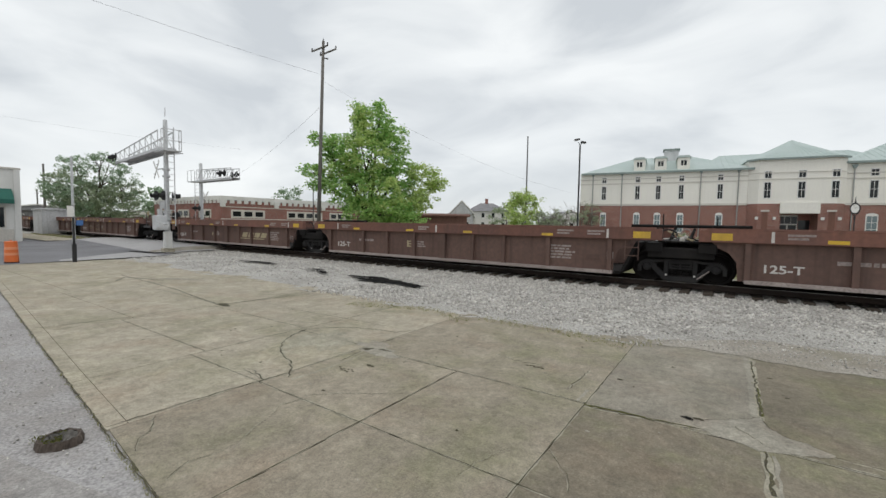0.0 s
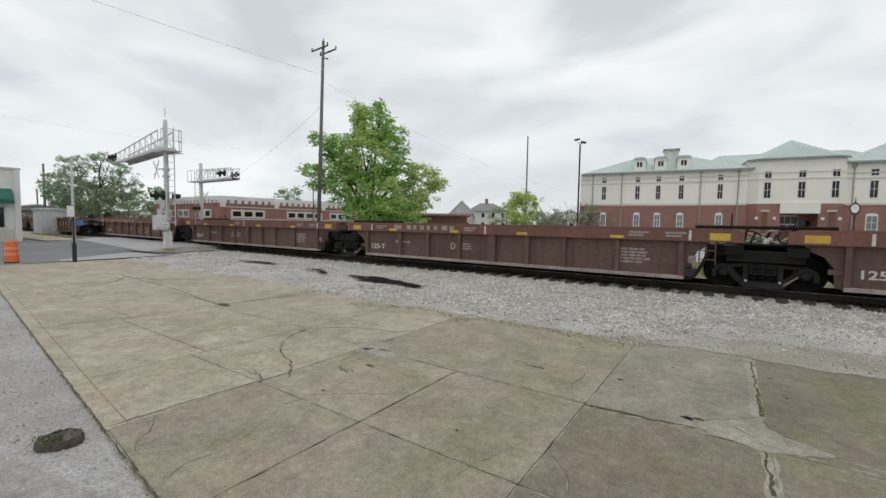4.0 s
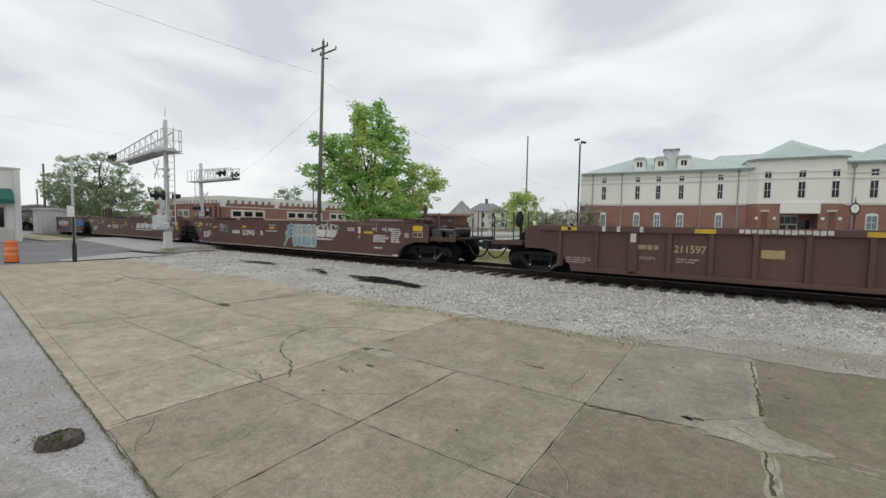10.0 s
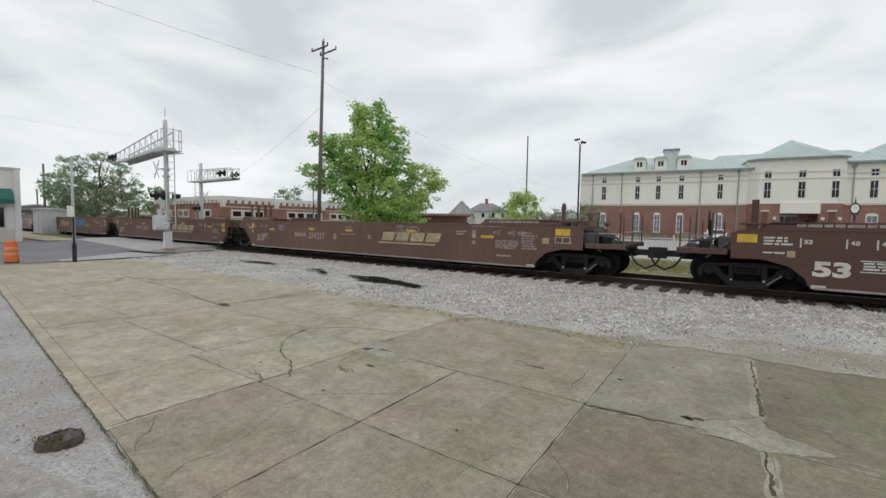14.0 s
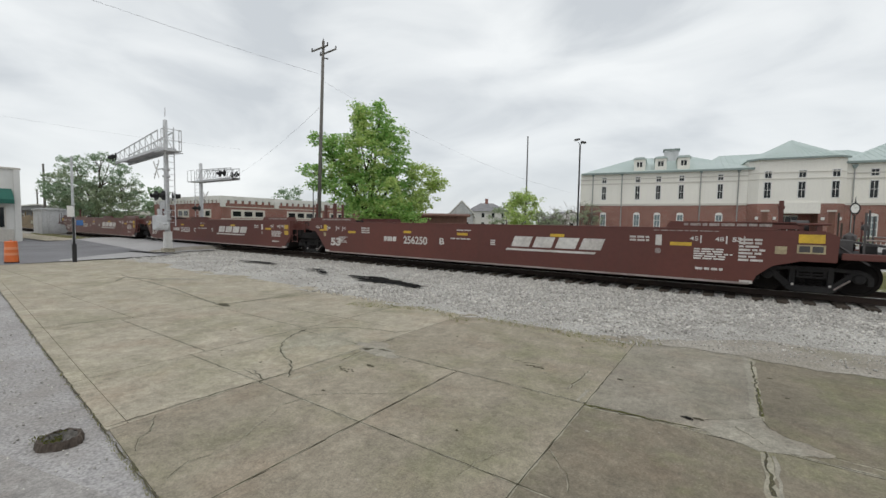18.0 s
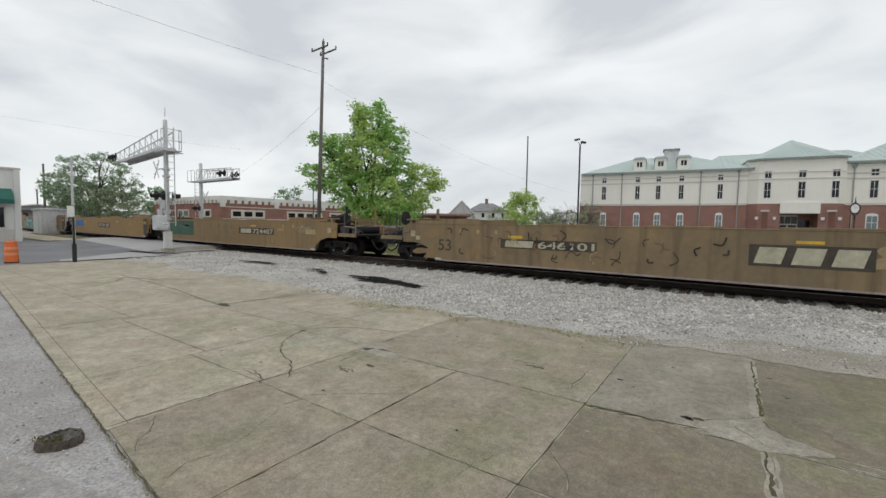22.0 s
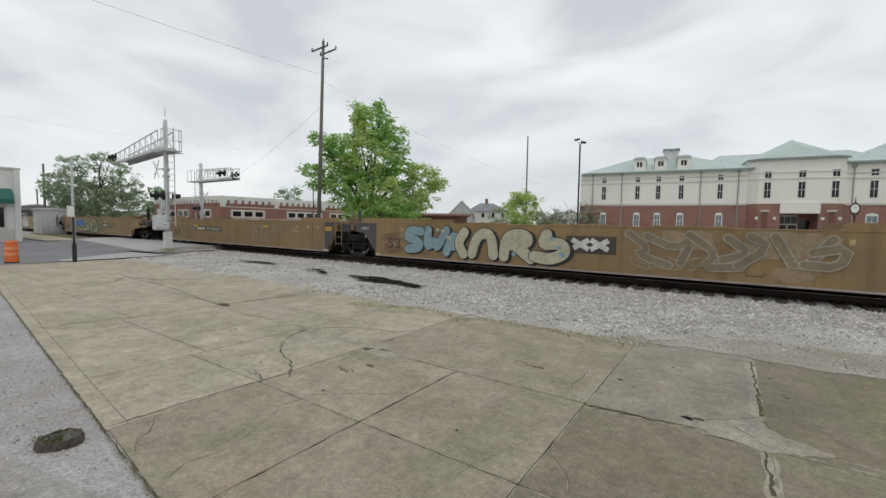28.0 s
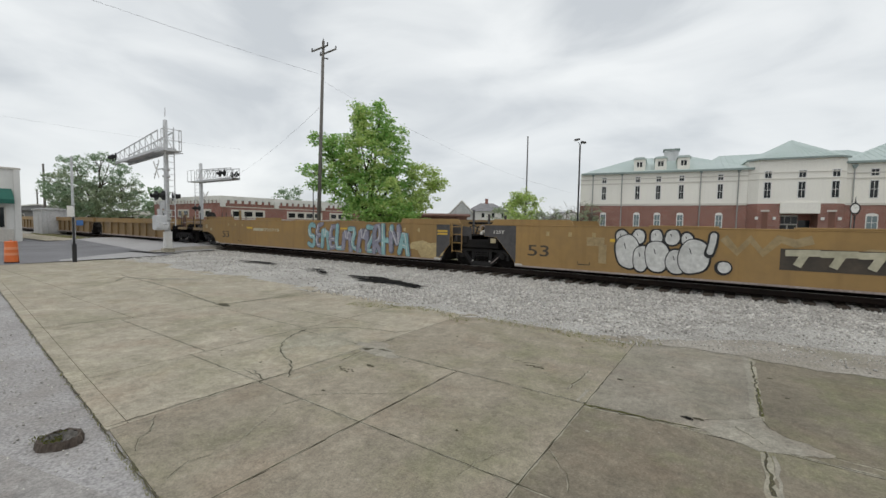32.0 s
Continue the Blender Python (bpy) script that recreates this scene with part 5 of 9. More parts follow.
                    for k, (x, w) in enumerate(((-0.97, 0.025), (-0.3, 0.065), (0.38, 0.065), (0.93, 0.025))):
                        self.add("guide_post", (k,), lambda: box(B(), h + x - (w if tall else 0.02), h + x + (w if tall else 0.02), -0.06, 0.06, 1.1, 2.42 - 0.06 * (k % 2) - (0 if tall else 0.35 + 0.1 * k)), self.chord if tall else "grey_steel", "upright container guide post", bevel=0.006)
                else:
                    for k, x in enumerate((-0.7, 0.75)):
                        self.add("grab_post", (k,), lambda: tube(B(), (h + x, 0.9, 1.1), (h + x, 0.9, 1.95 - 0.1 * k), 0.02, 6), "underframe")
                bm = B()
                for k in range(4):
                    tube(bm, (h - 0.9 + 0.5 * k, 0.6, 1.14), (h - 0.8 + 0.5 * k, 0.6, 1.5 + 0.1 * (k % 2)), 0.04, 6)
                tube(bm, (h - 1.6, 0.7, 1.56), (h + 1.6, 0.7, 1.56), 0.05, 6)
                self.add("cross_rail", (s,), lambda: bm, "underframe", "end railing across the joint")
            return
        # coupler end: deck, platform railings, draft gear
        q = s
        xe = h + 1.22
        self.add("end_platform", (s,), lambda: box(B(), min(q * (h - 0.2), q * xe), max(q * (h - 0.2), q * xe), -1.42, 1.42, 0.90, 0.98), "underframe", bevel=0.01)
        for w in (-1, 1):
            y0, y1 = sorted((w * SIDE, w * (SIDE - 0.06)))
            self.add("platform_skirt", (s, w), lambda: box(B(), min(q * (h + 0.1), q * xe), max(q * (h + 0.1), q * xe), y0, y1, 0.87, 1.02), {"yellow": "yellow_dirty", "yellow_clean": "yellow_dirty", "old_brown": "grey_steel"}.get(self.paint, self.paint), bevel=0.01)
        self.add("draft_sill", (s,), lambda: box(B(), min(q * (h - 0.6), q * (h + 1.25)), max(q * (h - 0.6), q * (h + 1.25)), -0.2, 0.2, 0.62, 0.9), "underframe", bevel=0.015)
        cp = B()
        box(cp, min(q * (h + 1.2), q * (h + 1.78)), max(q * (h + 1.2), q * (h + 1.78)), -0.09, 0.09, 0.66, 0.84)
        prism(cp, [(q * (h + 1.62), -0.24), (q * (h + 1.9), -0.26), (q * (h + 2.0), -0.08), (q * (h + 1.86), 0.02), (q * (h + 1.98), 0.16), (q * (h + 1.78), 0.24), (q * (h + 1.6), 0.1)], 0.60, 0.92, "z")
        self.add("coupler", (s,), lambda: cp, "sideframe", "rusty knuckle coupler")
        bm = B()
        pts = [(h + 1.15, 0.72), (h + 1.35, 0.42), (h + 1.6, 0.30), (h + 1.85, 0.42), (h + 1.95, 0.62)]
        pipe(bm, [(q * x, -0.45, z) for x, z in pts], 0.03)
        self.add("air_hose", (s,), lambda: bm, "rubber", "drooping black air hose")
        for k, (x, y, z1) in enumerate(((0.45, -1.45, 1.92), (1.15, -1.45, 1.8), (0.45, 1.45, 2.0), (1.15, 1.45, 1.9), (0.75, 0.5, 1.75), (0.2, -0.6, 1.7), (0.95, 0.9, 2.05))):
            self.add("railing_post", (s, k), lambda: box(B(), q * (h + x) - 0.018, q * (h + x) + 0.018, y - 0.018, y + 0.018, 0.95, z1), ("grey_steel", self.paint, "black_decal")[k % 3])
        bm = B()
        for y in (-1.45, 1.45):
            tube(bm, (q * (h + 0.45), y, 1.32), (q * (h + 1.15), y, 1.30), 0.018, 6)
        tube(bm, (q * (h + 1.15), -1.45, 1.36), (q * (h + 1.15), 1.45, 1.36), 0.02, 6)
        self.add("platform_rail", (s,), lambda: bm, "grey_decal", "thin pale handrails")
        low = self.style == "low"
        if s > 0 and not low:
            bm = B()
            if self.style == "smooth" and not self.paint.startswith("yellow"):
                tube(bm, (h - 0.2, -0.75, 1.2), (h + 0.25, -0.75, 1.2), 0.13, 10)
            else:
                tube(bm, (h - 0.75, -0.75, 1.62), (h - 0.1, -0.75, 1.62), 0.17, 14)
                tube(bm, (h - 0.1, -0.75, 1.62), (h + 0.5, -0.75, 1.45), 0.05, 8)
            self.add("brake_cylinder", (s,), lambda: bm, "sideframe", "round brake cylinder over the deck")
        if low:
            # hanging reflector tab, railed deck frame, and the small hand brake on its post
            for w in (-1, 1):
                y0, y1 = sorted((w * (SIDE + 0.002), w * (SIDE - 0.03)))
                self.add("hanger_tab", (s, w), lambda: box(B(), q * (h - 0.92) - 0.2, q * (h - 0.92) + 0.2, y0, y1, 0.84, 1.2), self.paint)
            deck = B()
            for y in (-1.2, -0.5):
                tube(deck, (q * (h - 2.3), y, 1.60), (q * (h - 0.9), y, 1.60), 0.03, 6)
            self.add("deck_frame", (s,), lambda: deck, "old_brown_chord", "low rail frame on the deck")
            for k in range(4):
                self.add("deck_leg", (s, k), lambda: box(B(), q * (h - 2.2 + 0.4 * k) - 0.03, q * (h - 2.2 + 0.4 * k) + 0.03, -1.23, -1.17, TOP - 0.02, 1.58), self.paint)
            if s > 0:
                self.add("brake_wheel", (s,), lambda: lathe(B(), [(0.03, -0.03), (0.15, -0.03), (0.18, 0.0), (0.15, 0.03), (0.03, 0.03)], 18, "y", (h - 0.05, -1.15, 1.86)), "cream_decal", "pale round brake wheel")
                self.add("brake_stand", (s,), lambda: prism(B(), [(h - 0.19, 0.98), (h + 0.09, 0.98), (h + 0.02, 1.8), (h - 0.12, 1.8)], -1.10, -0.98), "old_brown")
        bm = B()
        if low:
            tube(bm, (q * (h + 0.25), -0.9, 1.1), (q * (h + 0.25), 0.9, 1.1), 0.11, 12)
        else:
            box(bm, q * (h - 0.35) - 0.3, q * (h - 0.35) + 0.3, -0.9, 0.9, 0.98, 1.38)
            tube(bm, (q * (h + 0.25), -0.9, 1.15), (q * (h + 0.25), 0.9, 1.15), 0.17, 12)
        self.add("air_reservoir", (s,), lambda: bm, "underframe", "dark air reservoir and gear")
        if s < 0:
            bm = B()
            lathe(bm, [(0.25, -0.02), (0.28, -0.02), (0.28, 0.02), (0.25, 0.02)], 18, "x", (-h - 0.55, -0.75, 1.72))
            for k in range(4):
                a = k * math.pi / 2
                tube(bm, (-h - 0.55, -0.75, 1.72), (-h - 0.55, -0.75 + 0.26 * math.cos(a), 1.72 + 0.26 * math.sin(a)), 0.015, 5)
            tube(bm, (-h - 0.5, -0.75, 1.0), (-h - 0.5, -0.75, 1.75), 0.05, 8)
            self.add("brake_wheel", (s,), lambda: bm, "sideframe", "hand brake wheel on its stand")
        if self.style == "smooth":
            if self.paint.startswith("yellow"):
                self.add("guide_post", (s, "e"), lambda: prism(B(), [(q * (h + 0.02), 1.0), (q * (h + 0.16), 1.0), (q * (h + 0.12), 2.15), (q * (h + 0.04), 2.15)], 0.8, 0.9), self.chord, "upright container guide post")
            elif s < 0:
                self.add("guide_post", (s, "e"), lambda: box(B(), q * (h - 0.45) - 0.08, q * (h - 0.45) + 0.08, -0.3, -0.2, 1.0, 2.3), self.chord, "tall brown container guide post", bevel=0.01)
            # platform clutter: valve blocks, pipes, release rod
            for k, (x, y, z, w, t) in enumerate(((0.15, -1.15, 0.98, 0.16, 0.34), (0.62, -0.95, 0.98, 0.12, 0.22), (0.9, -1.2, 0.98, 0.09, 0.16), (-0.15, -1.0, 1.2, 0.2, 0.22))):
                self.add("valve_block", (s, k), lambda: box(B(), q * (h + x) - w, q * (h + x) + w, y - 0.14, y + 0.14, z, z + t), "sideframe" if k % 2 else "grey_steel", bevel=0.02)
            bm = B()
            tube(bm, (q * (h + 0.1), -1.3, 1.15), (q * (h + 0.55), -1.48, 0.78), 0.022, 6)
            tube(bm, (q * (h + 0.1), -1.0, 1.3), (q * (h + 0.9), -1.0, 1.18), 0.03, 6)
            tube(bm, (q * (h + 0.9), -1.0, 1.18), (q * (h + 1.1), -0.6, 0.8), 0.03, 6)
            self.add("brake_gear", (s,), lambda: bm, "grey_steel", "brake pipes and release rod")
            if s > 0 and self.paint.startswith("yellow"):
                bm = B()
                box(bm, h + 0.02, h + 0.1, -1.0, -0.9, 0.98, 2.2)
                tube(bm, (h - 1.5, -0.8, 1.66), (h - 0.05, -0.85, 1.8), 0.05, 8, 0.13)
                for x, z, r in ((0.2, 2.0, 0.1), (0.24, 1.75, 0.07), (0.2, 1.5, 0.11), (0.12, 1.25, 0.13)):
                    sphere_at(bm, (h + x, -0.95, z), r)
                self.add("hand_brake", (s,), lambda: bm, "sideframe", "upright hand brake gear")
            elif s > 0:
                bm = B()
                box(bm, h - 0.98, h - 0.88, -0.5, -0.4, 1.1, 2.25)
                box(bm, h - 1.0, h - 0.86, -0.52, -0.38, 2.05, 2.12)
                self.add("hand_brake", (s,), lambda: bm, self.paint, "tall brown end post")
                bm = B()
                tube(bm, (h - 0.75, -0.6, 1.64), (h - 0.4, -0.6, 1.64), 0.12, 12)
                sphere_at(bm, (h + 0.3, -0.9, 1.35), 0.14)
                sphere_at(bm, (h + 0.55, -0.9, 1.6), 0.09)
                self.add("brake_fitting", (s,), lambda: bm, "grey_steel")
            if self.paint.startswith("yellow"):
                self.add("data_plate", (s,), lambda: box(B(), q * (h - 0.45) - 0.11, q * (h - 0.45) + 0.11, -SIDE - 0.006, -SIDE, 1.02, 1.24), "cream_decal")
                self.add("end_hatch", (s,), lambda: box(B(), q * (h - 0.15) - 0.14, q * (h - 0.15) + 0.14, -SIDE - 0.03, -SIDE, 1.16, 1.3), self.paint, bevel=0.02)
            for k in range(5):
                x = h - 0.3 - 0.32 * k
                self.add("guide_bracket", (s, k), lambda: box(B(), q * x - 0.05, q * x + 0.05, -SIDE + 0.06, -SIDE + 0.2, TOP, TOP + 0.13), self.chord)
            self.add("guide_cap", (s,), lambda: box(B(), min(q * (h - 1.75), q * (h - 0.1)), max(q * (h - 1.75), q * (h - 0.1)), -SIDE + 0.02, -SIDE + 0.34, TOP + 0.13, TOP + 0.18), self.chord, bevel=0.01)

    # -- paint on the near side --
    def face(self):
        return {"smooth": -SIDE - 0.004, "ribbed": -SIDE + 0.10 - 0.02 - 0.004, "low": -SIDE + 0.16 - 0.02 - 0.004}[self.style]

    def bar(self, x0, x1, z0, z1, mat="grey_decal", name="marking", label="", y=None, slant=0.0):
        y = self.face() if y is None else y
        bm = B()
        prism(bm, [(x0, z0), (x1, z0), (x1 + slant, z1), (x0 + slant, z1)], y - 0.002, y + 0.003)
        return part(name, bm, mat, self.ob, label)

    def chord_bar(self, x0, x1, z0, z1, mat, name="marking", label=""):
        return self.bar(x0, x1, z0, z1, mat, name, label, y=-SIDE - 0.004)

    def lines(self, x0, x1, z0, z1, n, mat="grey_decal", seed=1):
        """Small print that cannot be read, as bars."""
        rnd = random.Random(seed + int(100 * x0))
        step = (z1 - z0) / n
        bm = B()
        y = self.face()
        for i in range(n):
            x = x0
            end = x0 + (x1 - x0) * rnd.uniform(0.72, 1.0)
            while x < end - 0.05:
                w = rnd.uniform(0.08, 0.3)
                prism(bm, [(x, z1 - step * (i + 0.75)), (min(x + w, end), z1 - step * (i + 0.75)), (min(x + w, end), z1 - step * (i + 0.15)), (x, z1 - step * (i + 0.15))], y - 0.001, y + 0.003)
                x += w + 0.035
        return part("small_print", bm, mat, self.ob)

    def text(self, s, x0, x1, z0, z1, mat="white_decal", bold=0.012, name="lettering"):
        me = text_mesh(s, mat, bold)
        w, hgt = me["w"], me["h"]
        ob = put(name, me, self.ob)
        sx, sz = (x1 - x0) / w, (z1 - z0) / hgt
        ob.matrix_basis = Matrix.Translation((x0, self.face() - 0.001, z0)) @ Matrix.Rotation(radians(90), 4, "X") @ Matrix.Diagonal((sx, sz, 1, 1))
        return ob

    def logo(self, x0, x1, z0, z1, mat="white_decal"):
        """Railway emblem as plain slanted blocks over an underline."""
        n, w = 4, (x1 - x0) / 4
        for i in range(n):
            self.bar(x0 + w * i + 0.04, x0 + w * (i + 1) - 0.08, z0 + (z1 - z0) * 0.28, z1, mat, "emblem_block", slant=0.13)
        self.bar(x0 - 0.16, x1 - 0.25, z0, z0 + (z1 - z0) * 0.14, mat, "emblem_underline", slant=0.05)


def text_mesh(s, mat, bold):
    key = ("text", s, mat)
    if key in MESHES:
        return MESHES[key]
    cu = bpy.data.curves.new("lettering", "FONT")
    cu.body, cu.size, cu.offset, cu.extrude = s, 1.0, bold, 0.002
    ob = new("lettering_draft", cu)
    me = bpy.data.meshes.new_from_object(ob.evaluated_get(bpy.context.evaluated_depsgraph_get()))
    bpy.data.objects.remove(ob)
    xs = [v.co.x for v in me.vertices]
    ys = [v.co.y for v in me.vertices]
    for v in me.vertices:
        v.co.x -= min(xs)
        v.co.y -= min(ys)
    me["w"], me["h"] = max(xs) - min(xs), max(ys) - min(ys)
    me.materials.clear()
    me.materials.append(M[mat])
    MESHES[key] = me
    return me


# -- spray paint on the cars --
def depth(layer):
    """How far a coat of paint lies before the steel."""
    return 0.003 * layer if layer <= 2 else 0.006 + 0.016 * (layer - 2)


def blob_points(cx, cz, rx, rz, seed, rough=0.16, n=20, power=4.0):
    rnd = random.Random(seed)
    ph = [rnd.uniform(0, 6.28) for _ in range(3)]
    pts = []
    for i in range(n):
        a = 2 * math.pi * i / n
        k = 1 + rough * (math.sin(2 * a + ph[0]) + 0.7 * math.sin(3 * a + ph[1]) + 0.4 * math.sin(5 * a + ph[2]))
        ca, sa = math.cos(a), math.sin(a)
        k /= (abs(ca) ** power + abs(sa) ** power) ** (1 / power)
        pts.append((cx + rx * k * ca, cz + rz * k * sa))
    return pts


def shape(car, pts, mat, layer, name="spray_shape"):
    zs = [(x, min(max(z, BOT + 0.02), TOP - 0.02)) for x, z in pts]
    y = car.face() - depth(layer)
    verts = [(x, y, z) for x, z in zs]
    cx, cz = sum(p[0] for p in zs) / len(zs), sum(p[1] for p in zs) / len(zs)
    verts.append((cx, y, cz))
    n = len(zs)
    return raw(name, verts, [(i, (i + 1) % n, n) for i in range(n)], mat, car.ob)


def stroke(car, pts, w, mat, layer, name="spray_line", face=None):
    y = (car.face() if face is None else face) - depth(layer)
    verts, faces = [], []
    for i, p in enumerate(pts):
        a, c = pts[max(0, i - 1)], pts[min(len(pts) - 1, i + 1)]
        dx, dz = c[0] - a[0], c[1] - a[1]
        d = math.hypot(dx, dz) or 1
        for s in (-1, 1):
            verts.append((p[0] - s * dz / d * w / 2, y, min(max(p[1] + s * dx / d * w / 2, BOT), TOP)))
        if i:
            k = 2 * i
            faces.append((k - 2, k - 1, k + 1, k))
    return raw(name, verts, faces, mat, car.ob)


def scrawl(car, x0, x1, z0, z1, n, mat, w, seed, layer=2, face=None):
    """Looping outlined tag."""
    rnd = random.Random(seed)
    step = (x1 - x0) / n
    for i in range(n):
        cx, cz = x0 + step * (i + 0.5), (z0 + z1) / 2
        pts = blob_points(cx, cz, step * rnd.uniform(0.45, 0.62), (z1 - z0) / 2 * rnd.uniform(0.7, 1), seed + 7 * i, 0.3, 18)
        k = rnd.randrange(18)
        pts = (pts[k:] + pts[:k])[: rnd.randrange(13, 18)]
        stroke(car, pts, w, mat, layer + 0.05 * i, face=face)
        stroke(car, [(cx + rnd.uniform(-0.5, 0.5) * step, z0 + (z1 - z0) * t + rnd.uniform(-0.04, 0.04)) for t in (0.05, 0.35, 0.65, 0.95)], w, mat, layer + 0.05 * i + 0.02, face=face)


GLYPHS = {
    "M": [[(0, 0), (0.12, 1), (0.5, 0.3), (0.88, 1), (1, 0)]], "A": [[(0, 0), (0.45, 1), (0.95, 0)], [(0.2, 0.36), (0.75, 0.36)]],
    "R": [[(0.1, 0), (0.08, 1), (0.75, 0.98), (0.85, 0.62), (0.2, 0.48), (0.98, 0)]], "L": [[(0.15, 1), (0.1, 0.1), (0.95, 0.05)]],
    "N": [[(0.03, 0), (0.1, 1), (0.88, 0.02), (0.97, 1)]], "E": [[(0.92, 0.98), (0.15, 0.95), (0.1, 0.05), (0.97, 0.02)], [(0.15, 0.52), (0.75, 0.5)]],
    "K": [[(0.1, 0), (0.12, 1)], [(0.92, 1), (0.2, 0.5), (1, 0)]], "S": [[(0.95, 0.85), (0.5, 1), (0.08, 0.78), (0.3, 0.55), (0.82, 0.42), (0.92, 0.15), (0.5, 0), (0.03, 0.12)]],
    "O": [[(0.5, 1), (0.08, 0.75), (0.08, 0.25), (0.5, 0), (0.92, 0.25), (0.92, 0.75), (0.55, 1)]], "Y": [[(0.05, 1), (0.5, 0.5), (0.95, 1)], [(0.5, 0.5), (0.42, 0)]],
    "H": [[(0.1, 0), (0.08, 1)], [(0.9, 0), (0.95, 1)], [(0.1, 0.5), (0.9, 0.5)]], "Z": [[(0.05, 0.95), (0.9, 1), (0.08, 0.05), (0.98, 0)]]}


def rounded(pts, times=3):
    for _ in range(times):
        out = [pts[0]]
        for p, q in zip(pts, pts[1:]):
            out += [(p[0] * 0.75 + q[0] * 0.25, p[1] * 0.75 + q[1] * 0.25), (p[0] * 0.25 + q[0] * 0.75, p[1] * 0.25 + q[1] * 0.75)]
        pts = out + [pts[-1]]
    return pts


def thick_lines(car, lines, w, mat, layer, name):
    """Rounded fat lines in one mesh, tapering a little, with round ends."""
    y = car.face() - depth(layer)
    verts, faces = [], []
    for n, pts in enumerate(lines):
        for i, p in enumerate(pts):
            yy = y - 0.0009 * (n + i / len(pts)) / len(lines)
            a, c = pts[max(0, i - 1)], pts[min(len(pts) - 1, i + 1)]
            dx, dz = c[0] - a[0], c[1] - a[1]
            d = math.hypot(dx, dz) or 1
            k = len(verts)
            for s in (-1, 1):
                verts.append((p[0] - s * dz / d * w / 2, yy, min(max(p[1] + s * dx / d * w / 2, BOT + 0.01), TOP - 0.01)))
            if i:
                faces.append((k - 2, k - 1, k + 1, k))
        for p in (pts[0], pts[-1]):
            k = len(verts)
            verts += [(p[0] + w / 2 * math.cos(a * 0.628), yy - 0.00012 * (1 + (p is pts[0])), min(max(p[1] + w / 2 * math.sin(a * 0.628), BOT + 0.01), TOP - 0.01)) for a in range(10)]
            faces.append(tuple(range(k, k + 10)))
    return raw(name, verts, faces, mat, car.ob)


def piece(car, n, x0, x1, z0, z1, w, fill, line, seed, edge=0.05, halo=None, gleam=None, times=2, lap=1.3, shake=0.11, forms="MARLNEKSHZO"):
    """Interlocked sprayed forms, each filled and outlined, lapping over the one before."""
    rnd = random.Random(seed)
    step = (x1 - x0) / n
    for i in range(n):
        ch = forms[i] if len(forms) == n else rnd.choice(forms)
        lean, up = rnd.uniform(-0.2, 0.25), rnd.uniform(-0.06, 0.06)
        sx, a = step * lap * rnd.uniform(0.85, 1.1), x0 + step * i
        lines = [rounded([(a + w / 2 + (sx - w * 0.6) * (p[0] + rnd.uniform(-shake, shake)) + lean * p[1] * step, z0 + w / 2 + (z1 - z0 - w) * (p[1] + rnd.uniform(-shake, shake)) + up) for p in g], times) for g in GLYPHS[ch]]
        f = fill if isinstance(fill, str) else fill[i % len(fill)]
        if halo:
            thick_lines(car, lines, w + 4 * edge, halo, 2, "spray_halo")
        thick_lines(car, lines, w + 2 * edge, line, 2.5 + 0.14 * i, "letter_outline")
        thick_lines(car, lines, w, f, 2.57 + 0.14 * i, "sprayed_letter")
        if gleam:
            for g in lines[:2]:
                k = len(g) // 3
                thick_lines(car, [[(p[0] - w * 0.2, p[1] + w * 0.12) for p in g[k:k + 5]]], w * 0.16, gleam, 2.6 + 0.14 * i, "spray_gleam")


def sprayed(car, x0, x1, z0, z1, forms, w, fill, line, edge, layer=2.4, halo=None, halo_edge=0.09, times=2, drop=None):
    """A sprayed piece: each form is a list of fat strokes in the piece's own unit box, filled and outlined, lapping over the one before."""
    def place(strokes):
        return [rounded([(x0 + (x1 - x0) * u, z0 + w / 2 + (z1 - z0 - w) * v) for u, v in st], times) for st in strokes]

    made = [place(f) for f in forms]
    if halo:
        for lines in made:
            thick_lines(car, lines, w + 2 * halo_edge, halo, layer - 0.3, "spray_halo")
    for lines in made if drop else ():
        thick_lines(car, [[(x + drop, z - 0.03) for x, z in g] for g in lines], w + 2 * edge, line, layer - 0.2, "drop_shadow")
    for i, lines in enumerate(made):
        thick_lines(car, lines, w + 2 * edge, line, layer + 0.14 * i, "letter_outline")
        thick_lines(car, lines, w, fill if isinstance(fill, str) else fill[i % len(fill)], layer + 0.07 + 0.14 * i, "sprayed_letter")


def dabs(car, x0, x1, z0, z1, spots, r, mat, layer, seed):
    """Dabs of one colour inside a piece, in its unit box."""
    for k, (u, v) in enumerate(spots):
        shape(car, blob_points(x0 + (x1 - x0) * u, z0 + (z1 - z0) * v, r * (0.8 + 0.25 * (k % 3)), r * (0.9 - 0.15 * (k % 2)), seed + k, 0.08, 18, 2.2), mat, layer + 0.01 * k)


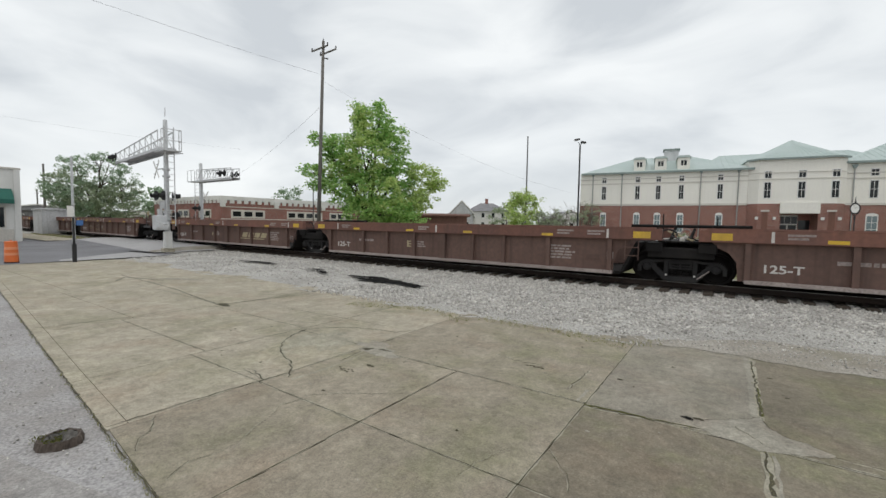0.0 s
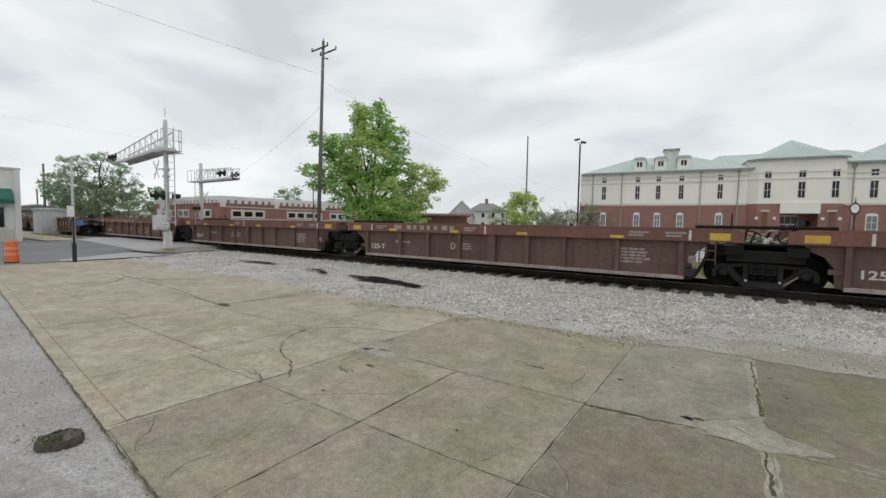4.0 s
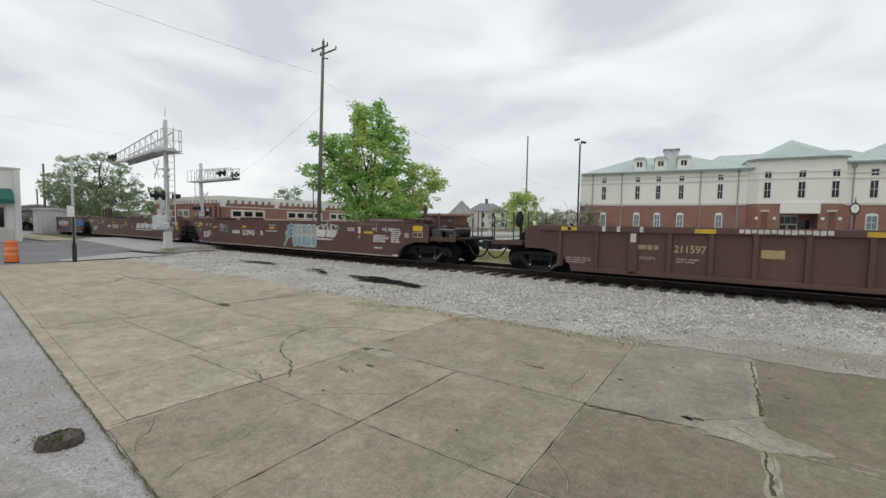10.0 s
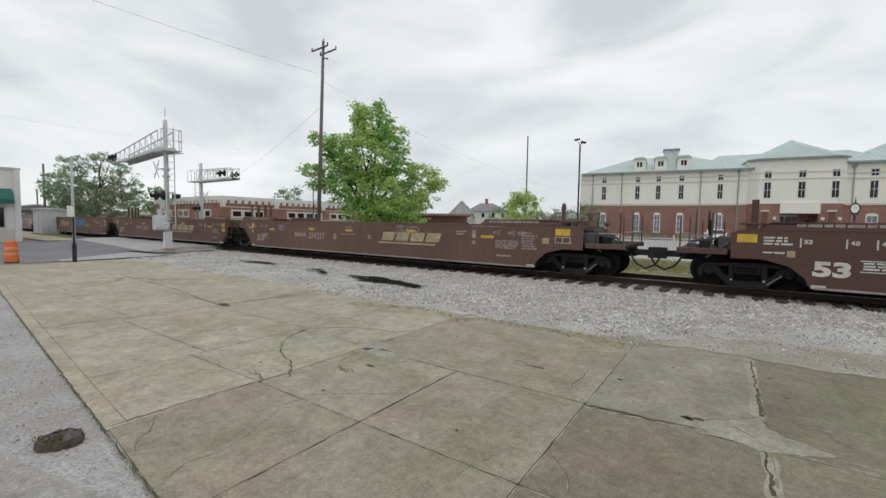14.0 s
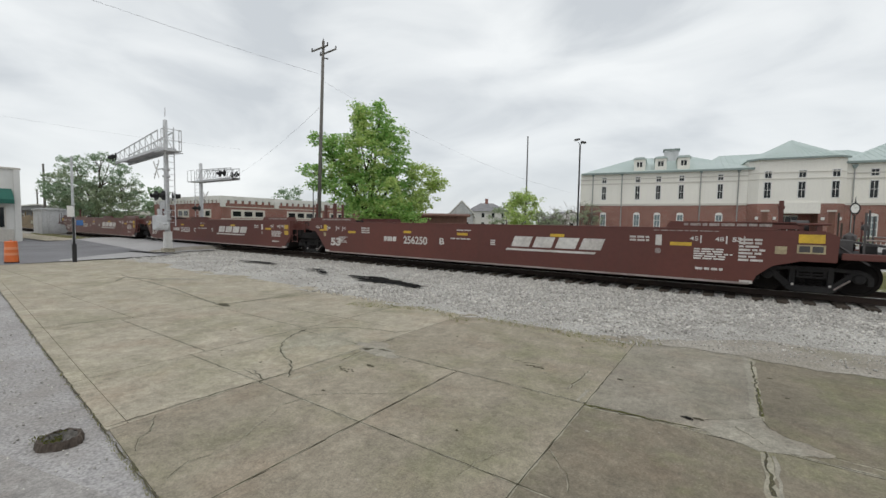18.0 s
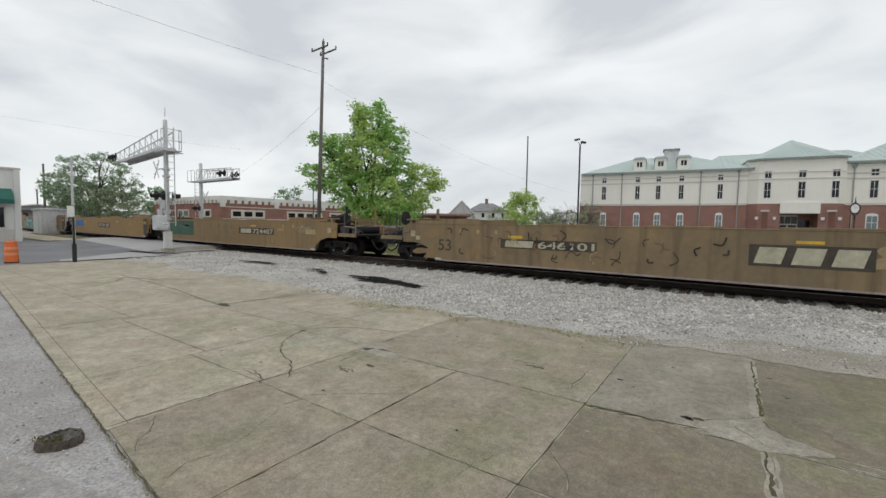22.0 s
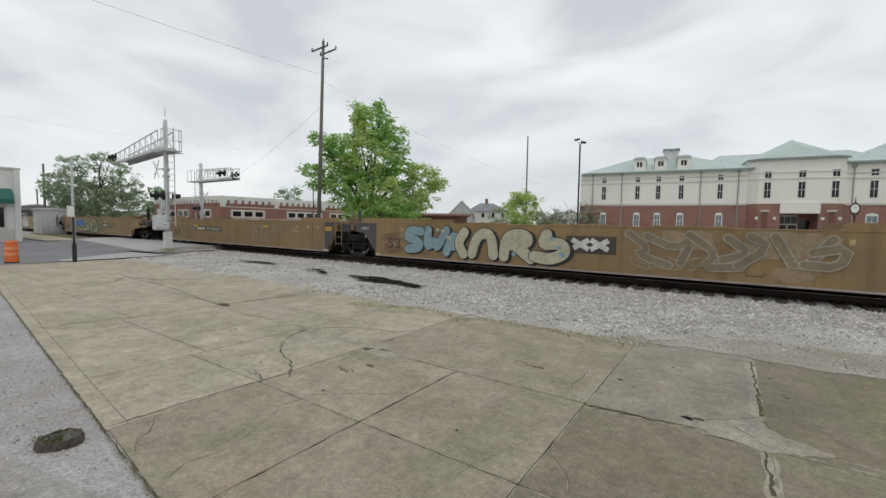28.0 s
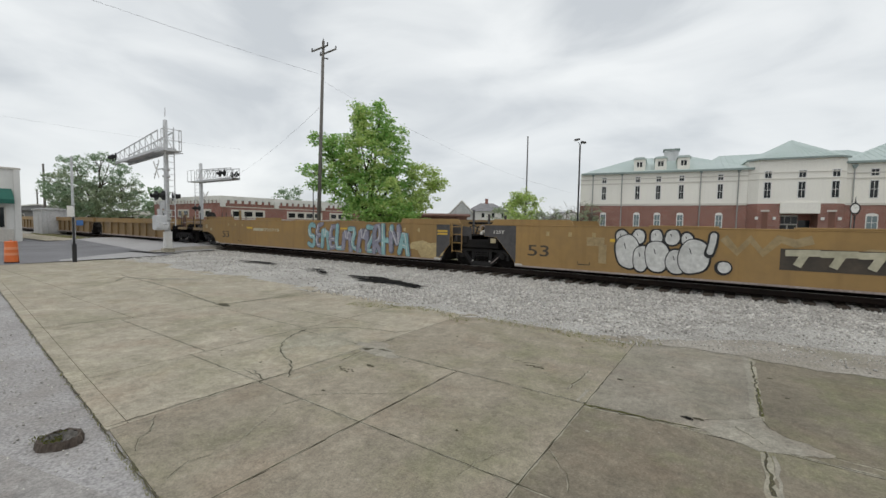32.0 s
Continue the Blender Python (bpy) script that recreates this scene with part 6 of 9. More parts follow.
TEAL_FORMS = [[[(0.02, 0.1), (0.04, 0.55), (0.12, 0.45), (0.14, 0.12)]], [[(0.15, 0.95), (0.26, 0.85), (0.19, 0.5), (0.30, 0.15), (0.16, 0.12)]], [[(0.36, 0.9), (0.40, 0.3), (0.46, 0.95), (0.48, 0.15)]],
              [[(0.46, 0.12), (0.58, 0.35), (0.62, 0.9), (0.68, 0.5), (0.66, 0.12)]], [[(0.76, 0.1), (0.74, 0.5), (0.86, 0.55), (0.90, 0.12), (0.80, 0.08)]], [[(0.86, 0.7), (0.92, 0.95), (0.98, 0.72)]]]
DARK_FORMS = [[[(0.17, 0.97), (0.05, 0.92), (0.13, 0.5), (0.03, 0.16), (0.2, 0.08)], [(0.10, 0.55), (0.20, 0.62)]], [[(0.25, 0.95), (0.34, 0.06), (0.46, 0.97)]], [[(0.62, 0.97), (0.53, 0.9), (0.48, 0.08), (0.64, 0.06)], [(0.52, 0.5), (0.61, 0.52)]],
              [[(0.66, 0.04), (0.66, 0.95), (0.80, 0.74), (0.69, 0.45), (0.84, 0.02)]], [[(1.0, 0.97), (0.86, 0.84), (0.86, 0.58), (0.98, 0.42), (0.96, 0.08), (0.80, 0.02)]]]
BLUE_FORMS = [[[(0.32, 0.9), (0.10, 0.95), (0.05, 0.6), (0.30, 0.45), (0.28, 0.15), (0.08, 0.1)]], [[(0.44, 0.97), (0.41, 0.15), (0.55, 0.6), (0.57, 0.12), (0.74, 0.97)]], [[(0.74, 0.05), (0.88, 0.95), (1.0, 0.05)], [(0.78, 0.32), (0.96, 0.35)]]]
CREAM_FORMS = [[[(0.06, 0.02), (0.0, 0.5), (0.07, 0.97)]], [[(0.15, 0.05), (0.18, 0.6), (0.24, 0.97), (0.34, 0.88), (0.36, 0.05)]], [[(0.46, 0.02), (0.48, 0.92), (0.66, 0.95), (0.68, 0.6), (0.52, 0.5)], [(0.56, 0.5), (0.70, 0.0)]], [[(0.83, 0.97), (0.79, 0.55), (0.95, 0.68), (0.99, 0.3), (0.87, 0.0), (0.73, 0.1)]]]
SHARD_FORMS = [[[(0.0, 0.97), (0.12, 0.5), (0.04, 0.36), (0.22, 0.05)]], [[(0.1, 0.9), (0.25, 0.55), (0.34, 0.9), (0.28, 0.15)]], [[(0.32, 0.97), (0.46, 0.45), (0.38, 0.05), (0.56, 0.12)]], [[(0.5, 0.9), (0.6, 0.5), (0.48, 0.3)]],
               [[(0.55, 0.15), (0.68, 0.7), (0.6, 0.97)]], [[(0.7, 0.97), (0.8, 0.03), (0.92, 0.93)]], [[(0.85, 0.6), (0.98, 0.75), (0.95, 0.25), (0.82, 0.28)]]]
SAGE_FORMS = [[[(0.0, 0.45), (0.02, 0.14), (0.12, 0.06), (0.27, 0.08)]], [[(0.11, 0.1), (0.17, 0.93), (0.25, 0.3), (0.33, 0.93), (0.31, 0.08)]], [[(0.40, 0.06), (0.42, 0.93), (0.55, 0.83), (0.45, 0.55), (0.57, 0.34), (0.41, 0.05)]],
              [[(0.56, 0.04), (0.63, 0.8), (0.70, 0.55), (0.70, 0.05)]], [[(0.72, 0.06), (0.74, 0.95), (0.90, 0.86), (0.78, 0.48)]], [[(0.80, 0.03), (0.96, 0.04), (1.0, 0.36)]], [[(0.92, 0.93), (0.93, 0.1)]]]


def mist(car, x0, x1, z0, z1, n, mat, seed):
    rnd = random.Random(seed)
    for i in range(n):
        shape(car, blob_points(rnd.uniform(x0, x1), rnd.uniform(z0, z1), rnd.uniform(0.2, 0.6), rnd.uniform(0.08, 0.22), seed + i, 0.25), mat, 0.6 + 0.03 * i)


for nm, a, c in (("spray_teal", (0.13, 0.36, 0.34), (0.09, 0.28, 0.29)), ("spray_aqua", (0.24, 0.40, 0.40), (0.18, 0.32, 0.33)), ("spray_lilac", (0.27, 0.26, 0.31), (0.20, 0.20, 0.25)), ("spray_green", (0.05, 0.11, 0.08), (0.07, 0.13, 0.09)), ("spray_purple", (0.17, 0.11, 0.20), (0.14, 0.10, 0.15)), ("spray_black", (0.02, 0.02, 0.022), (0.03, 0.03, 0.03)),
                 ("spray_white", (0.60, 0.60, 0.58), (0.50, 0.50, 0.48)), ("spray_grey", (0.36, 0.36, 0.36), (0.28, 0.28, 0.29)), ("spray_blue", (0.235, 0.335, 0.365), (0.19, 0.28, 0.31)), ("spray_cream", (0.46, 0.43, 0.32), (0.38, 0.36, 0.26)),
                 ("spray_pale", (0.33, 0.31, 0.24), (0.27, 0.25, 0.20)), ("spray_sage", (0.40, 0.43, 0.28), (0.31, 0.345, 0.215)), ("spray_tan", (0.30, 0.22, 0.13), (0.25, 0.19, 0.12)), ("spray_pink", (0.24, 0.11, 0.11), (0.2, 0.1, 0.1)), ("spray_taupe", (0.215, 0.175, 0.115), (0.18, 0.145, 0.10)), ("spray_haze", (0.34, 0.265, 0.15), (0.30, 0.22, 0.11)), ("spray_rust", (0.19, 0.12, 0.07), (0.15, 0.095, 0.06))):
    M[nm] = material(nm + "_paint", a, c, 0.7, big=1.4, fine=10, grit=0.2, bump=0, streak=0.15)


def big_freight_marks(c, letter, number, logo="white_decal", ink="white_decal", flip=False, seed=1):
    """Lettering of the long smooth brown units."""
    f = -1 if flip else 1
    d = 0.27 if c.rear == "a" else 0.0
    c.text("53", -7.68 + d, -7.04 + d, 0.47, 0.82, ink, 0.045)
    for k, s in enumerate(("53", "48", "45")):
        x = (-7.86 + d, -7.08 + 0.3 * d, -6.6)[k]
        c.bar(x - 0.07, x - 0.04, 1.12, 1.33, ink)
        c.text(s, x, x + 0.15, 1.2, 1.3, ink)
    c.bar(-6.3, -5.85, 1.05, 1.14, "yellow_decal", "reflector")
    c.lines(-5.5, -5.0, 1.05, 1.32, 3, ink, seed)
    if c.rear == "a":
        c.bar(-8.2 + 1.2 * d, -7.98 + 1.2 * d, 1.12, 1.38, "yellow_decal", "reflector")
    c.bar(-8.15 + d, -8.0 + d, 0.88, 1.03, "cream_decal", "data_plate")
    for z0, z1 in ((0.62, 0.64), (0.86, 0.88)):
        c.bar(-6.9, -6.35, z0, z1, ink, "table_frame")
    c.lines(-6.85, -6.4, 0.66, 0.85, 3, ink, seed + 31)
    if c.rear == "a":
        c.text("125 T", -8.42, -7.98, 1.22, 1.34, ink, 0.02)
        c.bar(-8.15, -7.85, 1.1, 1.18, "yellow_decal", "reflector")
    if flip:
        c.lines(0.1, 1.4, 0.84, 0.94, 1, ink, seed + 1)
        c.lines(2.0, 2.75, 0.72, 1.0, 1, "cream_decal", seed + 2)
        c.text(number, 3.0, 4.2, 0.72, 1.0, "cream_decal", 0.02)
        c.text(letter, -0.85, -0.65, 0.78, 1.02, ink, 0.02)
        c.logo(-4.2, -1.4, 0.70, 1.12, logo)
        c.bar(2.6, 3.0, 1.14, 1.23, "yellow_decal", "reflector")
        c.bar(-3.3, -2.8, 1.16, 1.26, "yellow_decal", "reflector")
        c.lines(-0.2, 0.45, 1.22, 1.3, 1, "grey_decal", seed)
        c.bar(0.0, 0.5, 1.1, 1.2, "yellow_decal", "reflector")
    else:
        c.lines(-4.22, -3.32, 0.72, 1.02, 1, ink, seed + 2)
        c.text(number, -3.2, -2.05, 0.72, 1.02, ink, 0.025)
        c.bar(-3.2, -2.82, 1.13, 1.22, "yellow_decal", "reflector")
        c.text(letter, -1.48, -1.28, 0.76, 1.0, ink, 0.025)
        c.lines(-1.0, 0.05, 0.96, 1.03, 1, ink, seed + 3)
        c.bar(-0.72, -0.28, 1.12, 1.21, "yellow_decal", "reflector")
        c.lines(-0.75, -0.15, 1.27, 1.33, 1, ink, seed + 4)
        c.logo(1.35, 4.3, 0.70, 1.16, logo)
        c.bar(2.7, 3.15, 1.18, 1.27, "yellow_decal", "reflector")
        c.lines(0.62, 0.84, 0.82, 1.02, 3, ink, seed + 5)
    for x in (-8.0, 6.3):
        t = c.lines(x, x + 1.9, TOP + 0.06, TOP + 0.17, 1, "grey_decal", seed + 14)
        t.location.y += 0.02
    c.lines(5.0, 5.5, 1.12, 1.3, 2, ink, seed + 6)
    c.bar(5.65, 5.8, 1.05, 1.33, ink, "marking")
    c.bar(6.0, 6.5, 1.06, 1.15, "yellow_decal", "reflector")
    for x, fig in ((6.45, "45"), (7.0, "48"), (7.36, "53")):
        c.text(fig, x, x + 0.19, 1.2, 1.31, ink)
        c.bar(x + 0.23, x + 0.26, 1.14, 1.34, ink, "marking")
    c.lines(6.55, 7.4, 0.72, 1.02, 5, ink, seed + 7)
    c.lines(6.6, 7.2, 0.44, 0.54, 1, ink, seed + 8)
    shape(c, blob_points(5.72, 0.9, 0.07, 0.07, 3, 0.0), "grey_decal", 1, "round_marking")
    for z in (1.12, 0.84) if c.front == "a" else ():
        c.bar(7.62, 7.92, z, z + 0.2, "yellow_decal", "reflector")
    if c.rear == "e":
        c.bar(-9.12, -8.72, 1.2, 1.4, "yellow_decal", "reflector")
        c.lines(-8.6, -7.98, 1.14, 1.36, 3, ink, seed + 9)
        c.lines(-8.6, -8.05, 0.94, 1.0, 1, ink, seed + 10)
    if c.front == "e":
        c.lines(7.5, 8.05, 0.72, 1.3, 7, ink, seed + 9)
        c.bar(8.62, 9.08, 1.22, 1.42, "yellow_decal", "reflector")
        c.bar(8.60, 9.10, 0.98, 1.18, "cream_decal", "placard")
        c.bar(8.64, 8.83, 1.01, 1.15, "grey_steel", "placard_panel", y=c.face() - 0.004)
        c.bar(8.87, 9.06, 1.01, 1.15, "grey_steel", "placard_panel", y=c.face() - 0.004)
        c.bar(8.2, 8.42, 0.95, 1.13, "cream_decal", "data_plate")
        c.lines(5.6, 7.3, 1.43, 1.47, 1, "grey_decal", seed + 11)


def tan_marks(c, seed=1, fifty=True, ink="black_decal"):
    if fifty:
        c.text("53", -7.5 if seed < 20 else -7.2, -6.95 if seed < 20 else -6.5, 0.55, 0.96 if seed < 20 else 0.90, ink, 0.004)
    for x in (-6.6, -5.9, -5.2, 5.4, 6.2, 6.9):
        c.bar(x, x + 0.1, 1.2, 1.33, "tan_decal", "marking")
    c.bar(-4.7, -4.2, 1.08, 1.17, "yellow_decal", "reflector")
    c.bar(2.6, 3.1, 1.2, 1.27, "yellow_decal", "reflector")
    c.lines(5.0, 5.6, 1.0, 1.15, 2, "tan_decal", seed)
    for k, (x0, x1) in enumerate(((-3.7, -2.1), (-0.65, 1.2), (2.3, 4.0))):
        part("top_cap", box(B(), x0, x1, -SIDE - 0.014, -SIDE + 0.10, TOP + 0.032, TOP + 0.075), c.paint, c.ob, bevel=0.01)
    for x in (-5.6, 4.4):
        stroke(c, [(x, 0.46), (x, 0.38), (x + 0.35, 0.38), (x + 0.35, 0.46)], 0.025, "black_decal", 1, "hand_grip")
    c.bar(-8.55, -8.35, 0.9, 1.05, "cream_decal", "data_plate")


def dark_end(c):
    """Black-painted end of the yellow units beside a shared truck."""
    h = c.h
    pts = [(-h + 1.53, BOT + 0.06), (-h + 1.53, TOP - 0.005), (-h + 0.37, TOP - 0.005), (-h + 0.37, 1.125), (-h + 0.815, 1.10), (-h + 1.045, 0.85), (-h + 1.445, 0.39)]
    return pts


def plate(c, pts, mat, name):
    y = c.face()
    return part(name, prism(B(), pts, y - 0.003, y + 0.003), mat, c.ob)


def front_panel(c):
    if c.front == "a":
        h = c.h
        plate(c, [(h - 1.64, 0.30), (h - 1.52, 0.30), (h - 1.425, 0.41), (h - 1.06, 0.79), (h - 1.06, TOP - 0.01), (h - 1.64, TOP - 0.01)], "grey_steel", "dark_end_panel")
        for z in (1.12, 1.22):
            c.bar(h - 1.60, h - 1.16, z, z + 0.07, "yellow_decal", "reflector", y=c.face() - 0.004)


def plate_text(c, s, x0, x1, z0, z1, mark=0.36):
    """Dark number board with pale figures; the owner's mark is a plain bar."""
    c.bar(x0, x1, z0, z1, "black_decal", "number_board")
    w = x1 - x0
    c.bar(x0 + 0.05 * w, x0 + mark * w, z0 + 0.045, z1 - 0.045, "spray_cream", "owner_mark", y=c.face() - 0.005, slant=0.04)
    ob = c.text(s, x0 + (mark + 0.06) * w, x1 - 0.06, z0 + 0.04, z1 - 0.04, "spray_cream", 0.02)
    ob.location.y -= 0.005


def emblem_plate(c, x0, x1, z0, z1, worn=False):
    c.bar(x0, x1, z0, z1, "black_decal" if not worn else "grey_steel", "emblem_plate")
    w = (x1 - x0) / 3.4
    for i in range(3):
        a = x0 + 0.1 + w * i * 1.08
        y = c.face() - 0.005
        c.bar(a, a + w * 0.8, z0 + 0.07, z1 - 0.06, "spray_cream" if not worn else "spray_pale", "emblem_block", y=y, slant=0.1)


def low_marks(c, letter, seed, spray=None):
    h = c.h
    k = h - 7.4
    c.text("125-T", -5.7, -4.95, 0.46, 0.66, "white_decal", 0.02)
    c.bar(-6.25, -5.85, 0.52, 0.64, "old_brown", "data_box", y=c.face() - 0.02)
    c.bar(5.15, 5.55, 0.56, 0.70, "old_brown", "data_box", y=c.face() - 0.02)
    c.text(letter, -1.75, -1.55, 0.6, 0.84, "cream_decal", 0.03)
    c.lines(-1.25, -0.85, 0.6, 0.85, 3, "grey_decal", seed)
    c.lines(4.0, 4.9, 0.5, 0.95, 5, "grey_decal", seed + 1)
    c.bar(5.75, 5.93, 0.6, 0.8, "grey_decal", "data_plate")
    c.lines(-4.4, -3.3, 0.7, 0.85, 1, "grey_decal", seed + 3)
    for x in (-5.6, -0.3, 5.75):
        c.chord_bar(x, x + 0.06, 1.2, 1.46, "white_decal")
    for x in (-4.6, -1.7, 0.9, 3.8):
        c.chord_bar(x, x + 0.36, 1.21, 1.29, "yellow_decal", "reflector")
    for x in (-5.3, -1.1, 4.3, 5.2):
        c.chord_bar(x, x + 0.5, 1.36, 1.41, "grey_decal")
        c.chord_bar(x, x + 0.38, 1.28, 1.33, "grey_decal")
    for s in (-1, 1):
        x = s * (h - 0.92)
        c.chord_bar(x - 0.22, x + 0.22, 1.22, 1.4, "yellow_decal", "reflector")
    if spray:
        scrawl(c, *spray)


def ribbed_marks(c, letter, seed):
    if c.rear == "a":
        c.text("125T", -7.78, -6.98, 0.46, 0.76, "cream_decal", 0.03)
    else:
        c.lines(-7.75, -7.0, 0.4, 0.6, 3, "grey_decal", seed + 9)
    c.text("53", 6.13, 6.57, 0.62, 0.94, "cream_decal", 0.03)
    c.text(letter, 0.16, 0.36, 0.82, 1.02, "cream_decal", 0.03)
    for i in range(4):
        x = 2.36 + 0.95 * i
        c.bar(x, x + 0.48, 0.9, 1.1, "cream_decal", "emblem_block", slant=0.12)
        c.bar(x - 0.12, x + 0.5, 0.75, 0.82, "cream_decal", "emblem_underline")
    c.lines(5.1, 5.6, 0.46, 0.66, 2, "grey_decal", seed + 12)
    c.lines(-5.76, -5.12, 0.86, 1.06, 1, "cream_decal", seed)
    c.text("211597", -4.86, -4.12, 0.86, 1.06, "cream_decal", 0.018)
    c.lines(-4.8, -4.2, 0.58, 0.72, 2, "grey_decal", seed + 1)
    c.lines(-5.7, -5.2, 0.62, 0.72, 2, "grey_decal", seed + 2)
    for z0, z1 in ((0.40, 0.42), (0.72, 0.74)):
        c.bar(6.86, 7.3, z0, z1, "grey_decal", "table_frame")
    shape(c, blob_points(7.3, 0.98, 0.09, 0.09, 3, 0.0, 18, 2.0), "grey_decal", 1, "round_marking")
    c.bar(-3.0, -2.55, 0.82, 1.02, "tan_decal", "panel_patch")
    c.lines(6.6, 7.3, 0.35, 0.7, 3, "grey_decal", seed + 3)
    c.bar(7.15, 7.3, 0.55, 0.75, "cream_decal", "data_plate")
    for x in (-7.7, -6.7, -6.3, -5.7, 5.2, 6.1, 6.6, 7.2):
        c.chord_bar(x, x + 0.09, 1.38, 1.53, "white_decal")
    for x in (-5.93, 5.79):
        c.bar(x, x + 0.14, 1.1, 1.34, "white_decal", "marking", y=-SIDE - 0.004)
    for x in (-7.9, -4.4, -1.2, 3.49, 6.02, 7.6):
        c.chord_bar(x, x + 0.47, 1.39, 1.50, "yellow_decal", "reflector")
    rnd = random.Random(seed)
    for i in range(14):
        x = (1.66 if c.front == "e" else -3.46) + 0.125 * i
        c.chord_bar(x, x + 0.10, 1.40 + rnd.uniform(0, 0.02), 1.51, "white_decal", "sprayed_letters")


def build_train():
    g1, g2 = "brown low well units", "ribbed brown well units"
    low_l = "old low brown steel well car with deep red-brown chord"
    # first five-unit set, its last three units
    ends = [13.8, -1.2, -16.4, -31.0]
    for i, (a, c, l) in enumerate(zip(ends, ends[1:], "BEA")):
        k = Car(a, c, "low", "old_brown", low_l, "a", "e" if i == 2 else "a", g1, "old_brown_chord")
        low_marks(k, l, 10 + i)
        if i == 2:
            k.logo(1.4, 3.75, 0.52, 0.86, "cream_decal")
    ends = [-34.85, -49.6, -64.4, -79.1, -94.0, -108.6]
    sprays = [(-4.6, -0.5, 0.5, 0.95, 4, "spray_tan", 0.03, 41), (-0.2, 2.4, 0.5, 0.95, 4, "spray_pale", 0.025, 42), None, None, (0.2, 3.9, 0.5, 0.95, 5, "tan_decal", 0.04, 43)]
    for i, (a, c, l) in enumerate(zip(ends, ends[1:], "BEDCB")):
        k = Car(a, c, "low", "old_brown", low_l + (", spray tagged" if sprays[i] else ""), "e" if i == 0 else "a", "e" if i == 4 else "a", g1, "old_brown_chord")
        low_marks(k, l, 30 + 5 * i, sprays[i])
        rnd = random.Random(i)
        if i == 1:
            for x0, x1, z0, z1, n, w in ((-2.97, -1.66, 1.22, 1.44, 7, 0.028), (-1.49, -0.79, 1.28, 1.42, 4, 0.025), (1.2, 1.85, 1.22, 1.40, 4, 0.028)):
                scrawl(k, x0, x1, z0, z1, n, "spray_pale", w, 45 + n, face=-SIDE - 0.002)
            scrawl(k, 0.66, 1.15, 0.76, 0.97, 3, "spray_pale", 0.022, 46)
            scrawl(k, 0.70, 1.15, 0.55, 0.75, 3, "spray_pale", 0.022, 47)
            scrawl(k, 1.4, 1.9, 0.62, 0.85, 2, "spray_pale", 0.02, 48)
        if i in (0, 2, 4):
            for j in range(9):
                x = -4.4 + 0.33 * j + rnd.uniform(-0.05, 0.05)
                k.chord_bar(x, x + rnd.uniform(0.1, 0.24), 1.28, 1.44, "spray_pale" if i else "spray_tan", "sprayed_letters")
    # ribbed set
    ends = [-112.75, -131.2, -149.9, -168.05]
    for i, (a, c, l) in enumerate(zip(ends, ends[1:], "ACB")):
        k = Car(a, c, "ribbed", "ribbed_brown", "brown steel well car with upright ribs and cream lettering", "e" if i == 0 else "a", "e" if i == 2 else "a", g2, "ribbed_brown")
        ribbed_marks(k, l, 60 + i)
    # three sets of smooth brown units
    sets = (([-171.95, -190.6, -209.15, -227.55], "BCA", "253943", "mid_brown", "white_decal", "smooth brown steel well car, white lettering"),
            ([-231.25, -250.1, -268.3, -286.5], "BCA", "254217", "dust_brown", "cream_decal", "dusty faded brown well car, cream lettering"),
            ([-290.65, -309.2, -327.5, -345.9], "BCA", "256250", "red_brown", "white_decal", "clean red-brown steel well car with white lettering"))
    for si, (ends, letters, num, paint, lg, lab) in enumerate(sets):
        for i, (a, c, l) in enumerate(zip(ends, ends[1:], letters)):
            extra = {(0, 0): ", silver and blue sprayed letters", (1, 2): ", scrawled with pale tags"}.get((si, i), "")
            k = Car(a, c, "smooth", paint, lab + extra, "e" if i == 0 else "a", "e" if i == 2 else "a", "smooth brown well units")
            big_freight_marks(k, l, num, lg, "white_decal" if si != 1 else "grey_decal", flip=(si == 1 and i == 2), seed=80 + 7 * si + i)
            if si == 0 and i == 0:
                for j in range(5):
                    x = 1.40 + 0.345 * j
                    shape(k, blob_points(x, 0.85, 0.225, 0.53, 900 + j, 0.0, 32), "spray_white", 2.0 + 0.12 * j)
                    shape(k, blob_points(x, 0.85, 0.195, 0.50, 900 + j, 0.0, 32), "spray_grey", 2.05 + 0.12 * j)
                    shape(k, blob_points(x, 0.55, 0.18, 0.20, 900 + j, 0.03, 24), "spray_blue", 2.08 + 0.12 * j)
                    stroke(k, rounded([(x - 0.14, 0.78), (x - 0.1, 0.9), (x + 0.1, 0.9), (x + 0.14, 0.75)], 2), 0.03, "spray_white", 2.1 + 0.12 * j)
                    stroke(k, rounded([(x - 0.12, 1.22), (x, 1.3), (x + 0.12, 1.2)], 2), 0.07, "spray_blue", 2.1 + 0.12 * j)
                for j in range(4):
                    stroke(k, [(0.62 + 0.05 * j, 0.62 + 0.19 * j), (1.12 + 0.02 * j, 0.84 + 0.19 * j)], 0.14, "spray_blue", 2 + 0.05 * j)
                stroke(k, [(0.5, 0.3), (0.78, 0.62), (0.98, 1.0)], 0.14, "spray_blue", 2.3)
                scrawl(k, 3.0, 4.4, 0.85, 1.42, 4, "spray_white", 0.04, 15)
                scrawl(k, -5.7, -4.6, 0.85, 1.25, 4, "spray_grey", 0.03, 16)
            if si == 0 and i == 1:
                scrawl(k, 3.5, 4.3, 1.0, 1.42, 2, "spray_pale", 0.035, 17)
            if si == 1 and i in (0, 1):
                scrawl(k, 2.1, 3.2, 1.08, 1.42, 3, "spray_pale", 0.03, 18 + i)
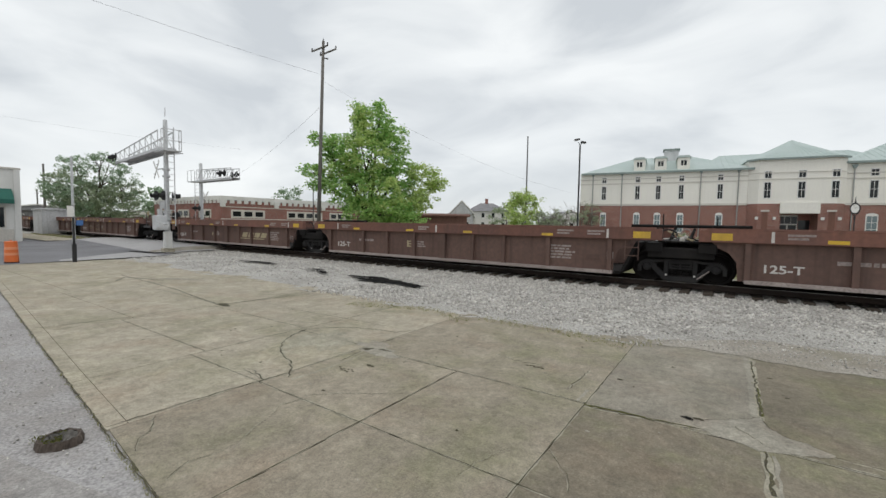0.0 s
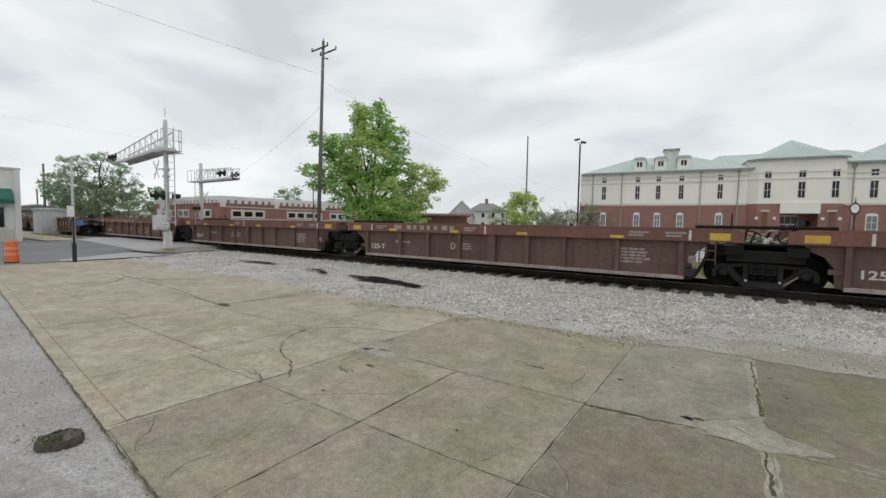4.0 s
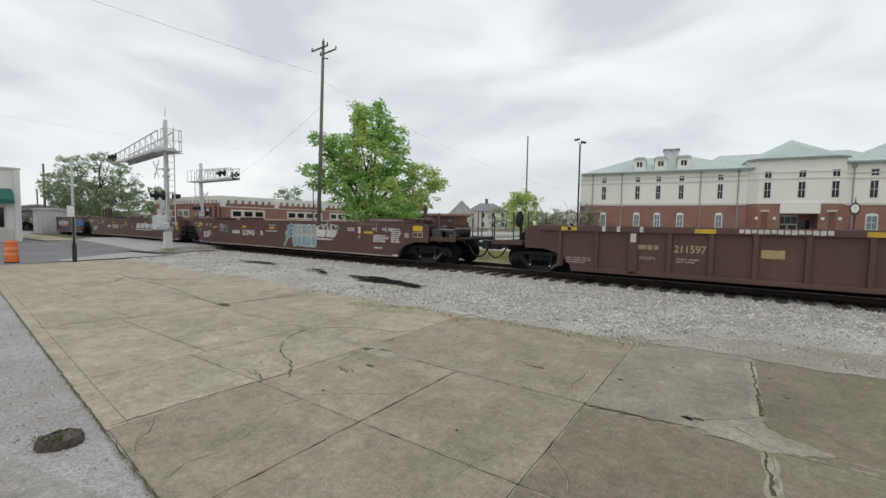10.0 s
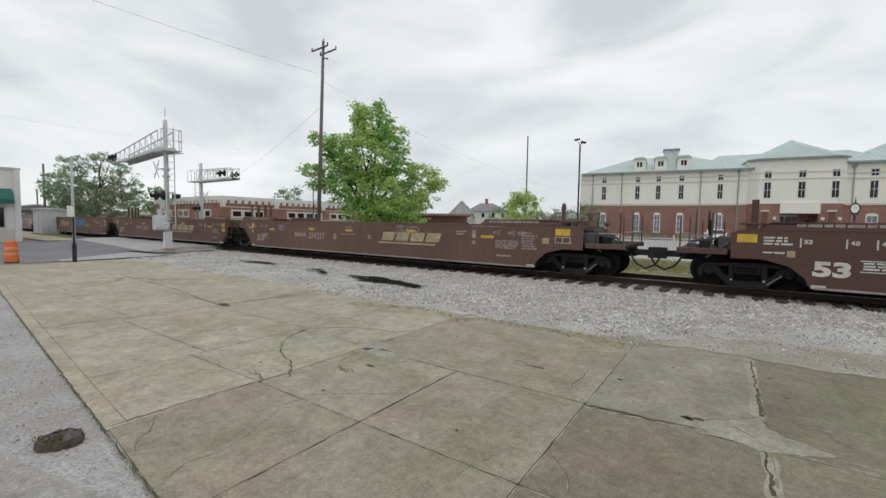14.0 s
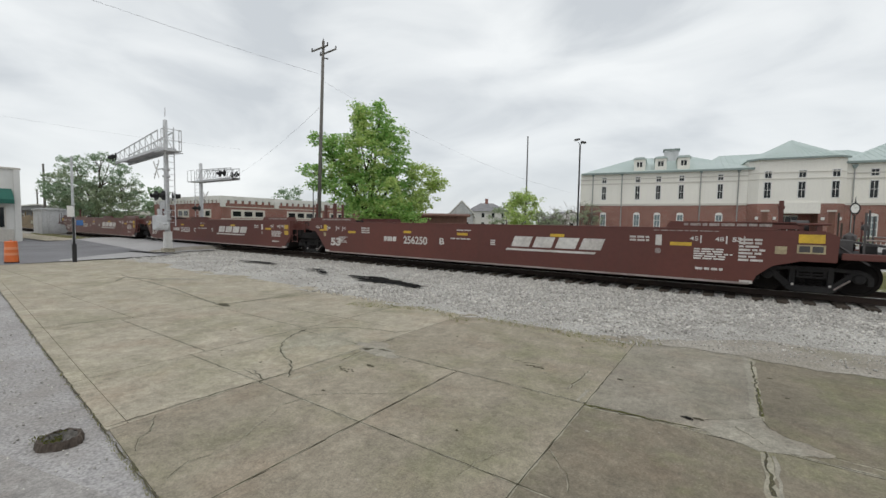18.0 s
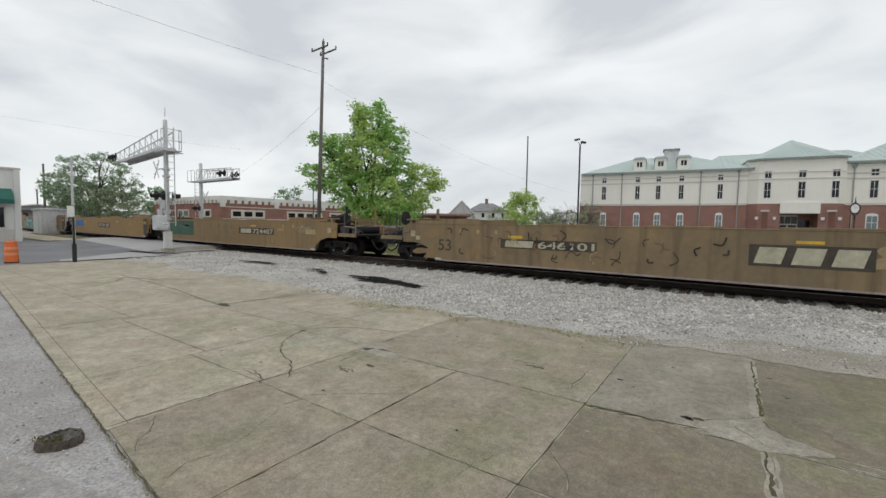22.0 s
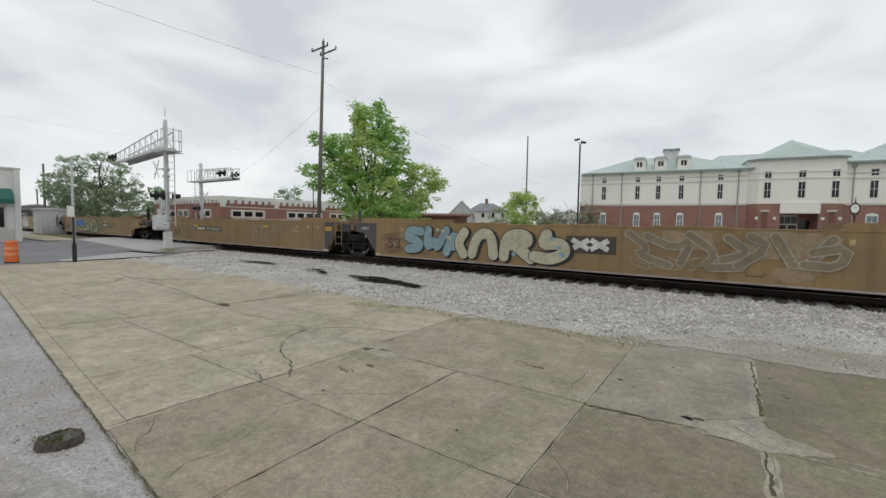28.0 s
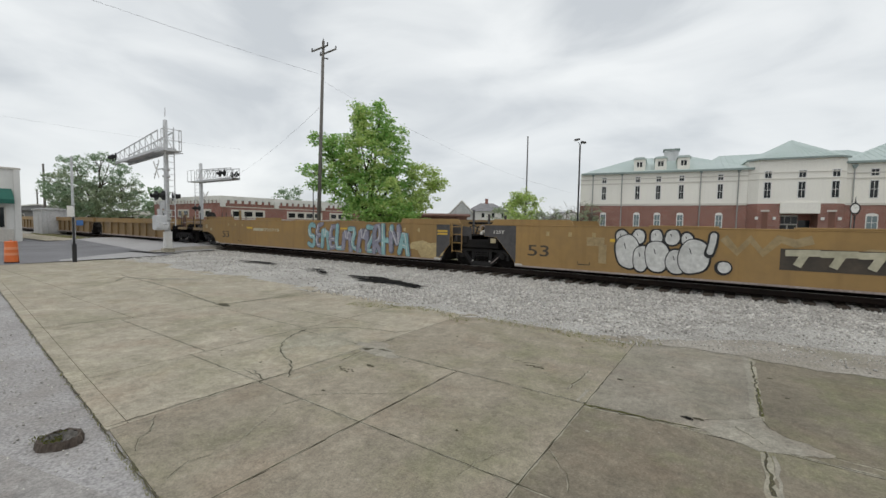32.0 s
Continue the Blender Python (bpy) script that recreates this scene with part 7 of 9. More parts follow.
            if si == 1 and i == 2:
                scrawl(k, -6.3, -3.4, 0.4, 1.42, 5, "spray_pale", 0.028, 19)
                scrawl(k, -0.45, 0.1, 0.7, 1.3, 1, "spray_pale", 0.022, 21)
                scrawl(k, 1.8, 3.0, 1.0, 1.35, 4, "spray_pale", 0.022, 22)
    # single yellow unit
    k = Car(-349.8, -368.1, "smooth", "yellow_dirty", "soiled yellow steel well car with black number board", "e", "e", "yellow well units")
    tan_marks(k, 7)
    plate_text(k, "646101", -4.97, -1.86, 0.75, 1.05)
    emblem_plate(k, 1.73, 3.94, 0.64, 1.16)
    rnd = random.Random(71)
    for j in range(40):
        x, z = rnd.uniform(-7.0, 1.5), rnd.uniform(0.45, 1.3)
        a, r = rnd.uniform(0, 6.28), rnd.uniform(0.12, 0.3)
        stroke(k, rounded([(x, z), (x + r * math.cos(a), z + r * math.sin(a)), (x + 1.5 * r * math.cos(a + 0.9), z + 1.3 * r * math.sin(a + 0.9))], 2), rnd.uniform(0.02, 0.06), rnd.choice(("black_decal", "black_decal", "spray_black", "spray_haze", "spray_rust")), 2 + 0.02 * j)
    mist(k, 4.2, 4.9, 0.6, 1.2, 3, "spray_haze", 330)
    mist(k, -8.3, -5.6, 0.3, 1.3, 4, "yellow", 200)
    mist(k, 4, 8, 0.5, 1.3, 5, "spray_tan", 240)
    # first yellow three-unit set
    ends = [-372.0, -390.6, -409.2, -427.9]
    looks = ["yellow well car with green block and white outlined tag", "plain weathered yellow well car", "yellow well car covered in teal and black spray lettering"]
    for i, (a, c) in enumerate(zip(ends, ends[1:])):
        k = Car(a, c, "smooth", ("yellow", "yellow_clean", "yellow")[i], looks[i], "e" if i == 0 else "a", "e" if i == 2 else "a", "yellow well units")
        tan_marks(k, 9 + i)
        front_panel(k)
        if i < 2:
            plate(k, dark_end(k), "grey_steel", "dark_end_panel")
            t = k.text("125 T", -k.h + 0.72, -k.h + 1.15, 1.22, 1.33, "white_decal", 0.02)
            t.location.y -= 0.003
        if i == 0:
            k.bar(-6.95, -3.6, 0.55, 1.42, "spray_green", "sprayed_block")
            for x in (-3.3, -2.5, -1.7, -0.9, -0.2, 0.5):
                stroke(k, [(x, 0.55), (x, 1.38), (x + 0.5, 1.36), (x + 0.5, 0.95), (x, 0.93), (x + 0.52, 0.56)], 0.035, "spray_pale", 2)
            plate_text(k, "724407", 1.5, 4.7, 0.80, 1.12)
            scrawl(k, 6.6, 7.6, 1.0, 1.25, 4, "spray_pale", 0.025, 25)
            k.bar(7.2, 7.9, 0.92, 1.14, "tan_decal", "rust_patch")
        if i == 1:
            emblem_plate(k, -1.35, 1.25, 0.74, 1.12, worn=True)
        if i == 2:
            for j in range(22):
                rnd = random.Random(j)
                shape(k, blob_points(rnd.uniform(-6.8, 5.8), rnd.uniform(0.5, 1.2), rnd.uniform(0.4, 0.8), rnd.uniform(0.15, 0.35), 500 + j, 0.2), "spray_purple", 0.6 + 0.03 * j)
            sprayed(k, -6.2, -0.05, 0.28, 1.46, TEAL_FORMS, 0.36, ["spray_teal", "spray_aqua", "spray_teal"], "spray_black", 0.022, halo="spray_aqua", halo_edge=0.05)
            dabs(k, -6.2, -0.05, 0.28, 1.46, [(0.06, 0.2), (0.24, 0.3), (0.42, 0.2), (0.6, 0.3), (0.86, 0.2), (0.5, 0.7)], 0.13, "spray_aqua", 4.0, 610)
            k.bar(-5.1, -4.7, 1.10, 1.19, "yellow_decal", "reflector", y=k.face() - 0.062)
            k.bar(-2.35, -1.95, 1.12, 1.21, "yellow_decal", "reflector", y=k.face() - 0.062)
            t = k.lines(-4.7, -2.5, 0.98, 1.10, 1, "spray_white", 77)
            t.location.y -= 0.062
            sprayed(k, 0.98, 5.5, 0.27, 1.47, DARK_FORMS, 0.30, "spray_black", "spray_black", 0.02, halo="spray_white", halo_edge=0.065, times=1)
            dabs(k, 0.98, 5.5, 0.27, 1.47, [(0.14, 0.33), (0.30, 0.6), (0.57, 0.36), (0.75, 0.62), (0.80, 0.2), (0.92, 0.32), (0.12, 0.1), (0.5, 0.08)], 0.12, "spray_sage", 4.6, 640)
            dabs(k, 0.98, 5.5, 0.27, 1.47, [(0.03, 0.28), (0.07, 0.2), (0.12, 0.52), (0.26, 0.85), (0.29, 0.78), (0.53, 0.25), (0.57, 0.18), (0.60, 0.86), (0.66, 0.72), (0.72, 0.85), (0.74, 0.2), (0.88, 0.5)], 0.09, "spray_teal", 4.75, 660)
            for x in (1.55, 4.75):
                k.bar(x, x + 0.42, 1.10, 1.19, "yellow_decal", "reflector", y=k.face() - 0.062)
            scrawl(k, 5.45, 5.95, 0.82, 1.05, 3, "spray_white", 0.05, 26)
    # second yellow set
    ends = [-431.9, -449.7, -468.6, -486.75]
    looks = ["weathered yellow well car with pale scrawled words", "yellow well car with blue and cream bubble letters", "plain yellow well car with a black number board"]
    for i, (a, c) in enumerate(zip(ends, ends[1:])):
        k = Car(a, c, "smooth", "yellow", looks[i], "e" if i == 0 else "a", "e" if i == 2 else "a", "yellow well units")
        tan_marks(k, 19 + i, fifty=i != 1)
        front_panel(k)
        if i < 2:
            plate(k, dark_end(k), "grey_steel", "dark_end_panel")
            t = k.text("125T", -k.h + 0.72, -k.h + 1.12, 1.22, 1.33, "white_decal", 0.02)
            t.location.y -= 0.003
        if i == 0:
            t = k.text("GIVE ME", -5.85, -3.3, 0.72, 1.2, "spray_pale", 0.0)
            t.location.y -= 0.004
            scrawl(k, -3.0, 2.0, 0.6, 1.3, 6, "spray_tan", 0.03, 27)
            scrawl(k, -7.5, -6.6, 0.9, 1.3, 2, "spray_tan", 0.03, 28)
        if i == 1:
            t = k.text("53", -7.28, -6.63, 0.52, 0.92, "black_decal", 0.0)
            mist(k, -7.6, -6.2, 0.4, 1.3, 3, "spray_rust", 320)
            t.location.y -= 0.004
            sprayed(k, -6.45, -3.75, 0.28, 1.47, BLUE_FORMS, 0.33, "spray_blue", "spray_black", 0.026, drop=0.08)
            dabs(k, -6.45, -3.75, 0.28, 1.47, [(0.60, 0.85), (0.68, 0.82), (0.78, 0.62), (0.76, 0.14)], 0.075, "spray_cream", 3.2, 700)
            sprayed(k, -3.95, 0.0, 0.28, 1.44, CREAM_FORMS, 0.36, "spray_cream", "spray_black", 0.028, 3.3, drop=0.09)
            dabs(k, -3.95, 0.0, 0.28, 1.44, [(0.55, 0.25), (0.93, 0.5), (0.96, 0.3), (0.88, 0.72)], 0.09, "spray_blue", 4.0, 720)
            k.bar(-0.06, 1.38, 0.71, 1.23, "black_decal", "emblem_plate")
            for q in range(2):
                stroke(k, [(0.12 + 0.55 * q, 0.84), (0.62 + 0.55 * q, 1.12)], 0.15, "spray_white", 3)
                stroke(k, [(0.12 + 0.55 * q, 1.12), (0.62 + 0.55 * q, 0.84)], 0.15, "spray_white", 3.1)
            mist(k, 2.2, 6.6, 0.5, 1.3, 12, "spray_tan", 260)
            sprayed(k, 1.7, 6.3, 0.38, 1.46, SHARD_FORMS, 0.17, "spray_taupe", "spray_pale", 0.03, times=1)
            scrawl(k, 1.8, 3.4, 0.4, 0.75, 4, "spray_pale", 0.02, 34)
        if i == 2:
            plate_text(k, "724667", -4.45, -1.42, 0.86, 1.12)
            scrawl(k, 1.6, 3.0, 0.5, 1.3, 3, "spray_pale", 0.03, 30)
            scrawl(k, 3.2, 4.4, 1.0, 1.4, 4, "spray_pale", 0.02, 33)
    # third yellow set
    ends = [-490.55, -509.1, -527.4, -546.25]
    looks = ["ochre yellow well car with sage green block letters", "ochre yellow well car with white bubble letters", "yellow well car with teal and lilac spray lettering"]
    for i, (a, c) in enumerate(zip(ends, ends[1:])):
        k = Car(a, c, "smooth", ("yellow", "yellow_clean", "yellow_clean")[i], looks[i], "e" if i == 0 else "a", "e" if i == 2 else "a", "yellow well units")
        tan_marks(k, 29 + i)
        front_panel(k)
        if i < 2:
            plate(k, dark_end(k), "grey_steel", "dark_end_panel")
            t = k.text("125T", -k.h + 0.72, -k.h + 1.12, 1.22, 1.33, "white_decal", 0.02)
            t.location.y -= 0.003
        if i == 0:
            sprayed(k, -4.3, 1.12, 0.27, 1.45, SAGE_FORMS, 0.23, "spray_sage", "spray_black", 0.024, halo="spray_taupe", halo_edge=0.09, times=1, drop=0.07)
            k.bar(0.7, 2.12, 0.42, 1.42, "spray_taupe", "faded_patch")
            for j in range(9):
                stroke(k, [(0.75 + 0.15 * j, 1.40 - 0.05 * (j % 3)), (0.72 + 0.15 * j, 1.12), (0.78 + 0.15 * j, 1.05 - 0.1 * (j % 2))], 0.04, "spray_pale", 2.2 + 0.02 * j)
                stroke(k, [(1.0 + 0.12 * j, 0.9), (1.0 + 0.12 * j, 0.66), (1.08 + 0.12 * j, 0.62)], 0.025, "spray_pale", 2.2 + 0.02 * j)
            plate_text(k, "732715", 2.09, 4.71, 0.78, 1.06)
        if i == 1:
            rows = [(-4.38, 1.22, 0.15, 0.2), (-3.95, 1.25, 0.15, 0.2), (-3.5, 1.27, 0.14, 0.18), (-3.12, 1.26, 0.16, 0.2), (-2.78, 1.22, 0.13, 0.16),
                    (-4.22, 0.84, 0.30, 0.46), (-3.86, 0.66, 0.2, 0.34), (-3.47, 0.74, 0.28, 0.42), (-3.02, 0.62, 0.22, 0.32), (-2.62, 0.78, 0.34, 0.44)]
            for j, (x, z, rx, rz) in enumerate(rows):
                shape(k, blob_points(x, z, rx + 0.05, rz + 0.05, 800 + j, 0.04, 28, 2.3), "spray_black", 2.0 + 0.01 * j)
            for j, (x, z, rx, rz) in enumerate(rows):
                shape(k, blob_points(x, z, rx + 0.025, rz + 0.025, 800 + j, 0.04, 28, 2.3), "spray_black", 2.2 + 0.14 * j)
                shape(k, blob_points(x, z, rx, rz, 800 + j, 0.04, 28, 2.3), "spray_white", 2.27 + 0.14 * j)
                stroke(k, [(x - rx * 0.3, z + rz * 0.5), (x - rx * 0.15, z + rz * 0.15)], 0.02, "spray_black", 2.3 + 0.14 * j)
            thick_lines(k, [[(-2.2, 1.34), (-2.22, 1.1), (-2.28, 0.88)]], 0.24, "spray_black", 3.9, "letter_outline")
            thick_lines(k, [[(-2.2, 1.34), (-2.22, 1.15), (-2.27, 0.92)]], 0.14, "spray_white", 4.0, "sprayed_letter")
            shape(k, blob_points(-1.97, 0.54, 0.19, 0.19, 4, 0.02, 28, 2.0), "spray_black", 3.9)
            shape(k, blob_points(-1.95, 0.55, 0.14, 0.14, 4, 0.02, 28, 2.0), "spray_white", 4.0)
            k.bar(-5.35, -4.85, 0.95, 1.2, "spray_haze", "faded_patch")
            k.bar(-5.0, -4.78, 0.45, 1.0, "spray_haze", "faded_patch", y=k.face() - 0.003)
            stroke(k, [(-2.0, 1.3), (-1.7, 0.95), (-1.45, 1.28), (-1.2, 0.95), (-0.9, 1.3), (-0.6, 1.2), (-0.3, 1.3)], 0.2, "spray_haze", 1.2)
            k.bar(-0.87, 1.15, 0.58, 1.08, "black_decal", "emblem_plate")
            for q in range(3):
                stroke(k, [(-0.78 + 0.62 * q, 0.98), (-0.16 + 0.62 * q, 1.0)], 0.15, "spray_cream", 3)
                stroke(k, [(-0.42 + 0.62 * q, 0.98), (-0.56 + 0.62 * q, 0.68)], 0.16, "spray_cream", 3.1)
            mist(k, 0.6, 1.7, 0.6, 1.1, 5, "spray_haze", 280)
            for q, x in enumerate((4.0, 4.7, 5.5)):
                stroke(k, [(x, 0.5), (x + 0.3, 1.3), (x + 0.6, 0.55)], 0.2, "spray_tan", 2)
        if i == 2:
            k.bar(-4.1, -3.2, 0.98, 1.12, "spray_cream", "owner_mark", slant=0.03)
            t = k.text("732715", -3.1, -1.85, 0.98, 1.12, "spray_cream", 0.02)
            piece(k, 13, 0.4, 6.4, 0.26, 1.46, 0.2, ["spray_aqua", "spray_lilac"], "spray_black", 12, 0.014, "spray_lilac", "spray_white", 1)
            mist(k, 6.6, 8, 0.3, 0.8, 6, "tan_decal", 290)
    # low yellow ribbed units that follow
    ends = [-549.6, -564.4, -579.2, -594.0]
    for i, (a, c) in enumerate(zip(ends, ends[1:])):
        k = Car(a, c, "low", "yellow", "low yellow steel well car with dark stakes", "e" if i == 0 else "a", "a", "yellow low well units", "yellow_clean")
    for x in (13.8, -1.2, -16.4, -30.82, -35.03, -49.6, -64.4, -79.1, -94, -108.42, -113.09, -131.2, -149.9, -167.71, -172.29, -190.6, -209.15, -227.21, -231.59, -250.1, -268.3, -286.16, -290.99, -309.2, -327.5, -345.56, -350.14, -367.76, -372.34, -390.6, -409.2, -427.56, -432.24, -449.7, -468.6, -486.41, -490.89, -509.1, -527.4, -545.91, -549.78, -564.4, -579.2, -594):
        bogie(x)


build_train()


# ---- crossing signals ----
def lattice_arm(parent, length, z0, z1, zt, direction, n):
    """Walkway truss: two chords below and two rails above, with posts and diagonals."""
    d = direction
    for y in (-0.35, 0.35):
        part("lower_chord", box(B(), min(0, d * length), max(0, d * length), y - 0.06, y + 0.06, z0 - 0.08, z0 + 0.08), "galv", parent, bevel=0.01)
        part("upper_rail", tube(B(), (0, y, z1), (d * length, y, zt), 0.035, 8), "galv", parent)
        for i in range(n + 1):
            x = d * length * i / n
            top = z1 + (zt - z1) * i / n
            part("post", tube(B(), (x, y, z0), (x, y, top), 0.025, 6), "galv", parent)
            if i < n:
                x2 = d * length * (i + 1) / n
                t2 = z1 + (zt - z1) * (i + 1) / n
                part("diagonal", tube(B(), (x, y, z0), (x2, y, t2), 0.022, 6), "galv", parent)
    part("walkway", box(B(), min(0, d * length), max(0, d * length), -0.3, 0.3, z0 + 0.08, z0 + 0.1), "galv", parent)


def flasher(name, parent, at, facing):
    """Pair of round red crossing lamps with black backing discs and hoods."""
    f = put(name, to_mesh("lamp_arm", tube(B(), (-0.45, 0, 0), (0.45, 0, 0), 0.03, 8), "black"), parent, "pair of unlit red flasher lamps", at=at @ Matrix.Scale(0.85, 4))
    for s in (-1, 1):
        bm = B()
        lathe(bm, [(0.30, 0.0), (0.30, facing * 0.02), (0.12, facing * 0.02)], 18, "y", (s * 0.42, 0, 0))
        part("backing_disc", bm, "black", f)
        bm = B()
        lathe(bm, [(0.13, facing * 0.02), (0.14, facing * 0.3), (0.125, facing * 0.3), (0.115, facing * 0.04)], 14, "y", (s * 0.42, 0, 0))
        part("hood", bm, "black", f)
        part("lens", lathe(B(), [(0.10, facing * 0.05), (0.06, facing * 0.08), (0.01, facing * 0.09)], 12, "y", (s * 0.42, 0, 0)), "redlens", f)
    return f


def crossbuck(parent, at):
    cb = put("crossbuck", to_mesh("board", prism(B(), [(-0.62, -0.52), (-0.52, -0.62), (0.62, 0.52), (0.52, 0.62)], -0.012, 0.012), "white", 0), parent, "white X-shaped crossing boards", at=at @ Matrix.Scale(0.8, 4))
    part("board", prism(B(), [(0.62, -0.52), (0.52, -0.62), (-0.62, 0.52), (-0.52, 0.62)], -0.028, -0.014), "white", cb)
    bm = B()
    for s in (-1, 1):
        box(bm, s * 0.3 - 0.15, s * 0.3 + 0.15, -0.031, -0.029, s * 0.3 - 0.02, s * 0.3 + 0.02)
    part("lettering_bar", bm, "black", cb)
    return cb


def signal_near():
    s = thing("crossing_signal", "tall galvanised cantilever crossing signal over the street", "crossing signal", pose(-24.7, 10.1, 0.25, 0, 0, -6.5), "crossing signals")
    part("foundation", box(B(), -0.26, 0.26, -0.26, 0.26, -0.3, 0.02), "concrete", s, "concrete footing", bevel=0.03)
    part("base_plate", box(B(), -0.17, 0.17, -0.17, 0.17, 0.02, 0.9), "white", s, "pale steel base casing", bevel=0.02)
    bm = B()
    lathe(bm, [(0.13, 0.9), (0.12, 3.0), (0.105, 6.7), (0.05, 6.75)], 16)
    part("mast", bm, "galv", s, smooth=True)
    part("finial", tube(B(), (0, 0, 6.9), (0.05, 0, 7.35), 0.02, 6), "galv", s)
    for z in (1.5, 1.85, 3.75, 4.1):
        part("band_clamp", lathe(B(), [(0.15, z), (0.175, z + 0.02), (0.175, z + 0.1), (0.15, z + 0.12)], 14), "galv", s)
    lad = put("ladder", to_mesh("ladder_stile", tube(B(), (0.62, -0.2, 1.2), (0.62, -0.2, 6.3), 0.028, 6), "galv"), s, "caged steel ladder")
    part("ladder_stile", tube(B(), (0.62, 0.2, 1.2), (0.62, 0.2, 6.3), 0.028, 6), "galv", lad)
    for k in range(16):
        part("rung", tube(B(), (0.62, -0.2, 1.4 + 0.31 * k), (0.62, 0.2, 1.4 + 0.31 * k), 0.014, 5), "galv", lad)
    for z in (2.0, 3.6, 5.2):
        part("ladder_bracket", tube(B(), (0.1, 0, z), (0.62, 0, z), 0.025, 6), "galv", lad)
    plat = put("platform", to_mesh("platform", box(B(), -0.4, 1.1, -0.4, 0.4, 5.02, 5.07), "galv"), s, "grated service platform with rails")
    for x, y in ((0.75, -0.4), (0.75, 0.4), (1.1, -0.4), (1.1, 0.4)):
        part("rail_post", tube(B(), (x, y, 5.05), (x, y, 6.1), 0.022, 6), "galv", plat)
    for z in (5.55, 6.1):
        for y in (-0.4, 0.4):
            part("hand_rail", tube(B(), (0.7, y, z), (1.1, y, z), 0.02, 6), "galv", plat)
        part("hand_rail", tube(B(), (1.1, -0.4, z), (1.1, 0.4, z), 0.02, 6), "galv", plat)
    arm = put("arm", to_mesh("arm_collar", box(B(), -0.3, 0.3, -0.4, 0.4, 5.1, 5.28), "galv", 0.01), s, "long lattice arm reaching over the street")
    lattice_arm(arm, 8.9, 5.18, 6.15, 5.75, -1, 8)
    for y, f in ((-0.5, -1), (0.5, 1)):
        flasher("flasher", s, pose(-8.5, y, 5.5), f)
    flasher("flasher", s, pose(0.05, -0.32, 2.78, 0, 0, 12), -1)
    flasher("flasher", s, pose(0.05, 0.3, 2.78, 0, 0, -8), 1)
    crossbuck(s, pose(-1.25, -0.1, 4.25))
    part("bracket", tube(B(), (0, 0, 4.25), (-1.25, -0.06, 4.25), 0.03, 6), "galv", s)
    part("side_arm", tube(B(), (0.1, 0, 4.95), (1.9, 0.2, 4.85), 0.03, 6), "galv", s)
    bm = B()
    box(bm, 0.05, 0.75, -0.7, -0.2, 1.0, 1.75)
    part("gate_mechanism", bm, "galv", s, "grey gate motor case", bevel=0.03)
    bm = B()
    tube(bm, (0.6, -0.5, 1.3), (2.6, -0.7, 1.35), 0.05, 6)
    box(bm, 0.9, 1.7, -0.8, -0.4, 1.15, 1.4)
    part("gate_counterweight", bm, "galv", s, "raised gate counterweight")
    for x in (-0.2, 0.2):
        part("junction_box", box(B(), x - 0.14, x + 0.14, -0.36, -0.2, 1.9 + x, 2.3 + x), "galv", s, bevel=0.01)
    return s


def signal_far():
    s = thing("crossing_signal", "grey cantilever crossing signal beyond the track", "crossing signal", pose(-39.6, 19.0, 0.2), "crossing signals")
    part("foundation", box(B(), -0.45, 0.45, -0.45, 0.45, -0.2, 0.2), "concrete", s)
    bm = B()
    lathe(bm, [(0.17, 0.2), (0.16, 3.0), (0.14, 6.6), (0.05, 6.65)], 14)
    part("mast", bm, "galv", s, smooth=True)
    lad = put("ladder", to_mesh("ladder_stile", tube(B(), (-0.7, -0.2, 1.2), (-0.7, -0.2, 6.0), 0.03, 6), "galv"), s, "steel ladder")
    part("ladder_stile", tube(B(), (-0.7, 0.2, 1.2), (-0.7, 0.2, 6.0), 0.03, 6), "galv", lad)
    for k in range(14):
        part("rung", tube(B(), (-0.7, -0.2, 1.4 + 0.33 * k), (-0.7, 0.2, 1.4 + 0.33 * k), 0.015, 5), "galv", lad)
    plat = put("platform", to_mesh("platform", box(B(), -1.6, 0.4, -0.4, 0.4, 4.98, 5.04), "galv"), s, "service platform with rails")
    for x in (-1.6, -0.9):
        for y in (-0.4, 0.4):
            part("rail_post", tube(B(), (x, y, 5.0), (x, y, 6.0), 0.022, 6), "galv", plat)
    for y in (-0.4, 0.4):
        part("hand_rail", tube(B(), (-1.6, y, 6.0), (-0.3, y, 6.0), 0.02, 6), "galv", plat)
    arm = put("arm", to_mesh("arm_collar", box(B(), -0.22, 0.22, -0.4, 0.4, 4.9, 5.06), "galv", 0.01), s, "lattice arm reaching over the street")
    lattice_arm(arm, 5.7, 5.0, 6.0, 5.85, 1, 6)
    for x in (4.6,):
        flasher("flasher", s, pose(x, -0.5, 5.45), -1)
        flasher("flasher", s, pose(x, 0.5, 5.45), 1)
    crossbuck(s, pose(1.2, -0.2, 3.6))
    part("bracket", tube(B(), (0, 0, 3.6), (1.2, -0.15, 3.6), 0.03, 6), "galv", s)
    flasher("flasher", s, pose(0, -0.35, 2.6), -1)
    part("gate_mechanism", box(B(), 0.1, 0.8, -0.6, -0.1, 0.8, 1.6), "galv", s, bevel=0.03)
    return s


signal_near()
signal_far()


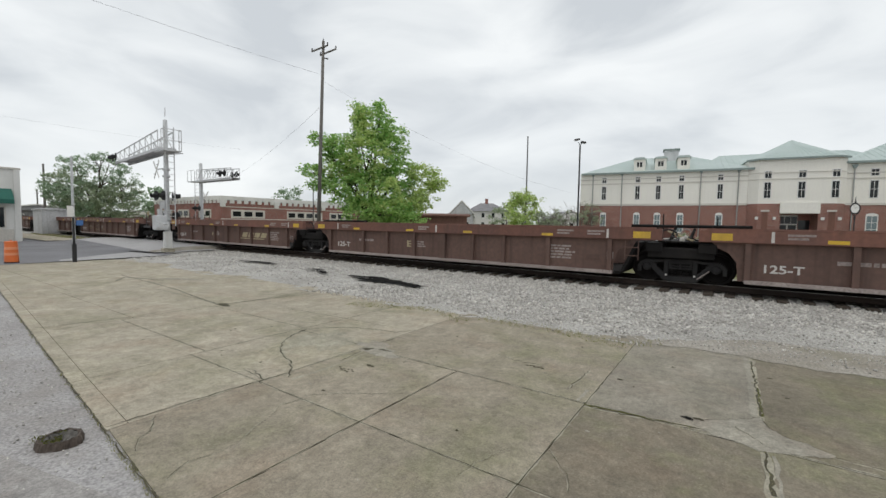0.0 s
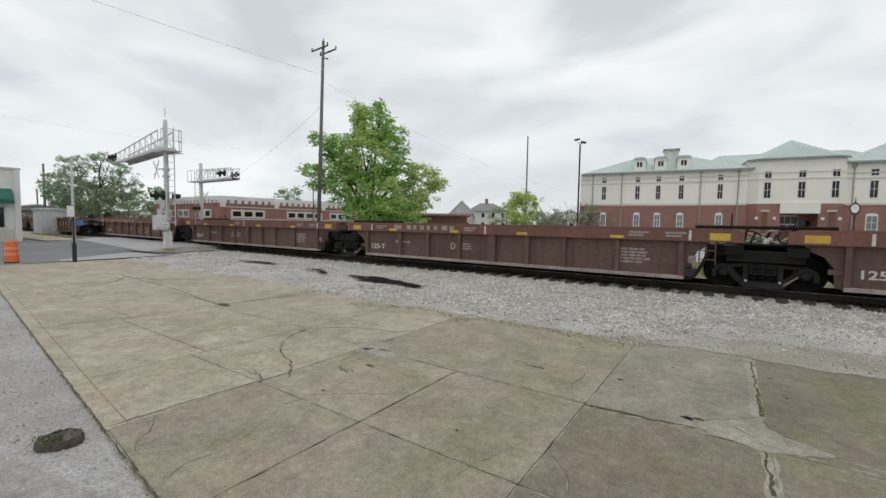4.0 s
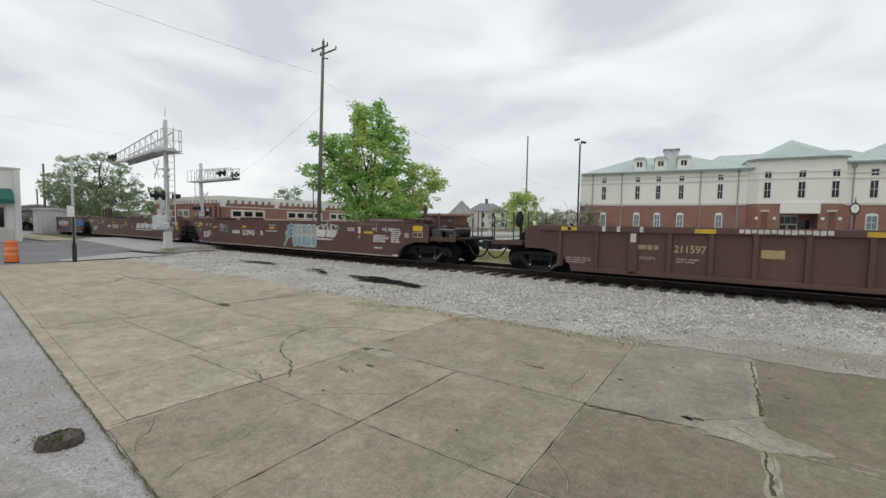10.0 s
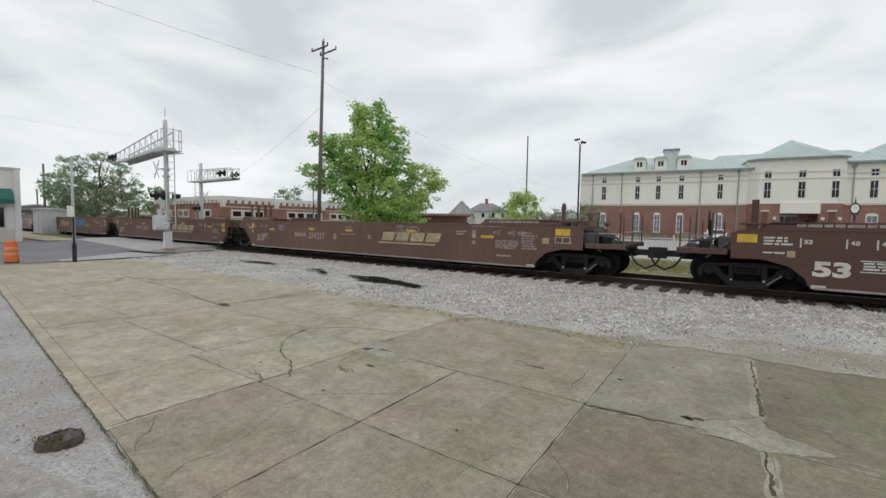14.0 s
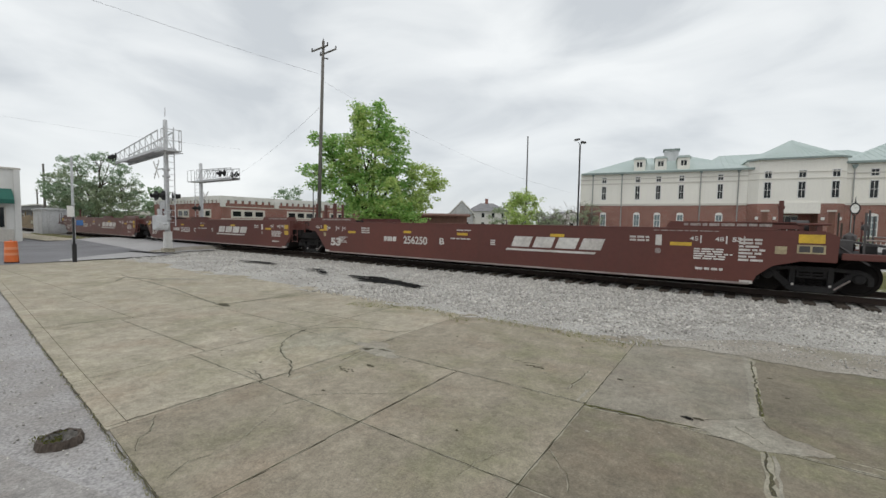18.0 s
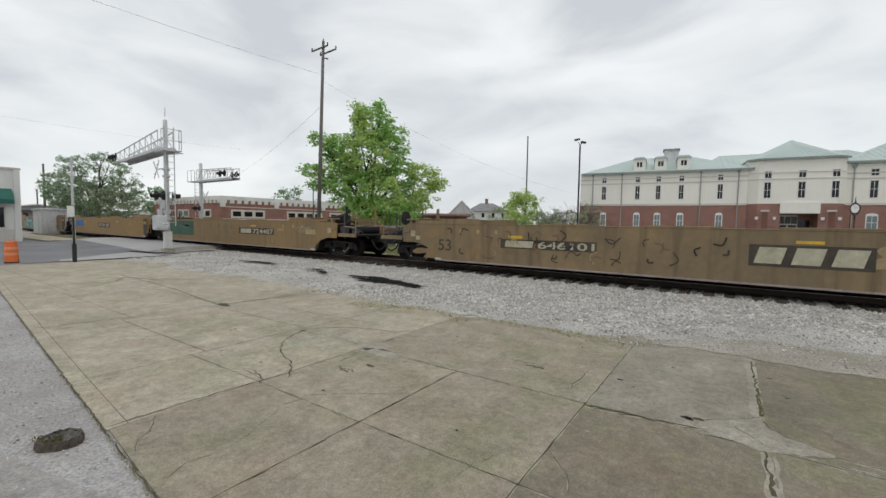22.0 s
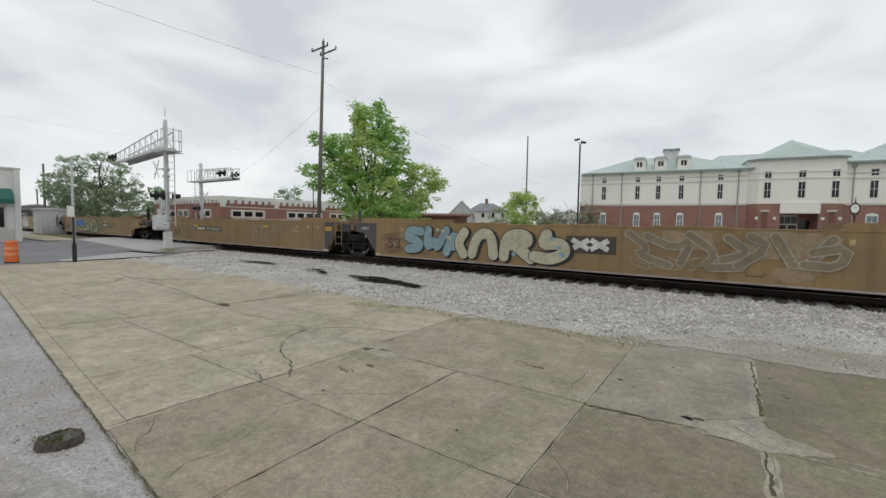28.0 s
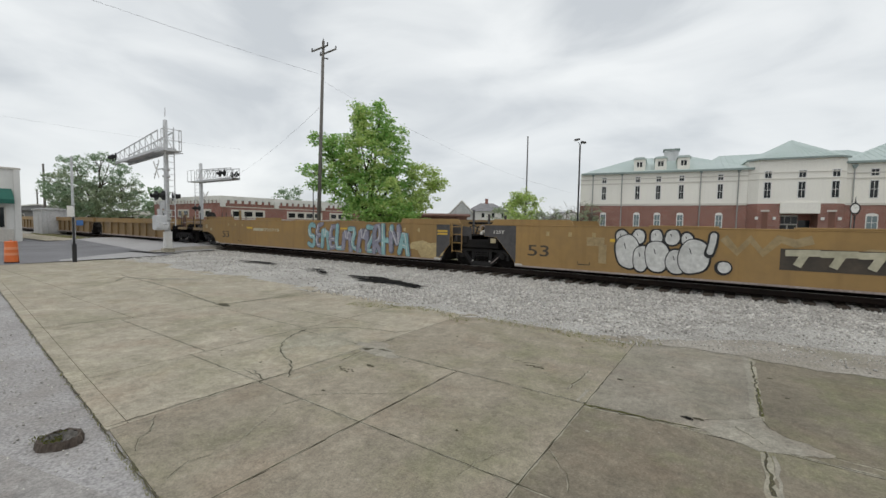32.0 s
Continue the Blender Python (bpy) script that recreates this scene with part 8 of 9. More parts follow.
# ---- poles and wires ----
def utility_pole():
    p = thing("utility_pole", "tall leaning weathered timber utility pole with crossarms", "utility pole", pose(-22.8, 18.4, 0.15))
    top = Vector((-0.33, 0.75, 13.7))
    bm = B()
    tube(bm, (0, 0, -0.3), top, 0.14, 12, 0.09)
    part("pole", bm, "wood_pole", p, smooth=True)
    ax = Vector((RX, RY, 0)).normalized()
    side = Vector((0.55, 0.83, 0))
    for z, off in ((13.15, -0.25), (13.0, 0.3)):
        c = top.lerp(Vector((0, 0, 0)), 1 - z / 13.7)
        c = c + side * off
        a, b_ = c - ax * 0.52 - Vector((0, 0, 0.2)), c + ax * 0.58 + Vector((0, 0, 0.24))
        arm = part("crossarm", tube(B(), a, b_, 0.06, 6), "wood_pole", p)
        for t in (0.04, 0.97):
            q = a.lerp(b_, t)
            part("insulator", lathe(B(), [(0.03, 0.04), (0.05, 0.08), (0.04, 0.12), (0.05, 0.16), (0.03, 0.2)], 8, "z", q), "grey_steel", arm)
    part("top_pin", tube(B(), top, top + Vector((0, 0, 0.15)), 0.03, 6), "grey_steel", p)
    part("guy_bracket", tube(B(), top * 0.92, top * 0.92 + Vector((0.3, 0.2, -0.1)), 0.04, 6), "grey_steel", p)
    return p


utility_pole()


def wire(name, p, q, sag, r, label):
    bm = B()
    p, q = Vector(p), Vector(q)
    n = 14
    prev = None
    for i in range(n + 1):
        t = i / n
        c = p.lerp(q, t) - Vector((0, 0, sag * 4 * t * (1 - t)))
        if prev is not None:
            tube(bm, prev, c, r, 4)
        prev = c
    me = to_mesh(name, bm, "grey_steel")
    return tagged(put(name, me), label, "wire", "overhead wires")


wire("overhead_wire", (-23.1, 19.0, 11.6), (-25.0, -14, 12.4), 0.5, 0.006, "thin overhead wire strung from the pole")
wire("overhead_wire", (-23.1, 19.0, 9.6), (-62, 32, 7.0), 0.8, 0.006, "thin overhead wire strung from the pole")
wire("overhead_wire", (-23.0, 18.9, 11.2), (-14, 44, 5.2), 0.9, 0.004, "thin overhead wire strung from the pole")
wire("overhead_wire", (-60, 3, 12.0), (-45, 26, 9.6), 0.4, 0.005, "thin overhead wire over the street")


def plain_pole(at, h, r, label, mat="wood_pole", arms=0):
    p = thing("utility_pole", label, "utility pole", pose(*at))
    part("pole", tube(B(), (0, 0, -0.2), (0, 0, h), r, 8, r * 0.7), mat, p)
    for k in range(arms):
        part("crossarm", tube(B(), (-0.9, 0.6, h - 0.5 - 0.7 * k), (0.9, -0.6, h - 0.5 - 0.7 * k), 0.06, 6), mat, p)
    return p


plain_pole((-95.2, 20.4, 0), 10.6, 0.2, "distant bare timber pole beyond the crossing")
plain_pole((-164, 33.6, 0), 9.6, 0.22, "far timber pole with crossarms", arms=2)
plain_pole((-24.5, 56.5, 0.1), 14.2, 0.12, "tall slender grey pole behind the trees", "grey_steel")
plain_pole((-52.5, 41.5, 0.1), 7.6, 0.09, "slim pole before the brick building", "grey_steel")
plain_pole((-38.6, 9.75, 0.1), 6.0, 0.10, "grey steel pole beside the street", "galv")


def parking_light():
    p = thing("parking_light", "dark steel parking lot light with twin heads", "street lamp", pose(-12.2, 40.4, 0.2))
    part("footing", lathe(B(), [(0.3, 0), (0.3, 0.6), (0.26, 0.65)], 14), "concrete", p)
    part("pole", tube(B(), (0, 0, 0.6), (-0.05, 0.1, 9.3), 0.09, 10, 0.07), "black", p)
    for s in (-1, 1):
        w = Vector((RX, RY, 0)) * s
        part("arm", tube(B(), (-0.05, 0.1, 9.2), Vector((-0.05, 0.1, 9.5)) + w * 0.2, 0.03, 6), "black", p)
        c = Vector((-0.05, 0.1, 9.6 + 0.12 * -s)) + w * 0.3
        hd = part("lamp_head", box(B(), -0.24, 0.24, -0.16, 0.16, -0.08, 0.08), "grey_steel", p, "flat flood lamp head", bevel=0.03, at=Matrix.Translation(c) @ pose(0, 0, 0, 0, 12 * s, 34))
        part("lens", box(B(), -0.2, 0.2, -0.12, 0.12, -0.095, -0.081), "paleglass", hd)
    return p


parking_light()


def post_clock():
    p = thing("street_clock", "black post clock with round white dials", "clock", pose(8.58, 49.7, 0.2) @ Matrix.Diagonal((0.66, 0.66, 0.95, 1)))
    part("base", lathe(B(), [(0.28, 0), (0.28, 0.25), (0.18, 0.4), (0.14, 0.8), (0.09, 0.9)], 14), "black", p)
    part("post", lathe(B(), [(0.09, 0.9), (0.07, 2.6), (0.13, 2.75), (0.08, 2.9), (0.16, 3.05)], 12), "black", p)
    a = pose(0, 0, 0, 0, 0, -12)
    part("housing", lathe(B(), [(0.45, -0.16), (0.52, -0.12), (0.52, 0.12), (0.45, 0.16)], 28, "y", (0, 0, 3.62)), "black", p, at=a)
    part("dial", lathe(B(), [(0.40, -0.175), (0.40, -0.162)], 28, "y", (0, 0, 3.62)), "clockface", p, "white clock dial", at=a)
    bm = B()
    for k in range(12):
        t = k * math.pi / 6
        box(bm, 0.34 * math.cos(t) - 0.015, 0.34 * math.cos(t) + 0.015, -0.18, -0.176, 3.62 + 0.34 * math.sin(t) - 0.015, 3.62 + 0.34 * math.sin(t) + 0.015)
    part("hour_marks", bm, "black", p, at=a)
    part("hour_hand", tube(B(), (0, -0.185, 3.62), (0.12, -0.185, 3.80), 0.014, 4), "black", p, at=a)
    part("minute_hand", tube(B(), (0, -0.19, 3.62), (-0.08, -0.19, 3.92), 0.01, 4), "black", p, at=a)
    part("crest", lathe(B(), [(0.2, 4.12), (0.1, 4.2), (0.05, 4.35), (0.02, 4.7)], 10), "black", p)
    for s in (-1, 1):
        part("scroll", tube(B(), (s * 0.1, 0, 3.0), (s * 0.36, 0, 3.22), 0.03, 6), "black", p, at=a)
    return p


post_clock()


# ---- fence behind the track ----
def fence():
    f = thing("fence", "pale painted iron picket fence behind the track", "fence", pose(0, 22.0, 0.17))
    post = to_mesh("fence_post", box(B(), -0.03, 0.03, -0.03, 0.03, 0, 1.3), "white", 0.005)
    pick = to_mesh("picket", box(B(), -0.009, 0.009, -0.009, 0.009, 0.08, 1.22), "white")
    x = -19.0
    while x < 14:
        put("post", post, f, at=pose(x, 0, 0))
        for z in (0.15, 1.12):
            part("fence_rail", box(B(), x + 0.03, x + 2.37, -0.014, 0.014, z - 0.018, z + 0.018), "white", f)
        x += 2.4
    x = -12.0
    while x < 12:
        put("picket", pick, f, at=pose(x, 0, 0))
        x += 0.12
    return f


fence()


# ---- parked cars ----
def parked_car(at, style, paint, label):
    c = thing("car", label, "car", pose(*at), "parked cars")
    if style == "sedan":
        low = [(-2.3, 0.35), (-2.25, 0.75), (-2.0, 0.9), (-1.3, 0.95), (1.0, 0.95), (2.1, 0.82), (2.3, 0.62), (2.3, 0.35)]
        cab = [(-1.75, 0.94), (-1.05, 1.40), (0.35, 1.44), (1.15, 0.95)]
        wz, wr, w = 0.33, 0.33, 0.88
    else:
        low = [(-2.35, 0.4), (-2.35, 0.95), (-2.25, 1.08), (0.9, 1.08), (2.1, 0.98), (2.35, 0.75), (2.35, 0.4)]
        cab = [(-2.25, 1.07), (-2.0, 1.70), (0.2, 1.74), (1.05, 1.08)]
        wz, wr, w = 0.37, 0.37, 0.92
    part("body", prism(B(), low, -w, w), paint, c, bevel=0.05)
    cx = [(x * 0.98, z) for x, z in cab]
    bm = prism(B(), cx, -w + 0.14, w - 0.14)
    part("cabin", bm, paint, c, bevel=0.05)
    mid = [(cab[0][0] + 0.32, cab[0][1] + 0.06), (cab[1][0] + 0.12, cab[1][1] - 0.1), (cab[2][0] - 0.1, cab[2][1] - 0.1), (cab[3][0] - 0.3, cab[3][1] + 0.06)]
    part("side_window", prism(B(), mid, -w + 0.13, -w + 0.137), "darkglass", c)
    part("side_window", prism(B(), mid, w - 0.137, w - 0.13), "darkglass", c)
    for a, b_, n in ((cab[0], cab[1], "rear_window"), (cab[3], cab[2], "windscreen")):
        s = -1 if n == "rear_window" else 1
        p0, p1 = Vector((a[0], 0, a[1])).lerp(Vector((b_[0], 0, b_[1])), 0.12), Vector((a[0], 0, a[1])).lerp(Vector((b_[0], 0, b_[1])), 0.86)
        o = 0.012 * s
        raw(n, [(p0.x + o, -w + 0.24, p0.z), (p0.x + o, w - 0.24, p0.z), (p1.x + o, w - 0.28, p1.z), (p1.x + o, -w + 0.28, p1.z)], [(0, 1, 2, 3)], "darkglass", c)
    for x in (-1.42, 1.42):
        for s in (-1, 1):
            wh = put("wheel", to_mesh("tyre", lathe(B(), [(wr * 0.6, -0.1), (wr, -0.09), (wr, 0.09), (wr * 0.6, 0.1)], 20, "y"), "rubber"), c, at=pose(x, s * (w - 0.1), wz))
            part("rim", lathe(B(), [(wr * 0.6, s * 0.09), (wr * 0.55, s * 0.105), (0.05, s * 0.1)], 14, "y"), "carsilver", wh)
    for s in (-1, 1):
        e = low[-1][0]
        part("headlight", box(B(), e - 0.1, e + 0.006, s * (w - 0.3) - 0.16, s * (w - 0.3) + 0.16, 0.62, 0.74), "paleglass", c)
        part("tail_light", box(B(), low[0][0] - 0.006, low[0][0] + 0.1, s * (w - 0.25) - 0.14, s * (w - 0.25) + 0.14, 0.68, 0.82), "redlens", c)
        part("door_mirror", box(B(), 0.75, 0.95, s * w - 0.08, s * w + 0.08, 0.98, 1.12), paint, c, bevel=0.02)
        part("door_seam", box(B(), -0.1, -0.085, s * w - 0.004, s * w + 0.004, 0.45, 0.95), "black", c)
    part("bumper", box(B(), low[-1][0] - 0.05, low[-1][0] + 0.06, -w + 0.08, w - 0.08, 0.38, 0.55), paint, c, bevel=0.03)
    part("grille", box(B(), low[-1][0], low[-1][0] + 0.012, -0.45, 0.45, 0.58, 0.70), "black", c)
    part("number_plate", box(B(), low[-1][0] + 0.062, low[-1][0] + 0.07, -0.16, 0.16, 0.42, 0.52), "white_decal", c)
    return c


parked_car((-1.3, 48.6, 0.22, 0, 0, -89), "sedan", "carwhite", "white sedan parked facing the fence")


def low_hedge():
    """Clipped shrubs along the foot of the hall."""
    for k in range(9):
        u = -9.5 + 2.5 * k + 0.5 * math.sin(5 * k)
        if 6.0 < u < 10.0:
            continue
        h = thing("shrub", "low dark green shrub before the brick wall", "shrub", pose(u, 56.0 + 0.137 * (u + 9.5), 0.18), "shrubs along the hall")
        bm = B()
        for j in range(5):
            limb(bm, (0, 0, -0.03), (0.5 * math.cos(j * 1.3), 0.4 * math.sin(j * 1.3), 0.6), 0.03, 0.01, 900 + 7 * k + j, 2)
        part("branch", bm, "twig", h)
        v, f = leaf_cloud([((0, 0, 0.5), (0.85, 0.6, 0.45 + 0.1 * (k % 2)), 1)], 420, 0.16, 700 + k, 0.4)
        raw("foliage", v, f, "leaf_hazed", h)


low_hedge()


# ---- the stucco and brick hall ----
def window_unit(parent, u, z0, z1, w, y, arched=False, glass="darkglass", sill=True, split=2):
    """Framed window with mullion and panes, set in the wall face at depth y."""
    win = part("window", box(B(), u - w / 2 - 0.07, u + w / 2 + 0.07, y - 0.03, y + 0.05, z0 - 0.05, z1 + 0.07), "white", parent)
    cell_h = (z1 - z0) / split
    for i in range(2):
        for j in range(split):
            a = u - w / 2 + i * w / 2
            part("pane", box(B(), a + 0.02, a + w / 2 - 0.02, y - 0.036, y - 0.031, z0 + j * cell_h + 0.025, z0 + (j + 1) * cell_h - 0.025), glass if not (glass == "mixed") else ("darkglass" if j == 0 else "paleglass"), win)
    if sill:
        part("sill", box(B(), u - w / 2 - 0.14, u + w / 2 + 0.14, y - 0.09, y + 0.02, z0 - 0.13, z0 - 0.05), "trim", win)
    if arched:
        pts = [(u + (w / 2 + 0.07) * math.cos(k * math.pi / 8), z1 + 0.07 + 0.22 * math.sin(k * math.pi / 8)) for k in range(9)]
        part("arch_head", prism(B(), pts, y - 0.028, y + 0.05), "white", win)
    return win


def hall():
    b = thing("civic_building", "long cream stucco and red brick hall with green metal roof", "building", pose(-17.1, 57.33, 0.2, 0, 0, 7.8))
    W0, W1, P0, P1, END = 0.0, 18.5, 18.5, 27.1, 52.0
    zb, ze = 4.28, 8.45
    # left and right wings, projecting entrance block
    part("brick_wall", box(B(), W0, W1, 0, 16, -0.3, zb), "brick", b)
    part("stucco_wall", box(B(), W0 + 0.02, W1, 0.02, 16, zb, ze), "stucco", b)
    part("brick_wall", box(B(), P1, END, 0.4, 16, -0.3, zb), "brick", b)
    part("stucco_wall", box(B(), P1, END - 0.02, 0.42, 16, zb, ze + 0.35), "stucco", b)
    pav = [(P0 + 0.02, 6.0), (P0 + 0.02, 0.1), (P0 + 0.9, -0.75), (P1 - 0.9, -0.75), (P1 - 0.02, 0.1), (P1 - 0.02, 6.0)]
    # entrance block: piers round the open porch
    lo, hi = 21.5, 24.75
    part("brick_wall", prism(B(), [(P0 + 0.02, 6.0), (P0 + 0.02, 0.1), (P0 + 0.9, -0.75), (lo, -0.75), (lo, 6.0)], -0.3, zb + 0.1, "z"), "brick", b)
    part("brick_wall", prism(B(), [(hi, 6.0), (hi, -0.75), (P1 - 0.9, -0.75), (P1 - 0.02, 0.1), (P1 - 0.02, 6.0)], -0.3, zb + 0.1, "z"), "brick", b)
    part("porch_back_wall", box(B(), lo, hi, 1.4, 1.7, -0.3, zb + 0.1), "brick_hazed", b)
    part("porch_beam", box(B(), lo - 0.1, hi + 0.1, -0.95, -0.35, 3.3, zb + 0.25), "stucco", b, "cream lintel over the entrance", bevel=0.03)
    part("porch_ceiling", box(B(), lo, hi, -0.35, 1.4, 3.3, 3.4), "stucco", b)
    part("stucco_wall", prism(B(), [(x, y) for x, y in pav], zb + 0.1, 9.35, "z"), "stucco", b)
    for u0, u1, y, z in ((W0, W1, 0.0, zb), (W0, W1, 0.02, 7.05), (W0, W1, 0.02, 7.62), (P1, END, 0.4, zb), (P1, END, 0.42, 7.05), (P1, END, 0.42, 7.62)):
        part("string_course", box(B(), u0 - 0.03, u1, y - 0.07, y + 0.01, z - 0.05, z + (0.2 if z == zb else 0.07)), "trim", b, bevel=0.01)
    for z in (7.05, 7.75):
        part("string_course", prism(B(), [(P0 + 0.0, 0.1), (P0 + 0.87, -0.81), (P1 - 0.87, -0.81), (P1, 0.1), (P1 - 0.1, 0.1), (P0 + 0.1, 0.1)], z, z + 0.08, "z"), "trim", b)
    # windows
    for u in (3.0, 7.0, 9.35, 11.85, 15.85):
        window_unit(b, u, 1.0, 3.1, 0.6, 0.0, True, "paleglass", split=3)
        window_unit(b, u, 5.02, 6.72, 0.5, 0.02, False, "darkglass", False, 2)
        window_unit(b, u, 7.2, 7.85, 0.5, 0.02, False, "darkglass", False, 1)
        part("vent", box(B(), u - 0.1, u + 0.1, -0.02, 0.03, 8.15, 8.25), "trim", b)
    for u in (29.4, 33.2, 36.0, 40.0, 44.0, 48.0):
        window_unit(b, u, 1.0, 3.1, 0.85, 0.4, True, "paleglass", split=3)
        window_unit(b, u, 5.0, 6.8, 0.62, 0.42, False, "darkglass", False, 2)
        window_unit(b, u, 7.3, 8.0, 0.62, 0.42, False, "darkglass", False, 1)
    for u in (20.2, 23.2, 26.0):
        window_unit(b, u, 5.0, 6.75, 0.6, -0.75, False, "darkglass", False, 2)
        window_unit(b, u, 7.2, 7.95, 0.6, -0.75, False, "darkglass", False, 1)
    for u in (20.1, 25.85):
        part("niche", box(B(), u - 0.28, u + 0.28, -0.77, -0.74, -0.2, 3.5), "rustwall", b, "dark brown recessed side door")
        part("niche_lintel", box(B(), u - 0.4, u + 0.4, -0.82, -0.73, 3.5, 3.68), "trim", b)
    for u in (19.35, 20.95, 25.1, 26.5):
        lamp = part("wall_lamp", box(B(), u - 0.14, u + 0.14, -0.92, -0.75, 2.6, 2.92), "white", b, "white boxed wall light", bevel=0.02)
    # entrance doors
    door = part("entrance_door", box(B(), 21.7, 23.5, 1.30, 1.40, -0.2, 3.15), "white", b, "glazed white double entrance door")
    for k in range(2):
        part("pane", box(B(), 21.8 + 0.86 * k, 22.55 + 0.86 * k, 1.285, 1.295, 0.0, 2.05), "darkglass", door)
    for k in range(3):
        part("pane", box(B(), 21.78 + 0.58 * k, 22.3 + 0.58 * k, 1.285, 1.295, 2.2, 3.0), "darkglass", door)
    part("side_light", box(B(), 23.6, 24.6, 1.36, 1.40, -0.2, 2.6), "darkglass", b)
    # downpipes with their hoppers
    for u, y in ((1.6, -0.08), (5.15, -0.08), (13.85, -0.08), (17.6, -0.08), (27.75, 0.32), (38.0, 0.32)):
        dp = part("downpipe", tube(B(), (u, y, 0), (u, y, 8.2), 0.06, 8), "pipe_grey", b)
        part("hopper", prism(B(), [(u - 0.24, 8.5), (u + 0.24, 8.5), (u + 0.1, 8.1), (u - 0.1, 8.1)], y - 0.14, y + 0.12), "greengutter", dp)
    # roofs
    def hip(name, x0, x1, y0, y1, z, top, inset, over=0.45):
        bm = B()
        a = [bm.verts.new(p) for p in ((x0 - over, y0 - over, z), (x1 + over, y0 - over, z), (x1 + over, y1 + over, z), (x0 - over, y1 + over, z))]
        t = [bm.verts.new(p) for p in ((x0 + inset, (y0 + y1) / 2, top), (x1 - inset, (y0 + y1) / 2, top))]
        bm.faces.new((a[0], a[1], t[1], t[0]))
        bm.faces.new((a[1], a[2], t[1]))
        bm.faces.new((a[2], a[3], t[0], t[1]))
        bm.faces.new((a[3], a[0], t[0]))
        bm.faces.new(a[::-1])
        r = part(name, bm, "greenroof", b, "pale green standing seam metal roof")
        n = int((x1 - x0) / 0.6)
        for i in range(1, n):
            x = x0 + (x1 - x0) * i / n
            k = min(1, min(x - x0 + over, x1 - x + over) / (inset + over))
            seam = tube(B(), (x, y0 - over, z + 0.015), (x, y0 - over + ((y1 - y0) / 2 + over) * k, z + 0.015 + (top - z) * k), 0.022, 4)
            part("seam", seam, "greenroof", r)
        part("gutter", box(B(), x0 - over, x1 + over, y0 - over - 0.06, y0 - over + 0.08, z - 0.2, z + 0.03), "greengutter", r)
        return r

    hip("roof", 0.6, 18.6, 0.1, 16, ze + 0.02, 11.3, 5.5)
    hip("roof", P1 + 0.2, END, 0.5, 16, ze + 0.37, 12.0, 6.0)
    hip("roof", 14, 34, 6.5, 20, 9.2, 11.9, 3.0)
    # entrance block: low pyramid roof over its curved parapet
    bm = B()
    ring = [(P0 - 0.2, 4.0), (P0 - 0.2, 0.0), (P0 + 0.8, -1.05), (P1 - 0.8, -1.05), (P1 + 0.2, 0.0), (P1 + 0.2, 4.0), (P1 + 0.2, 9), (P0 - 0.2, 9)]
    vs = [bm.verts.new((x, y, 9.36)) for x, y in ring]
    tip = bm.verts.new(((P0 + P1) / 2 + 0.3, 4.0, 12.05))
    for i in range(8):
        bm.faces.new((vs[i], vs[(i + 1) % 8], tip))
    bm.faces.new(vs[::-1])
    pr = part("entrance_roof", bm, "greenroof", b, "pale green pyramid roof")
    part("gutter", prism(B(), [(P0 - 0.25, 0.0), (P0 + 0.78, -1.1), (P1 - 0.78, -1.1), (P1 + 0.25, 0.0), (P1, 0.0), (P1 - 0.85, -0.9), (P0 + 0.85, -0.9), (P0, 0.0)], 9.2, 9.38, "z"), "greengutter", pr)
    for i in range(1, 14):
        x = P0 + 0.8 + (P1 - P0 - 1.6) * i / 14
        k = 1 - abs(i - 7) / 7.5
        part("seam", tube(B(), (x, -1.05, 9.38), Vector((x, -1.05, 9.38)).lerp(Vector(((P0 + P1) / 2 + 0.3, 4.0, 12.05)), max(0.08, k)), 0.022, 4), "greenroof", pr)
    for u in (7.1, 9.5, 12.0):
        d = part("dormer", box(B(), u - 0.66, u + 0.66, 0.3, 4.0, 8.5, 10.1), "stucco", b, "small stuccoed roof dormer")
        part("dormer_roof", prism(B(), [(u - 0.78, 10.1), (u + 0.78, 10.1), (u + 0.5, 10.35), (u - 0.5, 10.35)], 0.15, 4.4), "greenroof", d)
        for k in (-1, 1):
            part("pane", box(B(), u + k * 0.17 - 0.13, u + k * 0.17 + 0.13, 0.285, 0.296, 9.15, 9.75), "darkglass", d)
    part("roof_vent", box(B(), 9.9, 11.6, 5.5, 7.5, 10.3, 12.0), "galv", b, "boxy rooftop ventilator", bevel=0.05)
    part("vent_cap", box(B(), 9.75, 11.75, 5.35, 7.65, 11.9, 12.05), "greengutter", b)
    return b


hall()


